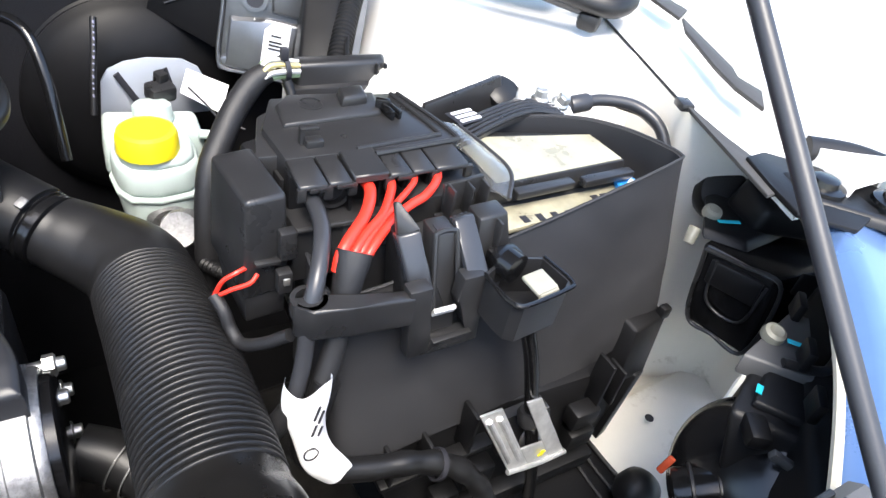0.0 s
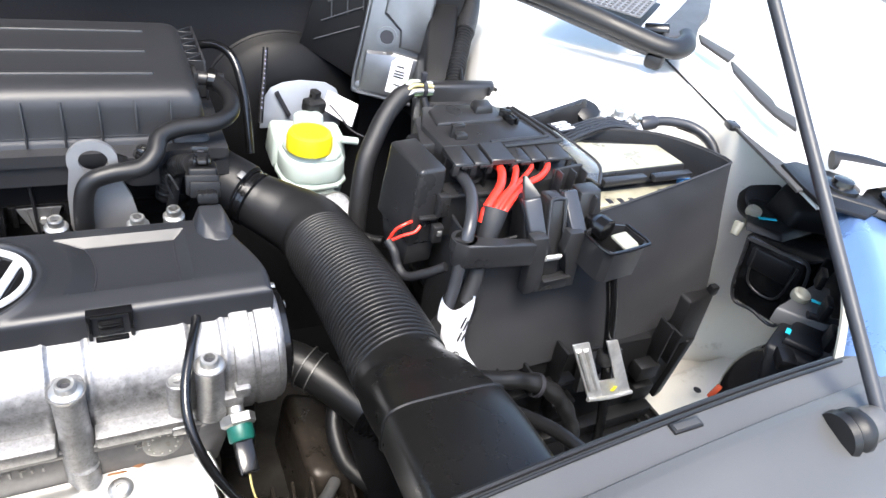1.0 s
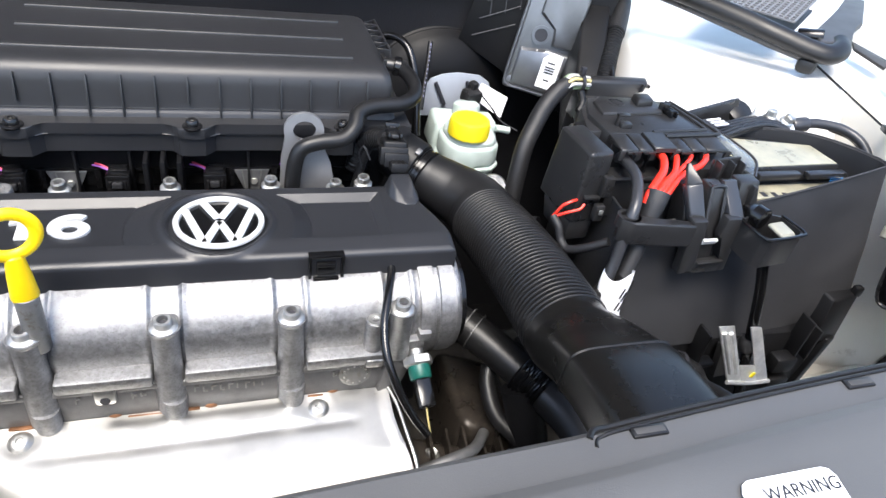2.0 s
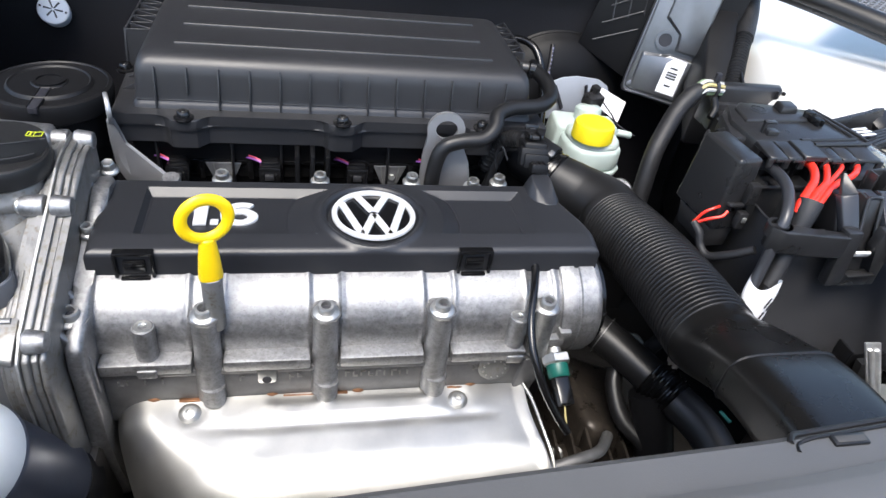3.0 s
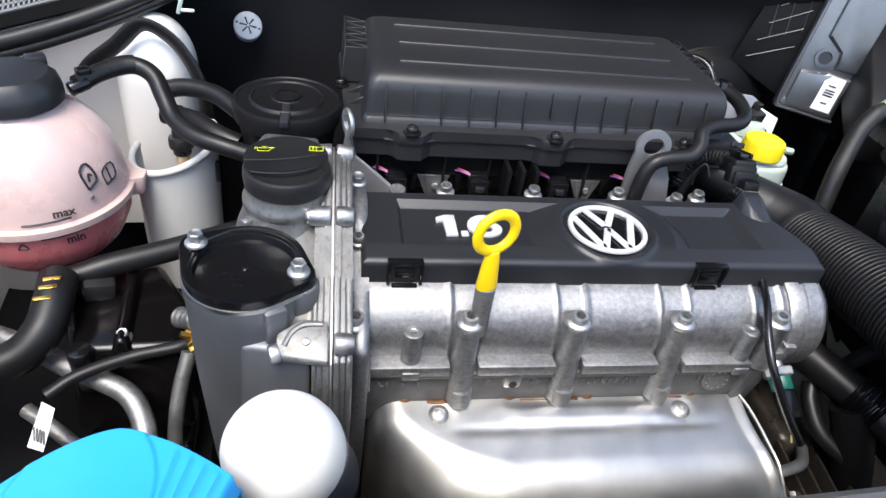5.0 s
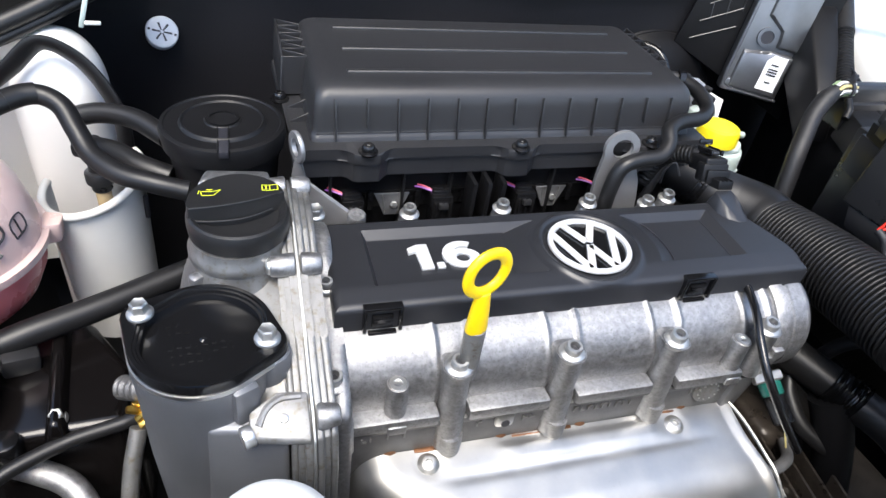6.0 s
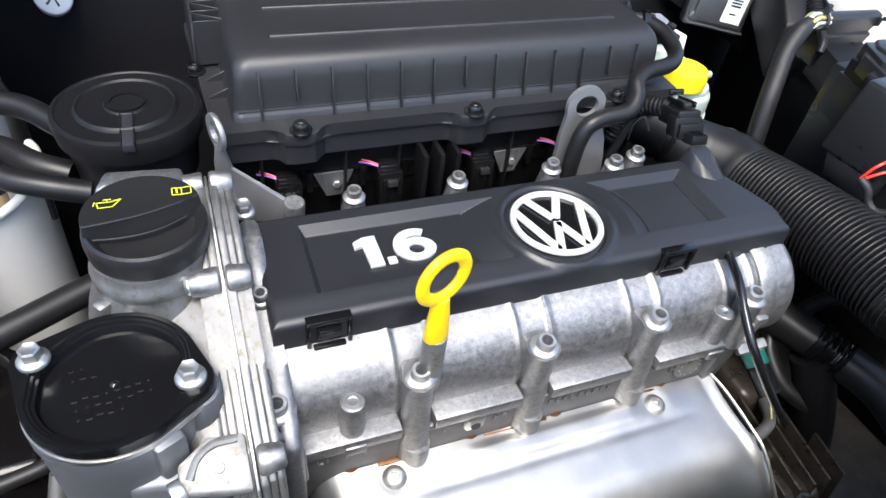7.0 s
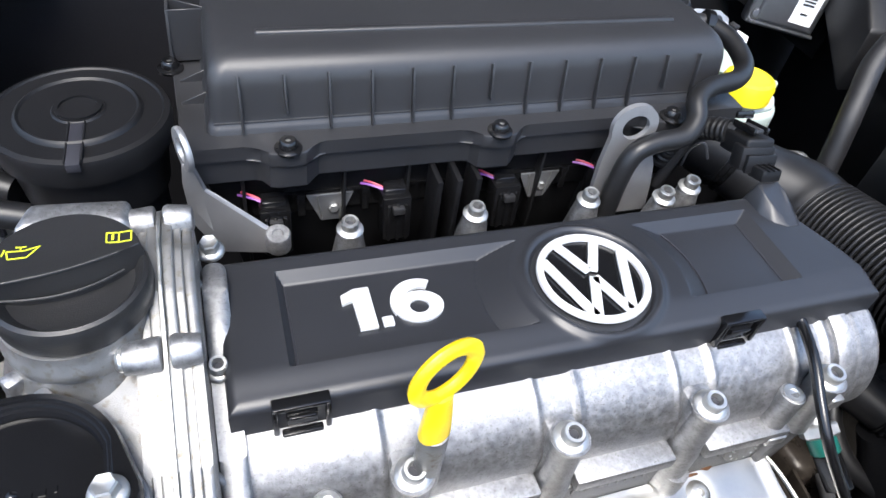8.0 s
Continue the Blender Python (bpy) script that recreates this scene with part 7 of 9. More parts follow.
part("eye_hole", turned(bm_(), [(0.0085, 0.0), (0.0085, 0.002), (0, 0.002)], up(0, 0, 0.0), UN, 24), INK, eu)
part("rivet", turned(bm_(), [(0.0060, 0.0), (0.0050, 0.003), (0, 0.004)], up(-0.021, -0.066, 0.0), UN, 16), ECU, eu)
b = prism(bm_(), [up(0.013, -0.064, 0.0052), up(0.038, -0.064, 0.0052), up(0.038, -0.018, 0.0052), up(0.020, -0.018, 0.0052), up(0.013, -0.026, 0.0052)], UN * 0.0004)
lb = part("label", b, PAPER, eu, "white printed label")
for v, w in ((-0.030, 0.010), (-0.036, 0.013), (-0.0395, 0.013), (-0.043, 0.013), (-0.053, 0.008)):
    b = bm_()
    patch(b, up(0.025, v, 0.0060), UU, UV, w, 0.0018)
    part("print_bar", b, INK, lb)
# ribbed black carrier behind the unit
gr = thing("control_unit_bracket", (0.36, 0.39, 0.78), "black plastic bracket with a lattice of ribs", "bracket")
b = hull(bm_(), [up(-0.105, -0.040, -0.030), up(0.075, -0.10, -0.030), up(0.085, 0.115, -0.030), up(-0.085, 0.115, -0.030)], [up(-0.105, -0.040, -0.024), up(0.075, -0.10, -0.024), up(0.085, 0.115, -0.024), up(-0.085, 0.115, -0.024)], 0.001)
part("panel", b, BLACKPANEL, gr)
for k in range(5):
    part("rib", tube(bm_(), [up(-0.088 + 0.004 * k, -0.030 + 0.024 * k, -0.0225), up(-0.036, 0.000 + 0.024 * k, -0.0225)], 0.0009, 6, 2), GREYCABLE, gr)
for k in range(3):
    part("rib", tube(bm_(), [up(-0.082 + 0.018 * k, 0.055 + 0.012 * k, -0.0225), up(-0.072 + 0.018 * k, 0.0 + 0.01 * k, -0.0225)], 0.0008, 6, 2), GREYCABLE, gr)

# harness in a ribbed conduit behind the fuse box
cd = thing("conduit", (0.47, 0.27, 0.84), "black ribbed wiring conduit rising beside the tower", "conduit")
part("ribbed_pipe", tube(bm_(), [(0.452, 0.232, 0.868), (0.470, 0.265, 0.884), (0.488, 0.296, 0.899), (0.502, 0.318, 0.909)], 0.0105, 20, 40, swell=lambda s, d: 1.0 + 0.07 * (1 if (d / 0.0052) % 1 < 0.5 else -1)), DULL, cd, smooth=30)
part("taped_pipe", tube(bm_(), [(0.498, 0.312, 0.906), (0.512, 0.335, 0.916), (0.525, 0.36, 0.930), (0.535, 0.39, 0.955)], 0.0125, 18, 6), TAPE, cd)
part("cover", hull(bm_(), [(0.405, 0.225, 0.80), (0.452, 0.218, 0.80), (0.50, 0.34, 0.86), (0.455, 0.36, 0.86)], [(0.415, 0.235, 0.862), (0.446, 0.225, 0.862), (0.500, 0.345, 0.935), (0.470, 0.365, 0.935)], 0.004), DULL, cd, "black plastic duct cover")
# vacuum pipe to the booster, and the printed line
vp = thing("vacuum_pipe", (0.22, 0.24, 0.78), "thin black bent vacuum pipe behind the air filter", "pipe")
part("pipe", tube(bm_(), [(0.178, 0.305, 0.888), (0.198, 0.296, 0.893), (0.212, 0.280, 0.888), (0.2185, 0.262, 0.868), (0.221, 0.245, 0.838), (0.222, 0.230, 0.80)], 0.0045, 12, 8), GLOSS, vp)
pl = thing("printed_line", (0.24, 0.28, 0.76), "thin black line with small white print", "line")
part("line", tube(bm_(), [(0.2660, 0.3640, 0.8640), (0.2615, 0.3480, 0.8420), (0.2560, 0.3330, 0.8180), (0.2510, 0.3180, 0.7900)], 0.0032, 10, 6), DULL, pl)
for k in range(13):
    t = 0.05 + 0.065 * k
    p = bend([(0.2660, 0.3640, 0.8640), (0.2615, 0.3480, 0.8420), (0.2560, 0.3330, 0.8180), (0.2510, 0.3180, 0.7900)], 20)[int(t * 60)]
    part("print_bar", box(bm_(), p + Vector((0.0, -0.0030, 0.0012)), (0.0016, 0.0006, 0.0016 if k % 3 else 0.0028), 0, (-28, 0, 0)), mat("violet_grey_print", (0.16, 0.16, 0.24), 0.5) if k == 0 else bpy.data.materials["violet_grey_print"], pl)

# plug on the cover's cable guide
pg = thing("sensor_plug", (0.154, 0.070, 0.84), "black sensor plug with a latch behind the engine cover", "plug")
b = box(bm_(), (0.1545, 0.0800, 0.8685), (0.0215, 0.0300, 0.0150), 0.0022, (-18, 0, -6), 3)
box(b, (0.1525, 0.0690, 0.8660), (0.0255, 0.0130, 0.0170), 0.0020, (-18, 0, -6), 2)
body = part("body", b, DULL, pg)
b = box(bm_(), (0.1490, 0.0830, 0.8800), (0.0022, 0.0240, 0.0050), 0.0006, (-18, 0, -6))
box(b, (0.1600, 0.0830, 0.8795), (0.0022, 0.0240, 0.0050), 0.0006, (-18, 0, -6))
box(b, (0.1550, 0.0935, 0.8830), (0.0130, 0.0030, 0.0050), 0.0006, (-18, 0, -6))
part("latch_frame", b, GLOSS, body)
part("latch", box(bm_(), (0.1545, 0.0820, 0.8795), (0.0070, 0.0180, 0.0035), 0.0010, (-18, 0, -6)), PLASTIC, body)
part("latch_slot", box(bm_(), (0.1545, 0.0890, 0.8838), (0.0050, 0.0030, 0.0010), 0.0002, (-18, 0, -6)), INK, body)
part("collar", box(bm_(), (0.1535, 0.0605, 0.8655), (0.0225, 0.0035, 0.0130), 0.0010, (-18, 0, -6)), DULL, pg)
part("stub", box(bm_(), (0.1540, 0.0540, 0.8630), (0.0150, 0.0150, 0.0085), 0.0012, (-18, 0, -4)), DULL, pg)
for k in (-1, 0, 1):
    part("stub_rib", box(bm_(), (0.1540 + 0.0042 * k, 0.0530, 0.8680), (0.0012, 0.0130, 0.0016), 0.0004, (-18, 0, -4)), DULL, pg)
part("wrapped_tail", tube(bm_(), [(0.149, 0.094, 0.869), (0.143, 0.108, 0.862), (0.134, 0.120, 0.848), (0.128, 0.126, 0.82)], 0.0085, 14, 20, swell=lambda s, d: 1.0 + 0.05 * math.sin(d * 1500)), RUBBER, pg, "ribbed black rubber tail")
part("cable", tube(bm_(), [(0.152, 0.090, 0.872), (0.146, 0.105, 0.866), (0.138, 0.115, 0.845), (0.13, 0.12, 0.80)], 0.0045, 12, 6), TAPE, pg)
part("bare_wire", tube(bm_(), [(0.136, 0.088, 0.850), (0.130, 0.092, 0.862), (0.128, 0.10, 0.85), (0.133, 0.106, 0.83)], 0.0009, 6, 6), GREYCABLE, pg)

# ---- coil row behind the cover ----
ck = thing("ignition_rail", (-0.03, 0.12, 0.76), "glossy black ignition rail behind the engine cover", "ignition rail")
part("beam", box(bm_(), (-0.02, 0.148, 0.806), (0.34, 0.022, 0.022), 0.003), GLOSS, ck)
# webs and valley below take the same black that stands for shade
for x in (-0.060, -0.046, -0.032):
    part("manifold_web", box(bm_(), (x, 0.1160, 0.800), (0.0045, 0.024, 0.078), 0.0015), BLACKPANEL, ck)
for x in (-0.149, -0.104, 0.012, 0.052):
    part("beam_clip", box(bm_(), (x, 0.1350, 0.8060), (0.006, 0.006, 0.020), 0.0012), GLOSS, ck)
part("steel_strip", box(bm_(), (-0.114, 0.1385, 0.8185), (0.078, 0.002, 0.0075), 0.0004, (25, 0, 0)), ALLOY, ck, "bright steel strip with pressed rings")
part("beam_lip", box(bm_(), (-0.02, 0.1375, 0.8135), (0.33, 0.005, 0.004), 0.001), GLOSS, ck)
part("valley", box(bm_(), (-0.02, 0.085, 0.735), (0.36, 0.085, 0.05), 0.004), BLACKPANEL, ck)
for x in (-0.1680, -0.0855, -0.0030, 0.0795):
    co = thing("ignition_coil_plug", (x, 0.118, 0.775), "small black coil plug with pink and violet wires", "plug", "coil plugs")
    part("body", box(bm_(), (x, 0.1210, 0.8010), (0.0205, 0.018, 0.036), 0.002, (-6, 0, 0)), GLOSS, co)
    part("cable_boot", box(bm_(), (x, 0.1265, 0.8195), (0.0165, 0.011, 0.006), 0.002, (8, 0, 0)), GLOSS, co)
    for k in (-1, 0, 1):
        part("grip_rib", box(bm_(), (x + 0.0062 * k, 0.1112, 0.8000), (0.0024, 0.0032, 0.0300), 0.0007, (-6, 0, 0)), GLOSS, co)
    part("latch", box(bm_(), (x, 0.1105, 0.8120), (0.0085, 0.0050, 0.0055), 0.001, (-6, 0, 0)), PLASTIC, co)
    for k, m in enumerate((VIOLET, PINK)):
        o = 0.0022 * k
        part("wire", tube(bm_(), [(x - 0.0220 + o, 0.1350, 0.8190 + o), (x - 0.0160 + o, 0.1310, 0.8200 + 0.6 * o), (x - 0.0080 + o, 0.1260, 0.8190), (x - 0.0020 + o, 0.1215, 0.8165), (x + o, 0.1195, 0.8130)], 0.00085, 6, 5), m, co)
for x in (-0.1290, 0.0310):
    tab = part("steel_tab", prism(bm_(), [(x - 0.0165, 0.1330, 0.8135), (x + 0.0165, 0.1330, 0.8135), (x + 0.0068, 0.1310, 0.7910), (x - 0.0068, 0.1310, 0.7910)], (0, 0.0018, 0), 0.0004, 1), DARKALLOY, ck, "grey steel tab with a small bolt")
    part("tab_bolt", turned(bm_(), [(0.0036, 0), (0.0036, 0.002), (0.0028, 0.0028), (0, 0.0028)], (x + 0.002, 0.1318, 0.8020), (0, -0.97, 0.2), 6), ZINC, tab, smooth=20)
    for k in (-1, 1):
        part("tab_crease", tube(bm_(), [(x + 0.009 * k, 0.1326, 0.8125), (x + 0.0062 * k, 0.1312, 0.7930)], 0.0007, 6, 2), ALLOY, tab)
for x, y, z in ((-0.1250, 0.0845, 0.8250), (-0.0395, 0.0860, 0.8240), (0.0455, 0.0855, 0.8250), (0.1030, 0.0780, 0.8255), (0.1310, 0.0870, 0.8245)):
    hbt = thing("head_bolt", (x, y, z - 0.03), "zinc-plated flanged bolt behind the engine cover", "bolt", "head bolts")
    part("post", rod(bm_(), (x, y, z - 0.045), (x, y, z), 0.0150, 0.0080, 22, 0.001), CAST, hbt)
    bolt("flange", (x, y, z), (0, -0.1, 1), hbt, 0.0056, "socket", 0.0087)

# ---- block, gearbox side and pipes low on the right ----
eb = thing("engine_block", (0.0, 0.0, 0.343), "cast engine block below the cylinder head, darkened for shade", "engine block")
part("crankcase", box(bm_(), (-0.03, 0.02, 0.525), (0.34, 0.20, 0.364), 0.01), BROWNGLASS, eb)
part("timing_case", box(bm_(), (-0.27, -0.03, 0.46), (0.10, 0.17, 0.234), 0.01), DARKALLOY, eb)
gb = thing("gearbox_housing", (0.24, -0.05, 0.343), "grimy cast gearbox housing low beside the engine, darkened for shade", "gearbox")
b = bm_()


GRIME = mat("oily_brown_casting", (0.036, 0.030, 0.025), 0.34, 0.35, var=0.5, vscale=55, grain=900, bump=0.35, rvar=0.4, dirt=(0.075, 0.062, 0.048), dirt_at=0.55)
# casting made wide and dark to fill the shaded gap beside the engine
b = box(b, (0.275, -0.030, 0.455), (0.255, 0.32, 0.22), 0.012, (0, 0, 4), 3)
part("casting", b, BROWNGLASS, gb, smooth=60)
part("shell", hull(bm_(), [(0.150, -0.180, 0.50), (0.262, -0.190, 0.50), (0.285, -0.070, 0.50), (0.155, -0.050, 0.50)], [(0.158, -0.165, 0.640), (0.236, -0.172, 0.634), (0.262, -0.085, 0.612), (0.160, -0.062, 0.636)], 0.012, 4), GRIME, gb, "oily brown cast shell")
part("shell", hull(bm_(), [(0.205, -0.085, 0.50), (0.300, -0.095, 0.50), (0.315, 0.040, 0.50), (0.205, 0.050, 0.50)], [(0.212, -0.078, 0.655), (0.272, -0.088, 0.640), (0.285, 0.020, 0.628), (0.212, 0.030, 0.650)], 0.012, 4), GRIME, gb)
for k in range(6):
    x = 0.170 + 0.017 * k
    part("web", hull(bm_(), [(x, -0.172, 0.600), (x + 0.003, -0.172, 0.600), (x + 0.012, -0.070, 0.600), (x + 0.009, -0.070, 0.600)], [(x, -0.166, 0.644), (x + 0.003, -0.166, 0.644), (x + 0.012, -0.072, 0.646), (x + 0.009, -0.072, 0.646)], 0.0008), GRIME, gb)
part("pipe", tube(bm_(), [(0.160, -0.120, 0.655), (0.185, -0.118, 0.662), (0.212, -0.108, 0.658), (0.232, -0.085, 0.648)], 0.0055, 12, 6), DARKALLOY, gb)
for x, y, z in ((0.258, -0.060, 0.600), (0.205, -0.125, 0.625), (0.18, -0.09, 0.63)):
    part("boss", rod(bm_(), (x, y, z - 0.06), (x, y, z), 0.012, 0.010, 18, 0.002), BROWNGLASS, gb)
    bolt("bolt", (x, y, z), (0, -0.2, 1), gb, 0.0058, "hex", 0.0085)
part("cover_ring", turned(bm_(), [(0.022, 0.0), (0.026, 0.002), (0.026, 0.008), (0.022, 0.012), (0.012, 0.013), (0, 0.013)], (0.168, -0.150, 0.628), (0.3, -0.5, 0.8), 28), BROWNGLASS, gb)
wh = thing("coolant_hose", (0.25, -0.06, 0.66), "black coolant hose with a ribbed joint and wire clamp", "hose")
part("hose", tube(bm_(), [(0.196, -0.006, 0.735), (0.215, -0.016, 0.730), (0.236, -0.036, 0.723), (0.256, -0.062, 0.716), (0.275, -0.092, 0.710), (0.292, -0.130, 0.705), (0.30, -0.17, 0.69)], 0.0175, 20, 8), RUBBER, wh)
part("ribbed_joint", tube(bm_(), [(0.262, -0.070, 0.7145), (0.270, -0.083, 0.7120), (0.277, -0.095, 0.7095)], 0.0195, 20, 16, swell=lambda s, d: 1.0 + 0.07 * math.sin(d * 1300)), GLOSS, wh)
for p, r in (((0.219, -0.019, 0.7290), 0.0190), ((0.226, -0.026, 0.7265), 0.0190)):
    part("wire_clamp", turned(bm_(), [(r, 0), (r + 0.0010, 0), (r + 0.0010, 0.0010), (r, 0.0010)], p, (0.7, -0.72, -0.2), 28, hoop=True), DARKALLOY, wh, "grey wire hose clamp")
part("branch", tube(bm_(), [(0.240, -0.046, 0.700), (0.236, -0.06, 0.688), (0.240, -0.085, 0.672), (0.26, -0.11, 0.66)], 0.0080, 14, 8), RUBBER, wh)
part("lower_branch", tube(bm_(), [(0.258, -0.080, 0.705), (0.263, -0.092, 0.685), (0.269, -0.106, 0.655), (0.276, -0.122, 0.61), (0.285, -0.142, 0.54), (0.290, -0.155, 0.46)], 0.0185, 20, 8), BLACKPANEL, wh, "wide dull black lower hose")
part("print_mark", box(bm_(), (0.306, -0.125, 0.7212), (0.012, 0.004, 0.0006), 0, (0, 15, -60)), GREEN, wh)
for y, z in ((0.02, 0.79), (0.02, 0.765), (-0.015, 0.80), (0.01, 0.735)):
    st = thing("engine_stud", (0.19, y, z - 0.01), "bright steel stud on the engine's end face", "stud", "end studs")
    part("stud", rod(bm_(), (0.150, y, z), (0.200, y, z), 0.0045, seg=12, bevel=0.001), BRIGHT, st)
    part("nut", turned(bm_(), [(0.0075, 0), (0.0075, 0.006), (0.006, 0.007)], (0.188, y, z), (1, 0, 0), 6), ZINC, st, smooth=20)
part("end_wall", box(bm_(), (0.160, 0.02, 0.73), (0.030, 0.11, 0.17), 0.006), DULL, eb)

# sensor cable and pressure switch at the head's end
sc = thing("sensor_cable", (0.13, -0.08, 0.70), "thin black sensor cable down the head's front", "cable")
part("cable", tube(bm_(), [(0.1300, -0.0400, 0.8280), (0.1300, -0.0470, 0.8262), (0.1235, -0.0680, 0.8225), (0.1170, -0.0900, 0.8120), (0.1160, -0.1090, 0.7985), (0.1225, -0.1270, 0.7800), (0.1340, -0.1390, 0.7600), (0.1460, -0.1450, 0.7430)], 0.0034, 12, 8), GLOSS, sc)
sw = thing("pressure_switch", (0.152, -0.095, 0.73), "steel pressure switch with a green seal and black plug", "switch")
way = Vector((0.03, -0.55, -0.30)).normalized()
p = Vector((0.1495, -0.073, 0.770))
part("stem", rod(bm_(), p, p + way * 0.016, 0.006, seg=18, bevel=0.001), ZINC, sw)
part("hex", turned(bm_(), [(0.0115, 0), (0.0125, 0.001), (0.0125, 0.007), (0.0105, 0.0085)], p + way * 0.012, way, 6), ZINC, sw, smooth=20)
part("seal", turned(bm_(), [(0.0092, 0), (0.0092, 0.010), (0.0080, 0.0115)], p + way * 0.020, way, 20), GREEN, sw, "dark green seal")
b = bm_()
q = p + way * 0.031
box(b, q + way * 0.012, (0.013, 0.024, 0.013), 0.002, (28, 0, 4))
part("plug", b, GLOSS, sw)
part("wire", tube(bm_(), [q + way * 0.022, q + way * 0.030 + Vector((0, 0, -0.004)), q + way * 0.036 + Vector((0.002, 0, -0.012))], 0.0008, 6, 5), YELLOWWIRE, sw)
b = box(bm_(), (0.147, -0.074, 0.776), (0.018, 0.016, 0.010), 0.002)
box(b, (0.1555, -0.077, 0.7830), (0.011, 0.010, 0.010), 0.002)
part("lug", b, CAST, sw)

# ---- headlamp back, beside the battery ----
hl = thing("headlamp_unit", (0.62, -0.15, 0.72), "black plastic headlamp housing seen from behind", "headlamp")
b = hull(bm_(), [(0.652, -0.074, 0.772), (0.668, -0.128, 0.772), (0.76, -0.14, 0.772), (0.76, -0.05, 0.772)], [(0.646, -0.062, 0.846), (0.672, -0.118, 0.846), (0.76, -0.13, 0.846), (0.76, -0.04, 0.846)], 0.004, 3)
part("upper_housing", b, GLOSS, hl)
part("housing_frame", tube(bm_(), [(0.6455, -0.067, 0.843), (0.6515, -0.0765, 0.778), (0.6585, -0.100, 0.774), (0.6675, -0.1265, 0.776), (0.6695, -0.1230, 0.842), (0.658, -0.095, 0.845), (0.6455, -0.067, 0.843)], 0.0018, 8, 6), PLASTIC, hl)
part("inner_frame", tube(bm_(), [(0.6500, -0.078, 0.838), (0.6535, -0.084, 0.800), (0.6630, -0.112, 0.798), (0.6665, -0.115, 0.837)], 0.0013, 8, 6), PLASTIC, hl)
part("inner_lid", hull(bm_(), [(0.6485, -0.076, 0.815), (0.6650, -0.114, 0.815), (0.69, -0.10, 0.815), (0.68, -0.07, 0.815)], [(0.6470, -0.074, 0.838), (0.6660, -0.112, 0.838), (0.69, -0.10, 0.838), (0.68, -0.07, 0.838)], 0.002), DULL, hl)
b = hull(bm_(), [(0.648, -0.058, 0.846), (0.672, -0.085, 0.846), (0.76, -0.075, 0.846), (0.75, -0.02, 0.846), (0.69, -0.022, 0.846)], [(0.652, -0.052, 0.853), (0.674, -0.078, 0.853), (0.76, -0.07, 0.853), (0.75, -0.015, 0.853), (0.69, -0.018, 0.853)], 0.002)
part("top_flange", b, DULL, hl)
part("rear_arm", hull(bm_(), [(0.690, -0.070, 0.850), (0.700, -0.030, 0.850), (0.760, -0.020, 0.850), (0.760, -0.110, 0.850)], [(0.694, -0.072, 0.872), (0.706, -0.036, 0.884), (0.750, -0.030, 0.890), (0.750, -0.105, 0.886)], 0.006, 3), DULL, hl)
for k in range(4):
    part("frame_rib", box(bm_(), (0.686 + 0.004 * k, -0.130 - 0.012 * k, 0.848), (0.016, 0.003, 0.020), 0.0008, (0, 0, -30)), DULL, hl)
b = turned(bm_(), [(0.023, 0), (0.025, 0.004), (0.025, 0.016), (0.020, 0.022), (0, 0.024)], (0.722, -0.010, 0.842), (-0.55, -0.55, 0.6), 32)
part("rubber_cap", b, RUBBER, hl, "round black rubber cap")
for p in ((0.6725, -0.041, 0.852), (0.712, -0.046, 0.853), (0.604, -0.160, 0.852)):
    b = turned(bm_(), [(0.0075, 0.0), (0.0080, 0.003), (0.0072, 0.0065), (0.0048, 0.0080), (0.0030, 0.0070), (0, 0.0068)], p, (-0.1, -0.2, 1), 20)
    part("adjuster_screw", b, CREAM, hl, "pale plastic adjuster screw")
part("guide_pin", rod(bm_(), (0.655, -0.045, 0.846), (0.648, -0.049, 0.834), 0.0055, 0.0042, 16, 0.001), CREAM, hl, "white plastic guide pin")
for p, a, w in (((0.678, -0.0555, 0.8545), -20, 0.020), ((0.725, -0.055, 0.8545), -10, 0.014), ((0.612, -0.175, 0.8565), -50, 0.016), ((0.5635, -0.187, 0.8475), 30, 0.008)):
    part("paint_mark", box(bm_(), p, (w, 0.0038, 0.0006), 0, (0, 0, a)), CYAN, hl, "cyan paint mark")
b = hull(bm_(), [(0.568, -0.166, 0.838), (0.608, -0.214, 0.838), (0.68, -0.190, 0.838), (0.640, -0.148, 0.838)], [(0.572, -0.164, 0.852), (0.610, -0.208, 0.852), (0.68, -0.186, 0.852), (0.640, -0.148, 0.852)], 0.002)
part("mounting_plate", b, CARRIER, hl)
part("plate_bead", tube(bm_(), [(0.590, -0.180, 0.8535), (0.612, -0.196, 0.8535), (0.640, -0.188, 0.8535)], 0.0035, 10, 6), PLASTIC, hl)
b = turned(bm_(), [(0.050, 0.0), (0.056, 0.012), (0.056, 0.040), (0.050, 0.058), (0.038, 0.070), (0.02, 0.076), (0, 0.077)], (0.600, -0.225, 0.765), (-0.75, 0.25, 0.45), 40)
part("lower_housing", b, GLOSS, hl)
b = hull(bm_(), [(0.535, -0.205, 0.80), (0.565, -0.26, 0.80), (0.65, -0.23, 0.80), (0.60, -0.165, 0.80)], [(0.538, -0.188, 0.842), (0.572, -0.235, 0.842), (0.65, -0.21, 0.842), (0.60, -0.160, 0.842)], 0.004, 3)
part("lower_cover", b, DULL, hl)
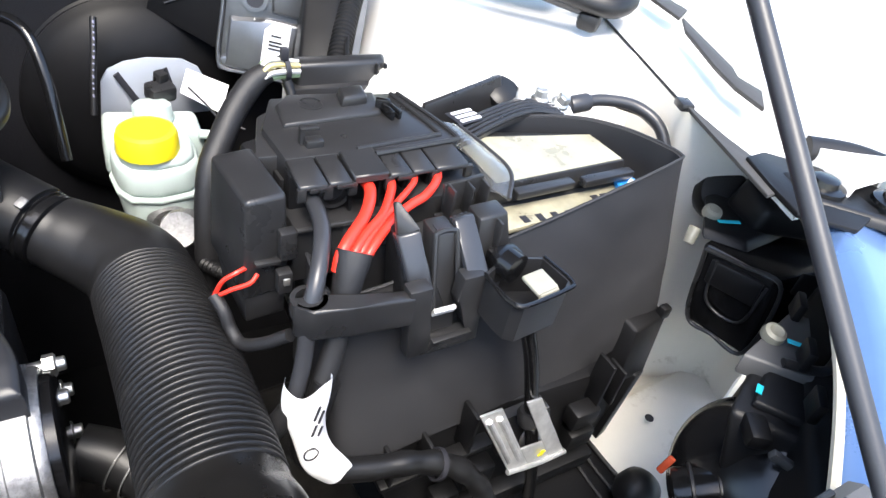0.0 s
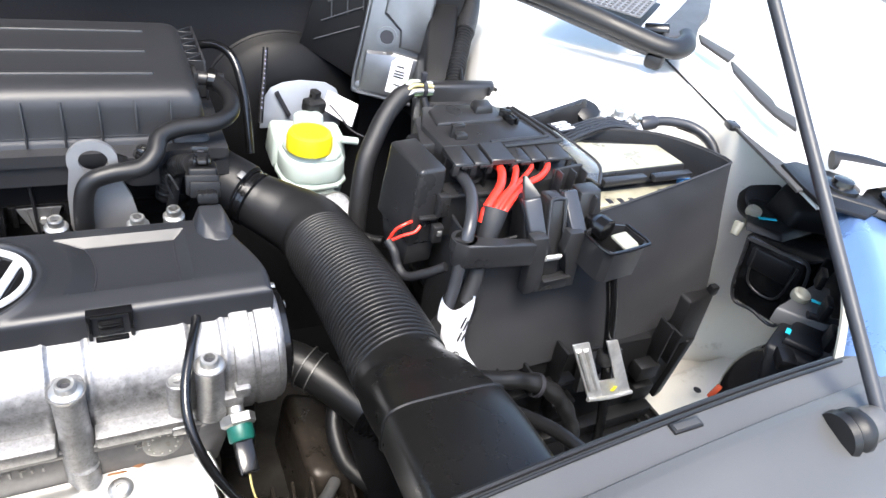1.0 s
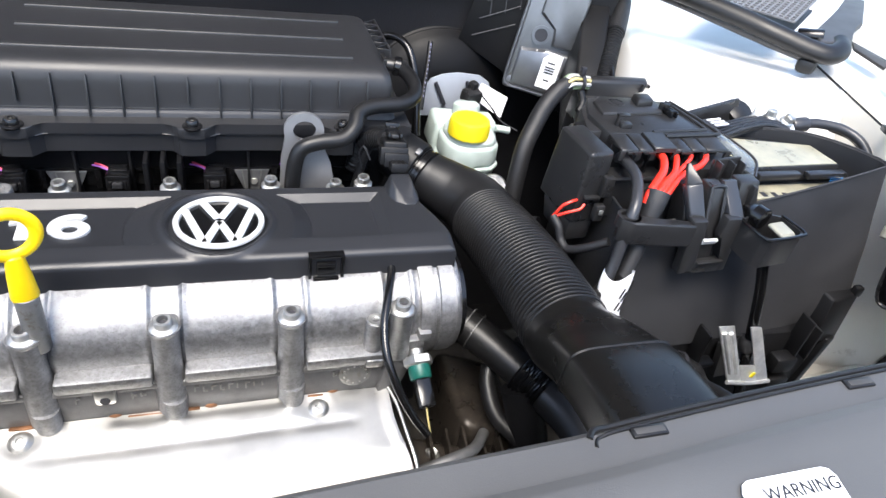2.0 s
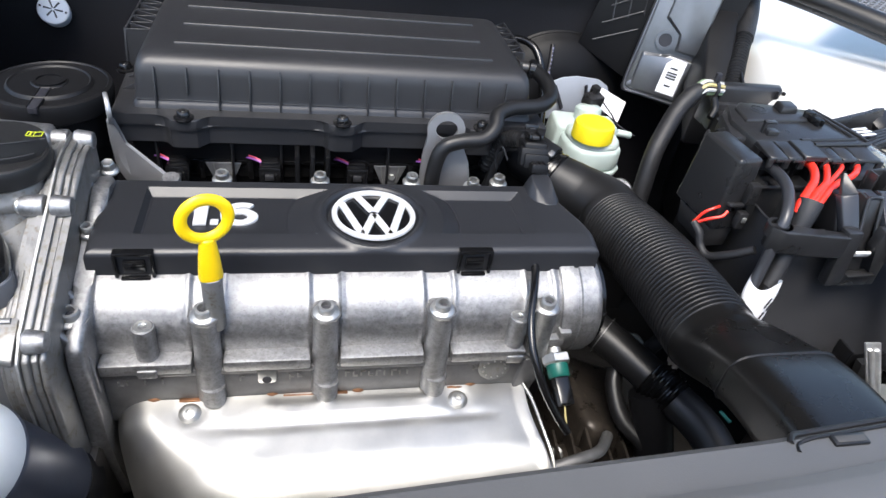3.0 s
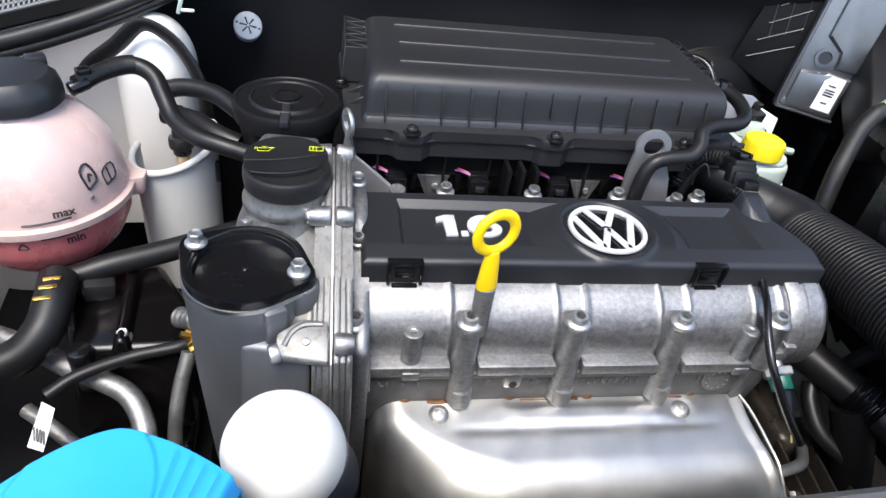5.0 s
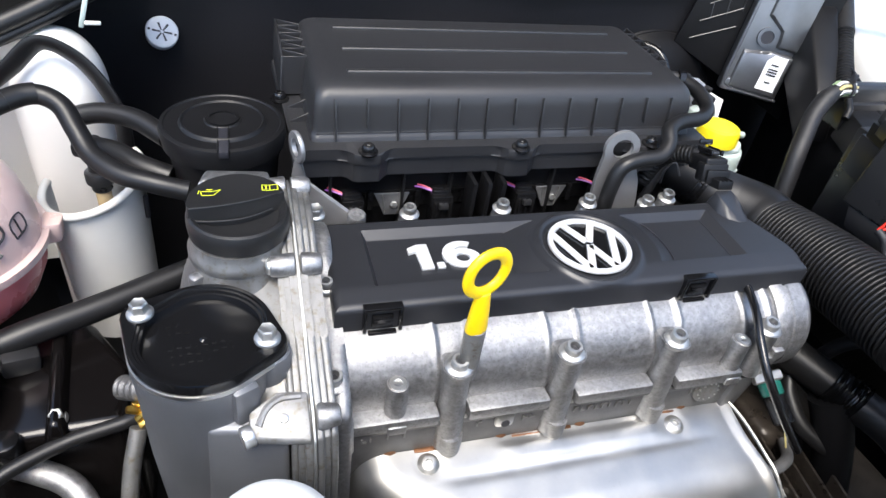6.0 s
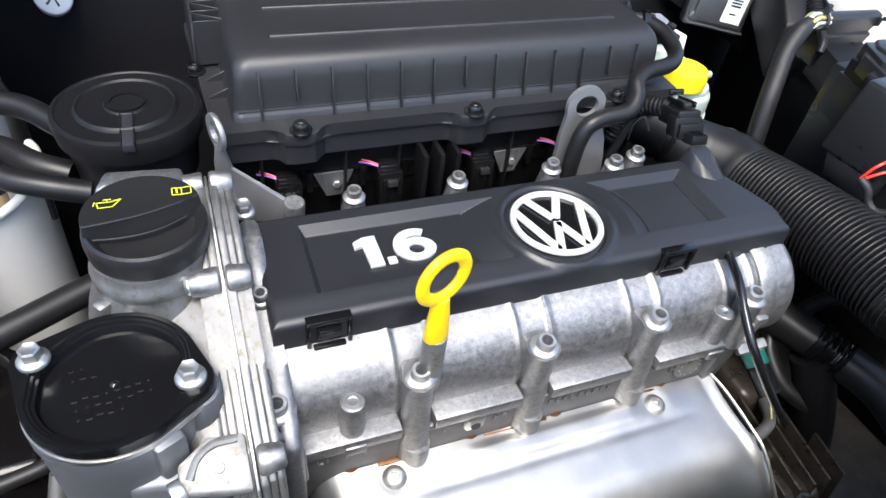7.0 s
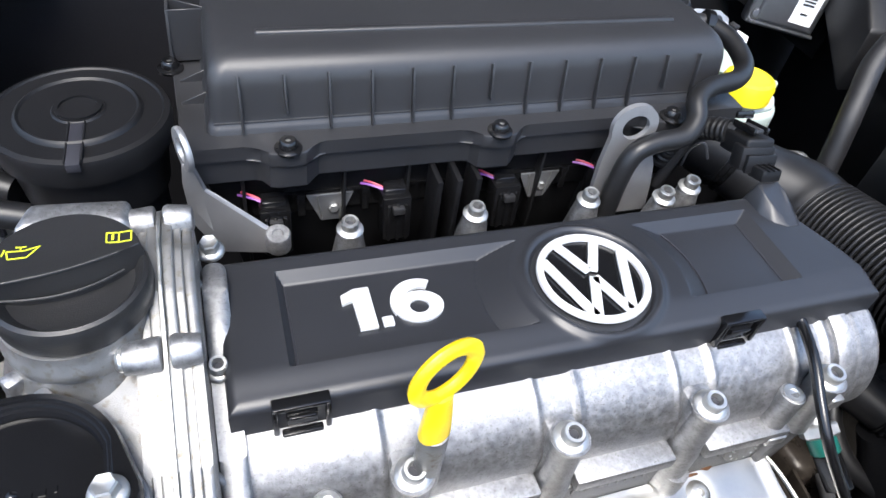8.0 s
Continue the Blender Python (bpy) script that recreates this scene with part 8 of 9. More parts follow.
part("cover_step", hull(bm_(), [(0.552, -0.192, 0.842), (0.575, -0.224, 0.842), (0.622, -0.208, 0.842), (0.592, -0.172, 0.842)], [(0.554, -0.192, 0.847), (0.575, -0.221, 0.847), (0.619, -0.206, 0.847), (0.592, -0.175, 0.847)], 0.0015), DULL, hl)
part("clip_post", box(bm_(), (0.545, -0.205, 0.838), (0.014, 0.020, 0.012), 0.003, (0, 0, -35)), DULL, hl)
part("cover_clip", box(bm_(), (0.548, -0.228, 0.835), (0.024, 0.005, 0.006), 0.0012, (0, 20, -45)), CARRIER, hl)
plug = part("lamp_plug", rod(bm_(), (0.520, -0.196, 0.772), (0.556, -0.222, 0.792), 0.0165, 0.0180, 24, 0.003), GLOSS, hl)
for k in range(3):
    c = Vector((0.528, -0.2018, 0.7765)).lerp(Vector((0.552, -0.2190, 0.7900)), k / 2)
    part("plug_rib", turned(bm_(), [(0.0165, 0), (0.0186, 0.0008), (0.0186, 0.0022), (0.0165, 0.003)], c, (0.036, -0.026, 0.020), 24, hoop=True), PLASTIC, plug)
part("rubber_ball", turned(bm_(), [(0.0, 0.0), (0.012, 0.002), (0.019, 0.009), (0.0205, 0.018), (0.017, 0.029), (0.009, 0.036), (0, 0.038)], (0.590, -0.147, 0.632), (0.1, 0, 1), 24), RUBBER, hl, "round black rubber bung")
part("side_repeater", box(bm_(), (0.5235, -0.1815, 0.7815), (0.0035, 0.0050, 0.0150), 0.0012, (10, 15, 20)), AMBER, hl, "orange lamp lens")
for z, y in ((0.858, -0.150), (0.862, -0.185), (0.865, -0.215)):
    part("edge_clip", box(bm_(), (0.630 + 1.15 * (y + 0.16), y, z), (0.006, 0.018, 0.016), 0.0015, (0, 0, -48)), DULL, hl)
part("back_shell", hull(bm_(), [(0.60, -0.16, 0.72), (0.50, -0.27, 0.72), (0.62, -0.34, 0.72), (0.78, -0.12, 0.72)], [(0.66, -0.145, 0.850), (0.52, -0.255, 0.850), (0.60, -0.30, 0.86), (0.74, -0.12, 0.88)], 0.006), DULL, hl)

# wing bracket: black, with two rubber-seated screws
wb = thing("wing_bracket", (0.70, -0.11, 0.92), "black hinge-like bracket with two screws on the wing", "bracket")
b = hull(bm_(), [(0.655, -0.080, 0.918), (0.640, -0.115, 0.918), (0.69, -0.165, 0.918), (0.80, -0.19, 0.900), (0.80, -0.15, 0.900), (0.70, -0.085, 0.918)], [(0.657, -0.084, 0.926), (0.645, -0.114, 0.926), (0.69, -0.158, 0.926), (0.79, -0.184, 0.908), (0.79, -0.154, 0.908), (0.70, -0.09, 0.926)], 0.003)
part("strip", b, RUBBER, wb)
part("end_plate", prism(bm_(), [(0.633, -0.092, 0.9200), (0.646, -0.060, 0.9200), (0.668, -0.058, 0.9200), (0.700, -0.090, 0.9200), (0.690, -0.140, 0.9200), (0.650, -0.150, 0.9200), (0.622, -0.124, 0.9200)], (0, 0, 0.004), 0.0012), DULL, wb, "dull black end plate")
for x, y in ((0.668, -0.108), (0.708, -0.139)):
    b = turned(bm_(), [(0.016, 0.0), (0.0155, 0.003), (0.010, 0.004), (0.009, 0.008), (0.006, 0.009), (0, 0.009)], (x, y, 0.925), (0, 0, 1), 24)
    part("screw_boss", b, GLOSS, wb)
b = tube(bm_(), [(0.700, -0.070, 0.930), (0.735, -0.088, 0.929), (0.77, -0.112, 0.922)], 0.010, 12, 6, flat=0.5)
part("wiper_stub", b, RUBBER, wb)

# ---- cowl seals and grilles ----
MESHGREY = mat("grey_mesh_plastic", (0.16, 0.16, 0.165), 0.5, var=0.1, bump=0.1)

def grille(name, o, u, v, nu, nv, pitch, label, rows=1.6):
    """A lattice of thin bars with a rim."""
    g = thing(name, o, label, "grille")
    o, u, v = Vector(o), Vector(u).normalized(), Vector(v).normalized()
    n = u.cross(v).normalized()
    b = bm_()
    for i in range(nu + 1):
        p = o + u * (i * pitch)
        prism(b, [p - u * 0.0011, p + u * 0.0011, p + u * 0.0011 + v * (nv * pitch), p - u * 0.0011 + v * (nv * pitch)], n * 0.002)
    for j in range(int(nv / rows) + 1):
        p = o + v * (j * pitch * rows)
        prism(b, [p - v * 0.0015, p + v * 0.0015, p + v * 0.0015 + u * (nu * pitch), p - v * 0.0015 + u * (nu * pitch)], n * 0.002)
    m = part("mesh", b, MESHGREY, g, "fine square plastic mesh", smooth=20)
    m["kind"] = "stuff"
    b = bm_()
    prism(b, [o - n * 0.02, o + u * (nu * pitch) - n * 0.02, o + u * (nu * pitch) + v * (nv * pitch) - n * 0.02, o + v * (nv * pitch) - n * 0.02], n * 0.003)
    part("backing", b, DULL, g)
    return g


sr = thing("cowl_seal", (0.62, 0.25, 0.94), "fat black rubber cowl seal ending at the wing", "cowl seal", "cowl seals")
part("bulb", tube(bm_(), [(0.40, 0.43, 0.985), (0.50, 0.365, 0.975), (0.565, 0.300, 0.967), (0.610, 0.245, 0.961), (0.650, 0.200, 0.953), (0.680, 0.172, 0.947), (0.700, 0.164, 0.946), (0.722, 0.172, 0.949), (0.738, 0.190, 0.951)], 0.0125, 18, 8, flat=0.8), RUBBER, sr)
part("lip", tube(bm_(), [(0.40, 0.44, 0.975), (0.50, 0.372, 0.963), (0.57, 0.305, 0.954), (0.615, 0.248, 0.947), (0.655, 0.204, 0.940), (0.685, 0.172, 0.936)], 0.0065, 12, 8), GREYCABLE, sr)
part("end_pad", box(bm_(), (0.685, 0.176, 0.928), (0.030, 0.022, 0.018), 0.006, (0, 0, 40)), RUBBER, sr)
grille("cowl_grille", (0.600, 0.300, 0.966), (0.62, -0.78, 0.0), (0.75, 0.60, 0.05), 16, 21, 0.0072, "fine grey mesh grille of the cowl beside the wing")
hk = thing("cowl_end_piece", (0.73, 0.19, 0.93), "grey plastic hook at the cowl's end", "trim piece")
b = prism(bm_(), [(0.691, 0.178, 0.946), (0.747, 0.183, 0.946), (0.803, 0.241, 0.946), (0.849, 0.269, 0.946), (0.966, 0.384, 0.946), (0.943, 0.401, 0.946), (0.851, 0.322, 0.946), (0.717, 0.218, 0.946)], (0, 0, 0.010), 0.003, 3)
part("hook", b, mat("grey_trim_plastic", (0.040, 0.040, 0.042), 0.5), hk)
part("pivot", rod(bm_(), (0.690, 0.215, 0.950), (0.712, 0.196, 0.956), 0.009, seg=18, bevel=0.002), GLOSS, hk)
# pressed edge of the outer wing beside the gutter
for loop in ([(0.816, 0.244, 0.934), (0.793, 0.215, 0.934), (0.78, 0.151, 0.934), (0.811, 0.171, 0.934)], [(0.786, 0.153, 0.934), (0.739, 0.043, 0.934), (0.725, 0.027, 0.934), (0.727, 0.001, 0.934), (0.7, -0.024, 0.934), (0.706, 0.012, 0.934), (0.721, 0.047, 0.934), (0.759, 0.122, 0.934)]):
    tagged(part("wing_edge_strip", prism(bm_(), loop, (0, 0, 0.004), 0.001), EDGEGREY), "grey edge strip along the white wing gutter", "edge strip", "wing edge strips")

sl2 = thing("cowl_seal", (-0.47, 0.25, 0.88), "fat black rubber cowl seal above the coolant tank", "cowl seal", "cowl seals")
SEAL = ((-0.66, 0.215, 0.868), (-0.57, 0.232, 0.884), (-0.50, 0.250, 0.902), (-0.43, 0.275, 0.926), (-0.36, 0.315, 0.955), (-0.30, 0.36, 0.98))
part("bulb", tube(bm_(), [(x, y, z - 0.0090) for x, y, z in SEAL], 0.0080, 18, 8), RUBBER, sl2)
part("lip", tube(bm_(), [(x, y, z - 0.0210) for x, y, z in SEAL], 0.0054, 12, 8), RUBBER, sl2)
grille("cowl_grille", (-0.645, 0.230, 0.876), (0.93, 0.20, 0.25), (-0.10, 0.80, 0.45), 66, 36, 0.0048, "fine grey mesh grille of the cowl above the tank")

# ---- far side: tower, washer basket, tank ----
def pillar_at(u, v):
    a = 2 * math.pi * u
    z = 0.58 + 0.322 * math.sin(v * math.pi / 2)
    k = math.sqrt(max(0.0, 1 - max(0.0, (z - 0.84) / 0.062) ** 2)) if z > 0.84 else 1.0
    c, s = math.cos(a), math.sin(a)
    return Vector((-0.416 + math.copysign(abs(c) ** 0.75, c) * 0.040 * k, 0.285 + math.copysign(abs(s) ** 0.75, s) * 0.045 * k, z))


tagged(part("far_suspension_tower", closed(bm_(), 48, 40, pillar_at), PAINT, smooth=70), "white painted suspension tower with a rounded head", kind="structure")
tagged(part("far_wing_panel", sheet(bm_(), 20, 14, lambda u, v: Vector((-0.68 + 0.24 * u, 0.325 - 0.05 * v + 0.02 * u, 0.60 + 0.29 * v)), 0.004), PAINT), "white painted panel behind the coolant tank", kind="structure")
# chassis leg in black instead of paint: the darkness under the tank, as colour
tagged(part("far_shelf", sheet(bm_(), 20, 20, lambda u, v: Vector((-0.70 + 0.365 * u, -0.32 + 0.50 * v, 0.615 + 0.03 * step(1 - u, 0.6, 1.0))), 0.004), BLACKPANEL), "chassis leg below the tank, coloured black for shade", kind="structure")
tr = thing("tower_strap", (-0.41, 0.24, 0.80), "black taped loom arched over the white tower", "wiring loom")
part("strap", tube(bm_(), [(-0.476, 0.238, 0.852), (-0.462, 0.238, 0.868), (-0.440, 0.240, 0.885), (-0.415, 0.244, 0.905), (-0.390, 0.244, 0.893), (-0.372, 0.240, 0.868), (-0.362, 0.236, 0.838), (-0.362, 0.236, 0.80)], 0.0100, 14, 8, flat=0.4), RUBBER, tr)
part("pin", box(bm_(), (-0.374, 0.262, 0.916), (0.013, 0.004, 0.003), 0.001), WHITEPLASTIC, tr, "small white cable pin")
part("strip", box(bm_(), (-0.380, 0.268, 0.925), (0.004, 0.004, 0.032), 0.001, (0, 18, 0)), MILKY, tr)

bk = thing("washer_basket", (-0.382, 0.175, 0.66), "white plastic open basket beside the coolant tank", "basket")
BC = Vector((-0.3830, 0.1760, 0.0))


def basket_at(u, v):
    a = radians(-200 + 235 * u)
    r = 0.037 + 0.004 * v
    y = math.sin(a) * r
    top = 0.806 + 0.18 * (y + 0.037) + 0.012 * math.cos(a)
    z = 0.66 + (top - 0.66) * v
    return BC + Vector((math.cos(a) * r, y, z))


part("wall", sheet(bm_(), 40, 16, basket_at, 0.002), WHITEPLASTIC, bk, smooth=60)
part("rim", tube(bm_(), [basket_at(i / 20, 1.0) + Vector((0, -0.001, 0)) for i in range(21)], 0.0036, 10, 3), WHITEPLASTIC, bk)
part("slot", tube(bm_(), [basket_at(0.80, 0.86) + Vector((0.001, -0.0014, 0)), basket_at(0.80, 0.72) + Vector((0.001, -0.0014, 0))], 0.0026, 8, 4), INK, bk)
part("bottom", rod(bm_(), (BC.x, BC.y, 0.655), (BC.x, BC.y, 0.664), 0.037, seg=30), WHITEPLASTIC, bk)
ps = thing("hose_sensor", (-0.375, 0.185, 0.77), "black sensor with a tan tip in the basket", "sensor")
part("body", rod(bm_(), (-0.377, 0.178, 0.800), (-0.378, 0.182, 0.850), 0.0085, 0.007, 18, 0.002), PLASTIC, ps)
part("collar", rod(bm_(), (-0.377, 0.178, 0.808), (-0.377, 0.179, 0.820), 0.0120, seg=18, bevel=0.002), PLASTIC, ps)
part("tip", rod(bm_(), (-0.376, 0.174, 0.776), (-0.377, 0.178, 0.802), 0.0065, seg=16, bevel=0.001), mat("tan_plastic", (0.42, 0.32, 0.18), 0.5), ps, "tan plastic tip")

TC = Vector((-0.4880, 0.1120, 0.0))
tk = thing("coolant_tank", (-0.488, 0.112, 0.72), "milky round coolant tank half full of pink fluid", "coolant tank")


b = turned(bm_(), [(0.030, 0.732), (0.050, 0.742), (0.064, 0.757), (0.0725, 0.776), (0.0745, 0.797)], TC, (0, 0, 1), 64)
part("lower_shell", b, COOLANT, tk, "pink-tinted lower half", smooth=70)
b = turned(bm_(), [(0.0745, 0.802), (0.0735, 0.820), (0.0690, 0.840), (0.0610, 0.857), (0.0490, 0.871), (0.0370, 0.879), (0.0330, 0.886)], TC, (0, 0, 1), 64, wobble=lambda a, h: 1 + 0.010 * math.cos(7 * a) * step(h, 0.80, 0.83))
part("upper_shell", b, TANK, tk, "milky upper half", smooth=70)
b = turned(bm_(), [(0.0735, 0.7955), (0.0790, 0.7965), (0.0795, 0.8030), (0.0735, 0.8045)], TC, (0, 0, 1), 64, hoop=True)
part("seam", b, TANK, tk, "raised welded seam")
part("mounting_tab", hull(bm_(), [(-0.4165, 0.121, 0.786), (-0.404, 0.125, 0.786), (-0.404, 0.136, 0.786), (-0.4165, 0.140, 0.786)], [(-0.4165, 0.119, 0.806), (-0.401, 0.123, 0.806), (-0.401, 0.138, 0.806), (-0.4165, 0.142, 0.806)], 0.002), TANK, tk)
b = turned(bm_(), [(0.036, 0.883), (0.0385, 0.885), (0.0385, 0.893), (0.036, 0.902), (0.030, 0.908), (0.012, 0.910), (0, 0.910)], TC, (0, 0, 1), 48, wobble=lambda a, h: 1 + (0.02 if math.sin(a * 12) > 0.3 else 0))
cp = part("screw_cap", b, COVER, tk, "black ribbed screw cap", smooth=35)
part("cap_lug", box(bm_(), TC + Vector((0.012, 0.030, 0.906)), (0.016, 0.012, 0.010), 0.002, (0, 0, 30)), COVER, cp)
part("nipple", rod(bm_(), (-0.452, 0.135, 0.884), (-0.440, 0.146, 0.887), 0.0062, seg=14, bevel=0.001), GLOSS, tk)


def on_tank(a, z):
    """A place on the tank's flank: degrees round its axis, height."""
    prof = ((0.757, 0.064), (0.776, 0.0725), (0.797, 0.0748), (0.820, 0.0742), (0.840, 0.0698), (0.857, 0.0618))
    r = prof[-1][1]
    for (z0, r0), (z1, r1) in zip(prof, prof[1:]):
        if z0 <= z <= z1:
            r = r0 + (r1 - r0) * (z - z0) / (z1 - z0)
    return TC + Vector((math.cos(radians(a)) * r, math.sin(radians(a)) * r, z))


def tank_text(name, text, a, z, size):
    p = on_tank(a, z)
    n = Vector((math.cos(radians(a)), math.sin(radians(a)), 0.15)).normalized()
    x = ZUP.cross(n).normalized()
    y = n.cross(x)
    m = Matrix((x, y, n)).transposed().to_4x4()
    m.translation = p + n * 0.0016
    lettering(name, text, size, m, INK, tk, 0.0002, 0.0002)


tank_text("max_mark", "max", -62, 0.8125, 0.010)
tank_text("min_mark", "min", -58, 0.7845, 0.010)
for a0, a1, z, nm in ((-80, -52, 0.8085, "max_line"), (-72, -44, 0.7930, "min_line")):
    part(nm, tube(bm_(), [on_tank(a0 + (a1 - a0) * k / 6, z) for k in range(7)], 0.0008, 6, 3), INK, tk)
def tank_stroke(name, pts, w=0.0007):
    part(name, tube(bm_(), [on_tank(a, z) for a, z in pts], w, 6, 3), INK, tk, "black printed symbol")
tank_stroke("book_symbol", [(-22, 0.822), (-22, 0.834), (-11, 0.836), (-11, 0.824), (-22, 0.822)])
tank_stroke("book_symbol", [(-17, 0.823), (-17, 0.835)])
tank_stroke("warning_symbol", [(-36, 0.826), (-38, 0.842), (-31, 0.846), (-28, 0.832), (-36, 0.826)], 0.0010)
tank_stroke("warning_symbol", [(-34, 0.832), (-33, 0.838), (-31, 0.836)], 0.0010)
tank_stroke("warning_symbol", [(-37, 0.818), (-35, 0.820)], 0.0012)
tank_stroke("level_symbol", [(-86, 0.7845), (-80, 0.7845), (-83, 0.790), (-86, 0.7845)])

th = thing("coolant_tank_hose", (-0.38, 0.15, 0.84), "thick black coolant hose from the tank behind the filler", "hose")
part("hose", tube(bm_(), [(-0.448, 0.142, 0.886), (-0.432, 0.163, 0.890), (-0.410, 0.178, 0.891), (-0.392, 0.172, 0.885), (-0.381, 0.155, 0.872), (-0.370, 0.137, 0.860), (-0.350, 0.117, 0.855), (-0.325, 0.106, 0.852), (-0.300, 0.102, 0.846)], 0.0080, 18, 8), RUBBER, th)
part("print_band", tube(bm_(), [(-0.428, 0.166, 0.8915), (-0.418, 0.174, 0.8925), (-0.408, 0.178, 0.8922)], 0.0084, 14, 4, flat=0.9), RUBBER, th)
part("clip", box(bm_(), (-0.443, 0.149, 0.893), (0.012, 0.010, 0.012), 0.002, (0, 0, 40)), GLOSS, th)
for pts, r in (([(-0.400, 0.215, 0.850), (-0.375, 0.213, 0.856), (-0.345, 0.200, 0.857), (-0.318, 0.175, 0.852)], 0.0090), ([(-0.390, 0.185, 0.840), (-0.362, 0.172, 0.842), (-0.338, 0.150, 0.840), (-0.315, 0.140, 0.835)], 0.0095)):
    tagged(part("vacuum_hose", tube(bm_(), pts, r, 16, 8), RUBBER), "black rubber hose to the breather canister", "hose", "rear hoses")
lp = thing("lower_coolant_pipe", (-0.38, 0.05, 0.75), "straight black coolant pipe below the tank", "pipe")
part("pipe", tube(bm_(), [(-0.285, 0.105, 0.772), (-0.330, 0.083, 0.770), (-0.375, 0.061, 0.768), (-0.420, 0.043, 0.765), (-0.46, 0.03, 0.755)], 0.0105, 18, 8), RUBBER, lp)
part("joint", box(bm_(), (-0.425, 0.030, 0.752), (0.026, 0.020, 0.018), 0.004, (0, 10, 20)), PLASTIC, lp)
gh = thing("heater_hose", (-0.46, 0.0, 0.72), "thick black hose with gold paint marks under the tank", "hose")
part("hose", tube(bm_(), [(-0.450, 0.020, 0.770), (-0.447, -0.002, 0.768), (-0.450, -0.024, 0.756), (-0.466, -0.040, 0.742), (-0.495, -0.048, 0.735), (-0.54, -0.05, 0.73)], 0.0150, 18, 8), RUBBER, gh)
for p in ((-0.4470, 0.004, 0.7835), (-0.4475, -0.005, 0.7825), (-0.4495, -0.014, 0.7790)):
    part("gold_mark", box(bm_(), p, (0.013, 0.0035, 0.0016), 0.0006, (10, 0, 12)), BRASS, gh, "gold paint fleck")
gp = thing("alloy_pipe", (-0.40, -0.06, 0.66), "bent bare aluminium pipe beside the engine mount", "pipe")
part("pipe", tube(bm_(), [(-0.520, 0.010, 0.722), (-0.470, -0.012, 0.721), (-0.437, -0.031, 0.719), (-0.408, -0.044, 0.716), (-0.387, -0.056, 0.712), (-0.374, -0.074, 0.702), (-0.370, -0.092, 0.685), (-0.371, -0.105, 0.64)], 0.0088, 18, 8), CAST, gp)
part("side_pipe", tube(bm_(), [(-0.470, -0.050, 0.69), (-0.440, -0.070, 0.685), (-0.41, -0.092, 0.675), (-0.38, -0.115, 0.66)], 0.0060, 14, 6), ALLOY, gp)
fl2 = thing("fuel_line", (-0.40, -0.03, 0.70), "thin black line with a gold foil end", "line")
part("line", tube(bm_(), [(-0.337, -0.030, 0.748), (-0.352, -0.032, 0.742), (-0.385, -0.038, 0.738), (-0.420, -0.054, 0.735), (-0.440, -0.070, 0.730)], 0.0052, 14, 8), RUBBER, fl2)
rnd = random.Random(5)
for k in range(5):
    part("foil", box(bm_(), (-0.337 + rnd.uniform(-0.006, 0.006), -0.034 + rnd.uniform(-0.006, 0.006), 0.7525 + rnd.uniform(-0.004, 0.006)), (0.009, 0.005, 0.004), 0.001, (rnd.uniform(-40, 40), rnd.uniform(-40, 40), rnd.uniform(0, 90))), BRASS, fl2, "crumpled gold foil")
part("return_line", tube(bm_(), [(-0.340, -0.040, 0.745), (-0.347, -0.058, 0.72), (-0.351, -0.075, 0.69), (-0.352, -0.09, 0.65)], 0.0060, 14, 8), ALLOY, fl2)
part("valve_stub", tube(bm_(), [(-0.352, -0.010, 0.755), (-0.340, -0.018, 0.760), (-0.330, -0.022, 0.764)], 0.0085, 14, 10, swell=lambda s, d: 1 + 0.08 * math.sin(d * 1200)), DARKALLOY, fl2)
bt2 = thing("barcode_tag", (-0.445, -0.085, 0.70), "white barcode tag folded over a line", "paper tag")
part("tag", prism(bm_(), [(-0.440, -0.078, 0.732), (-0.428, -0.086, 0.734), (-0.432, -0.110, 0.716), (-0.446, -0.103, 0.713)], (0.0002, 0.0005, 0.0006)), PAPER, bt2)
for k in range(4):
    part("print_bar", box(bm_(), (-0.4405 + 0.0025 * k, -0.0985 - 0.0012 * k, 0.7222), (0.0011, 0.010, 0.0006), 0, (36, 0, 12)), INK, bt2)

em2 = thing("engine_mount", (-0.40, 0.02, 0.64), "glossy black painted engine mount bracket", "engine mount")
MOUNT = mat("brown_black_enamel", (0.004, 0.0034, 0.0034), 0.16, var=0.2, vscale=20, bump=0.05, spec=0.32)
b = hull(bm_(), [(-0.462, 0.030, 0.655), (-0.437, -0.050, 0.655), (-0.342, -0.048, 0.655), (-0.345, 0.03, 0.655), (-0.380, 0.080, 0.655), (-0.445, 0.072, 0.655)], [(-0.455, 0.030, 0.742), (-0.432, -0.034, 0.742), (-0.350, -0.030, 0.742), (-0.352, 0.020, 0.746), (-0.382, 0.068, 0.750), (-0.440, 0.060, 0.746)], 0.007, 3)
part("block", b, MOUNT, em2)
part("ridge", hull(bm_(), [(-0.401, -0.040, 0.738), (-0.385, -0.040, 0.738), (-0.395, 0.072, 0.744), (-0.411, 0.070, 0.744)], [(-0.397, -0.034, 0.753), (-0.389, -0.034, 0.753), (-0.399, 0.068, 0.760), (-0.407, 0.068, 0.760)], 0.004, 3), MOUNT, em2)
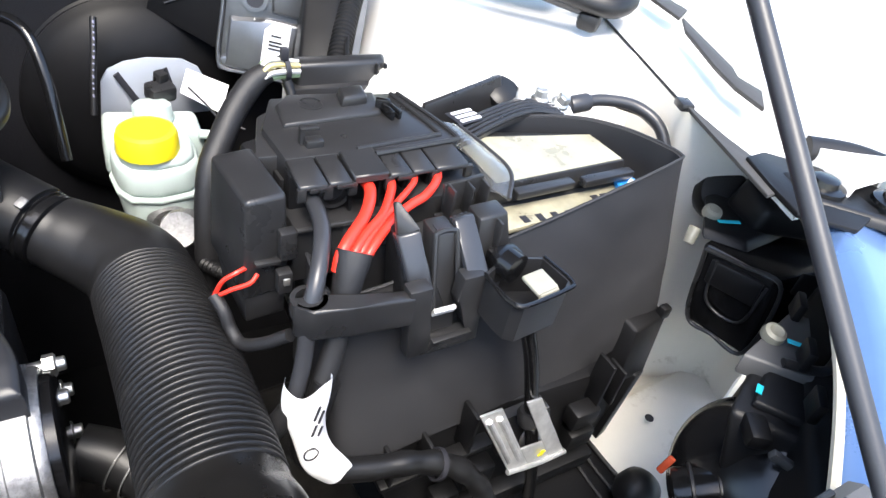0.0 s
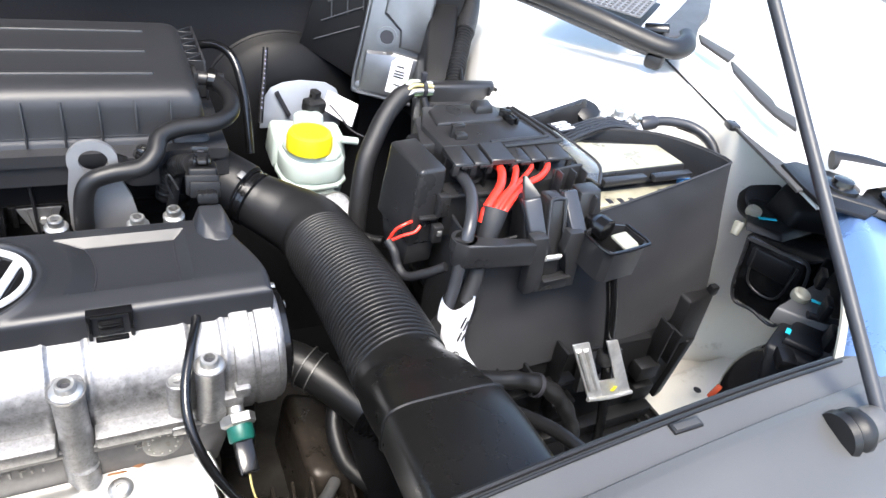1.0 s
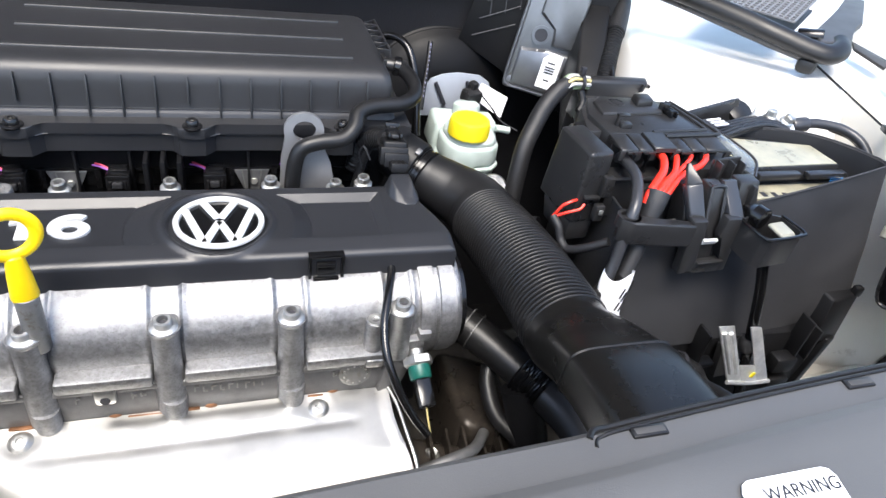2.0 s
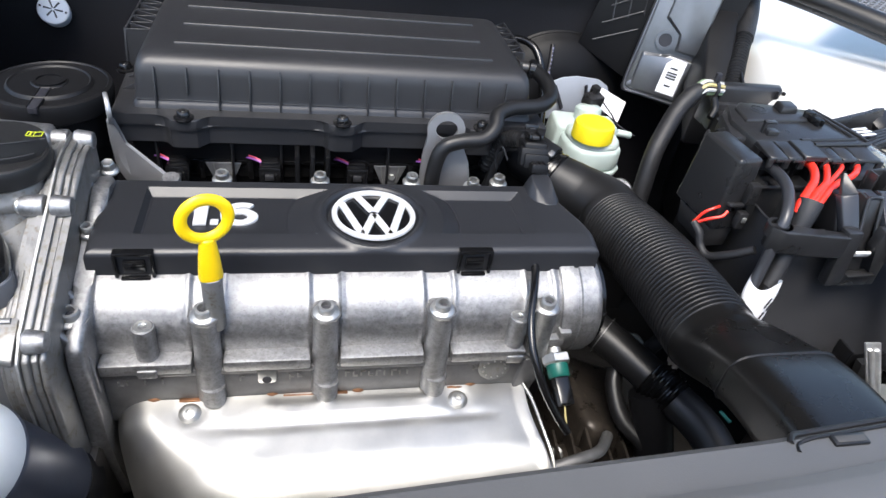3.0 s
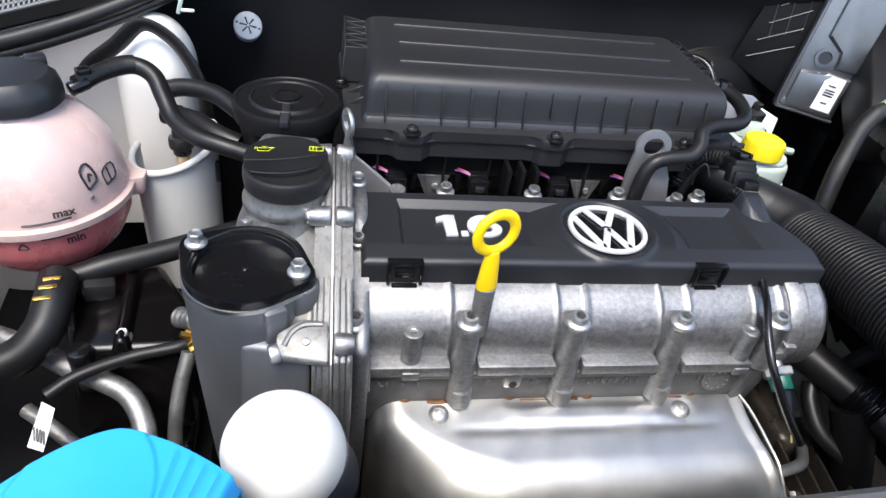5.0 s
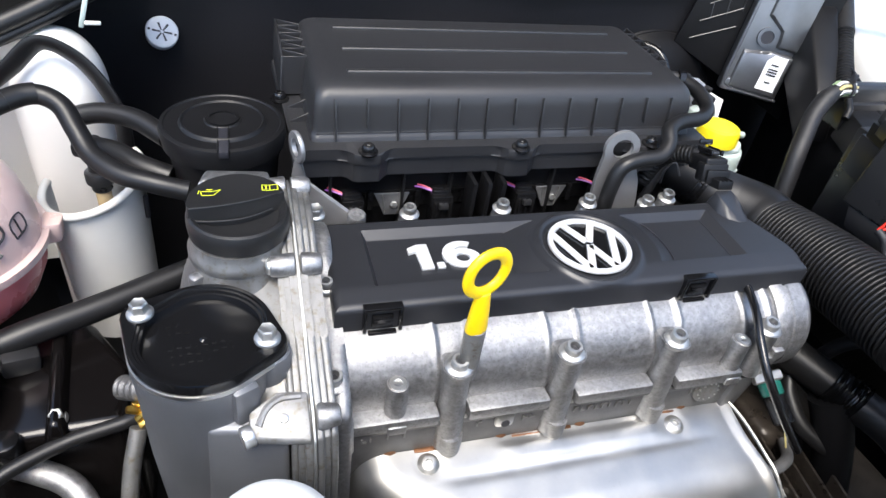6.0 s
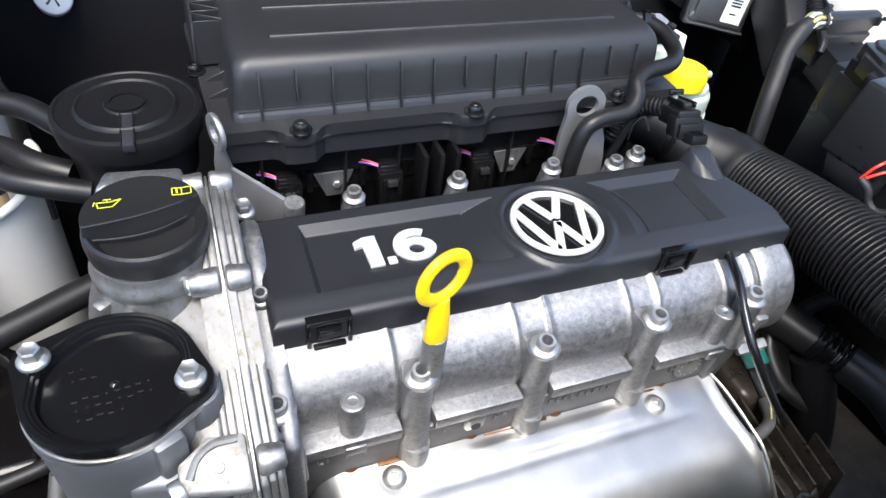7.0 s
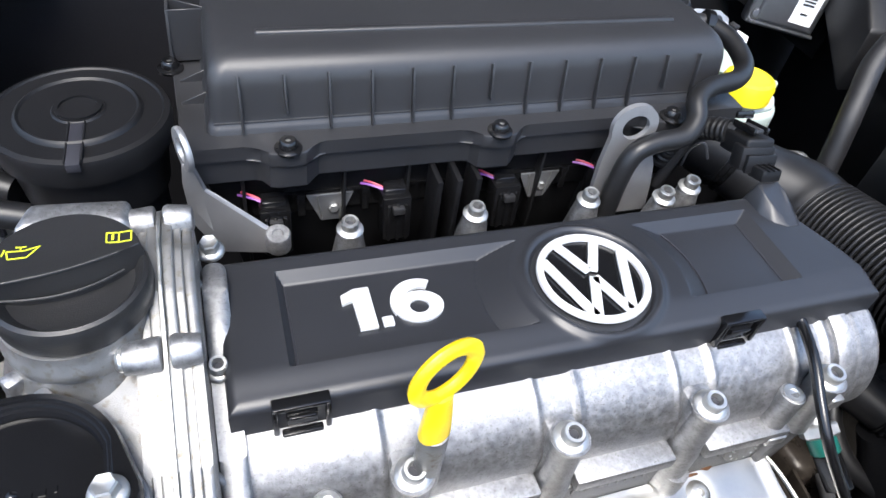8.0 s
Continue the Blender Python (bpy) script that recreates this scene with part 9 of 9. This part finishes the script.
part("foot", hull(bm_(), [(-0.437, -0.10, 0.622), (-0.345, -0.06, 0.622), (-0.345, 0.0, 0.622), (-0.437, 0.0, 0.622)], [(-0.430, -0.09, 0.642), (-0.347, -0.055, 0.642), (-0.347, 0.0, 0.650), (-0.437, 0.0, 0.650)], 0.004), MOUNT, em2)
bolt("bolt", (-0.3770, -0.0250, 0.642), (0, -0.1, 1), em2, 0.0085, "hex", 0.0120)
bolt("bolt", (-0.3930, -0.0230, 0.744), (0, -0.3, 1), em2, 0.0050, "hex", 0.0065)
part("stud", rod(bm_(), (-0.4240, -0.0350, 0.715), (-0.4240, -0.0360, 0.745), 0.0095, seg=12, bevel=0.002), GLOSS, em2)

of = thing("oil_filter", (-0.24, -0.14, 0.64), "oil filter with a smooth white dome and dark can", "oil filter")
axis = Vector((-0.19, -0.46, 1.0)).normalized()
base = Vector((-0.2570, -0.1750, 0.8000)) - axis * 0.115
b = turned(bm_(), [(0.030, 0.0), (0.0335, 0.004), (0.0342, 0.010), (0.0342, 0.091), (0.0378, 0.094), (0.0378, 0.0975), (0.0368, 0.099)], base, axis, 56)
cn = part("can", b, mat("navy_can", (0.09, 0.10, 0.13), 0.32, 0.5, var=0.1, bump=0.05), of)
b = turned(bm_(), [(0.0372, 0.094), (0.0378, 0.106), (0.0368, 0.118), (0.0335, 0.130), (0.0275, 0.1395), (0.0190, 0.146), (0.010, 0.149), (0, 0.1495)], base, axis, 56)
part("dome", b, mat("white_dome_plastic", (0.83, 0.84, 0.82), 0.5, var=0.06, vscale=30, grain=700, bump=0.12, sss=0.5), of, "smooth white dome", smooth=80)
for k in range(3):
    d = (Matrix.Rotation(radians(-60 - 14 * k), 3, axis) @ Vector((0, -1, 0)))
    d = (d - axis * d.dot(axis)).normalized()
    q = base + axis * (0.080 - 0.006 * k) + d * 0.0343
    part("print_bar", prism(bm_(), [q - axis * 0.010, q + axis * 0.010, q + axis * 0.010 + d.cross(axis) * 0.003, q - axis * 0.010 + d.cross(axis) * 0.003], d * 0.0004), PAPER, cn)
part("base_flange", rod(bm_(), base - axis * 0.03, base, 0.030, 0.032, 40, 0.002), DULL, of)
bx = thing("oil_cooler_block", (-0.20, -0.10, 0.62), "grimy oil cooler block behind the filter, darkened for shade", "oil cooler")
# dark block stands for the shaded gap left of the heat shield
part("block", box(bm_(), (-0.232, -0.095, 0.655), (0.05, 0.06, 0.09), 0.006), BROWNGLASS, bx)
part("drain_stub", rod(bm_(), (-0.215, -0.170, 0.672), (-0.150, -0.182, 0.668), 0.009, seg=18, bevel=0.002), CAST, bx)
part("drain_nut", turned(bm_(), [(0.0125, 0), (0.0125, 0.014), (0.011, 0.016)], (-0.155, -0.181, 0.6685), (1, -0.15, 0), 6), CREAM, bx, smooth=20)

wc = thing("washer_filler_cap", (-0.33, -0.235, 0.60), "bright blue fan-shaped washer fluid cap", "filler cap")


def fan_at(u, v):
    """The cap's fan: u from its wide rear edge's left to right, v from rear to front."""
    x = -0.392 + 0.119 * u
    back = -0.1965 - (0.0265 if u > 0.48 else 0.034) * (abs(u - 0.48) / 0.52) ** 1.5
    front = -0.285
    x = x + (-0.333 - x) * 0.42 * v
    y = back + (front - back) * v
    z = 0.846 + 0.010 * (1 - (2 * u - 1) ** 2) * (1 - 0.3 * v)
    z -= 0.010 * (step(u, 0.97, 1.0) + step(1 - u, 0.97, 1.0)) + 0.012 * step(1 - v, 0.965, 1.0)
    for k in range(4):
        z += 0.0016 * math.exp(-((u - 0.74 - 0.062 * k) / 0.010) ** 2) * step(v, 0.05, 0.12)
    d = math.hypot((u - 0.36) / 0.36, (v - 0.45) / 0.55)
    z += 0.0012 * (1 - step(d, 0.97, 1.0))
    return Vector((x, y, z))


part("flap", block(bm_(), 110, 60, fan_at, 0.834), BLUE, wc, smooth=50)
part("neck", rod(bm_(), (-0.335, -0.245, 0.62), (-0.335, -0.245, 0.8335), 0.026, seg=32, bevel=0.002), DULL, wc)

# ---- firewall plug ----
fpg = thing("firewall_plug", (-0.336, 0.405, 0.84), "round pale grey grommet with star-shaped slots in the firewall", "grommet")
fa = Vector((0.15, -0.85, 0.50)).normalized()
p = Vector((-0.3320, 0.3850, 0.8605))
part("disc", turned(bm_(), [(0.0160, -0.020), (0.0168, 0.0), (0.0160, 0.0020), (0.0150, 0.0026), (0, 0.0026)], p, fa, 40), mat("pale_grey_plastic", (0.55, 0.57, 0.60), 0.4), fpg)
sx = fa.cross(ZUP).normalized()
sy = sx.cross(fa).normalized()
for k in range(6):
    a = radians(15 + 60 * k)
    d = sx * math.cos(a) + sy * math.sin(a)
    e = d.cross(fa)
    q = p + fa * 0.0027
    part("slot", prism(bm_(), [q + d * 0.0015 - e * 0.0007, q + d * 0.0015 + e * 0.0007, q + d * 0.0100 + e * 0.0011, q + d * 0.0100 - e * 0.0011], fa * 0.0005), INK, fpg)
for k in (-1, 1):
    part("pin_hole", turned(bm_(), [(0.0014, 0), (0.0014, 0.0005), (0, 0.0005)], p + fa * 0.0027 + sx * 0.0126 * k + sy * 0.004 * k, fa, 10), INK, fpg)
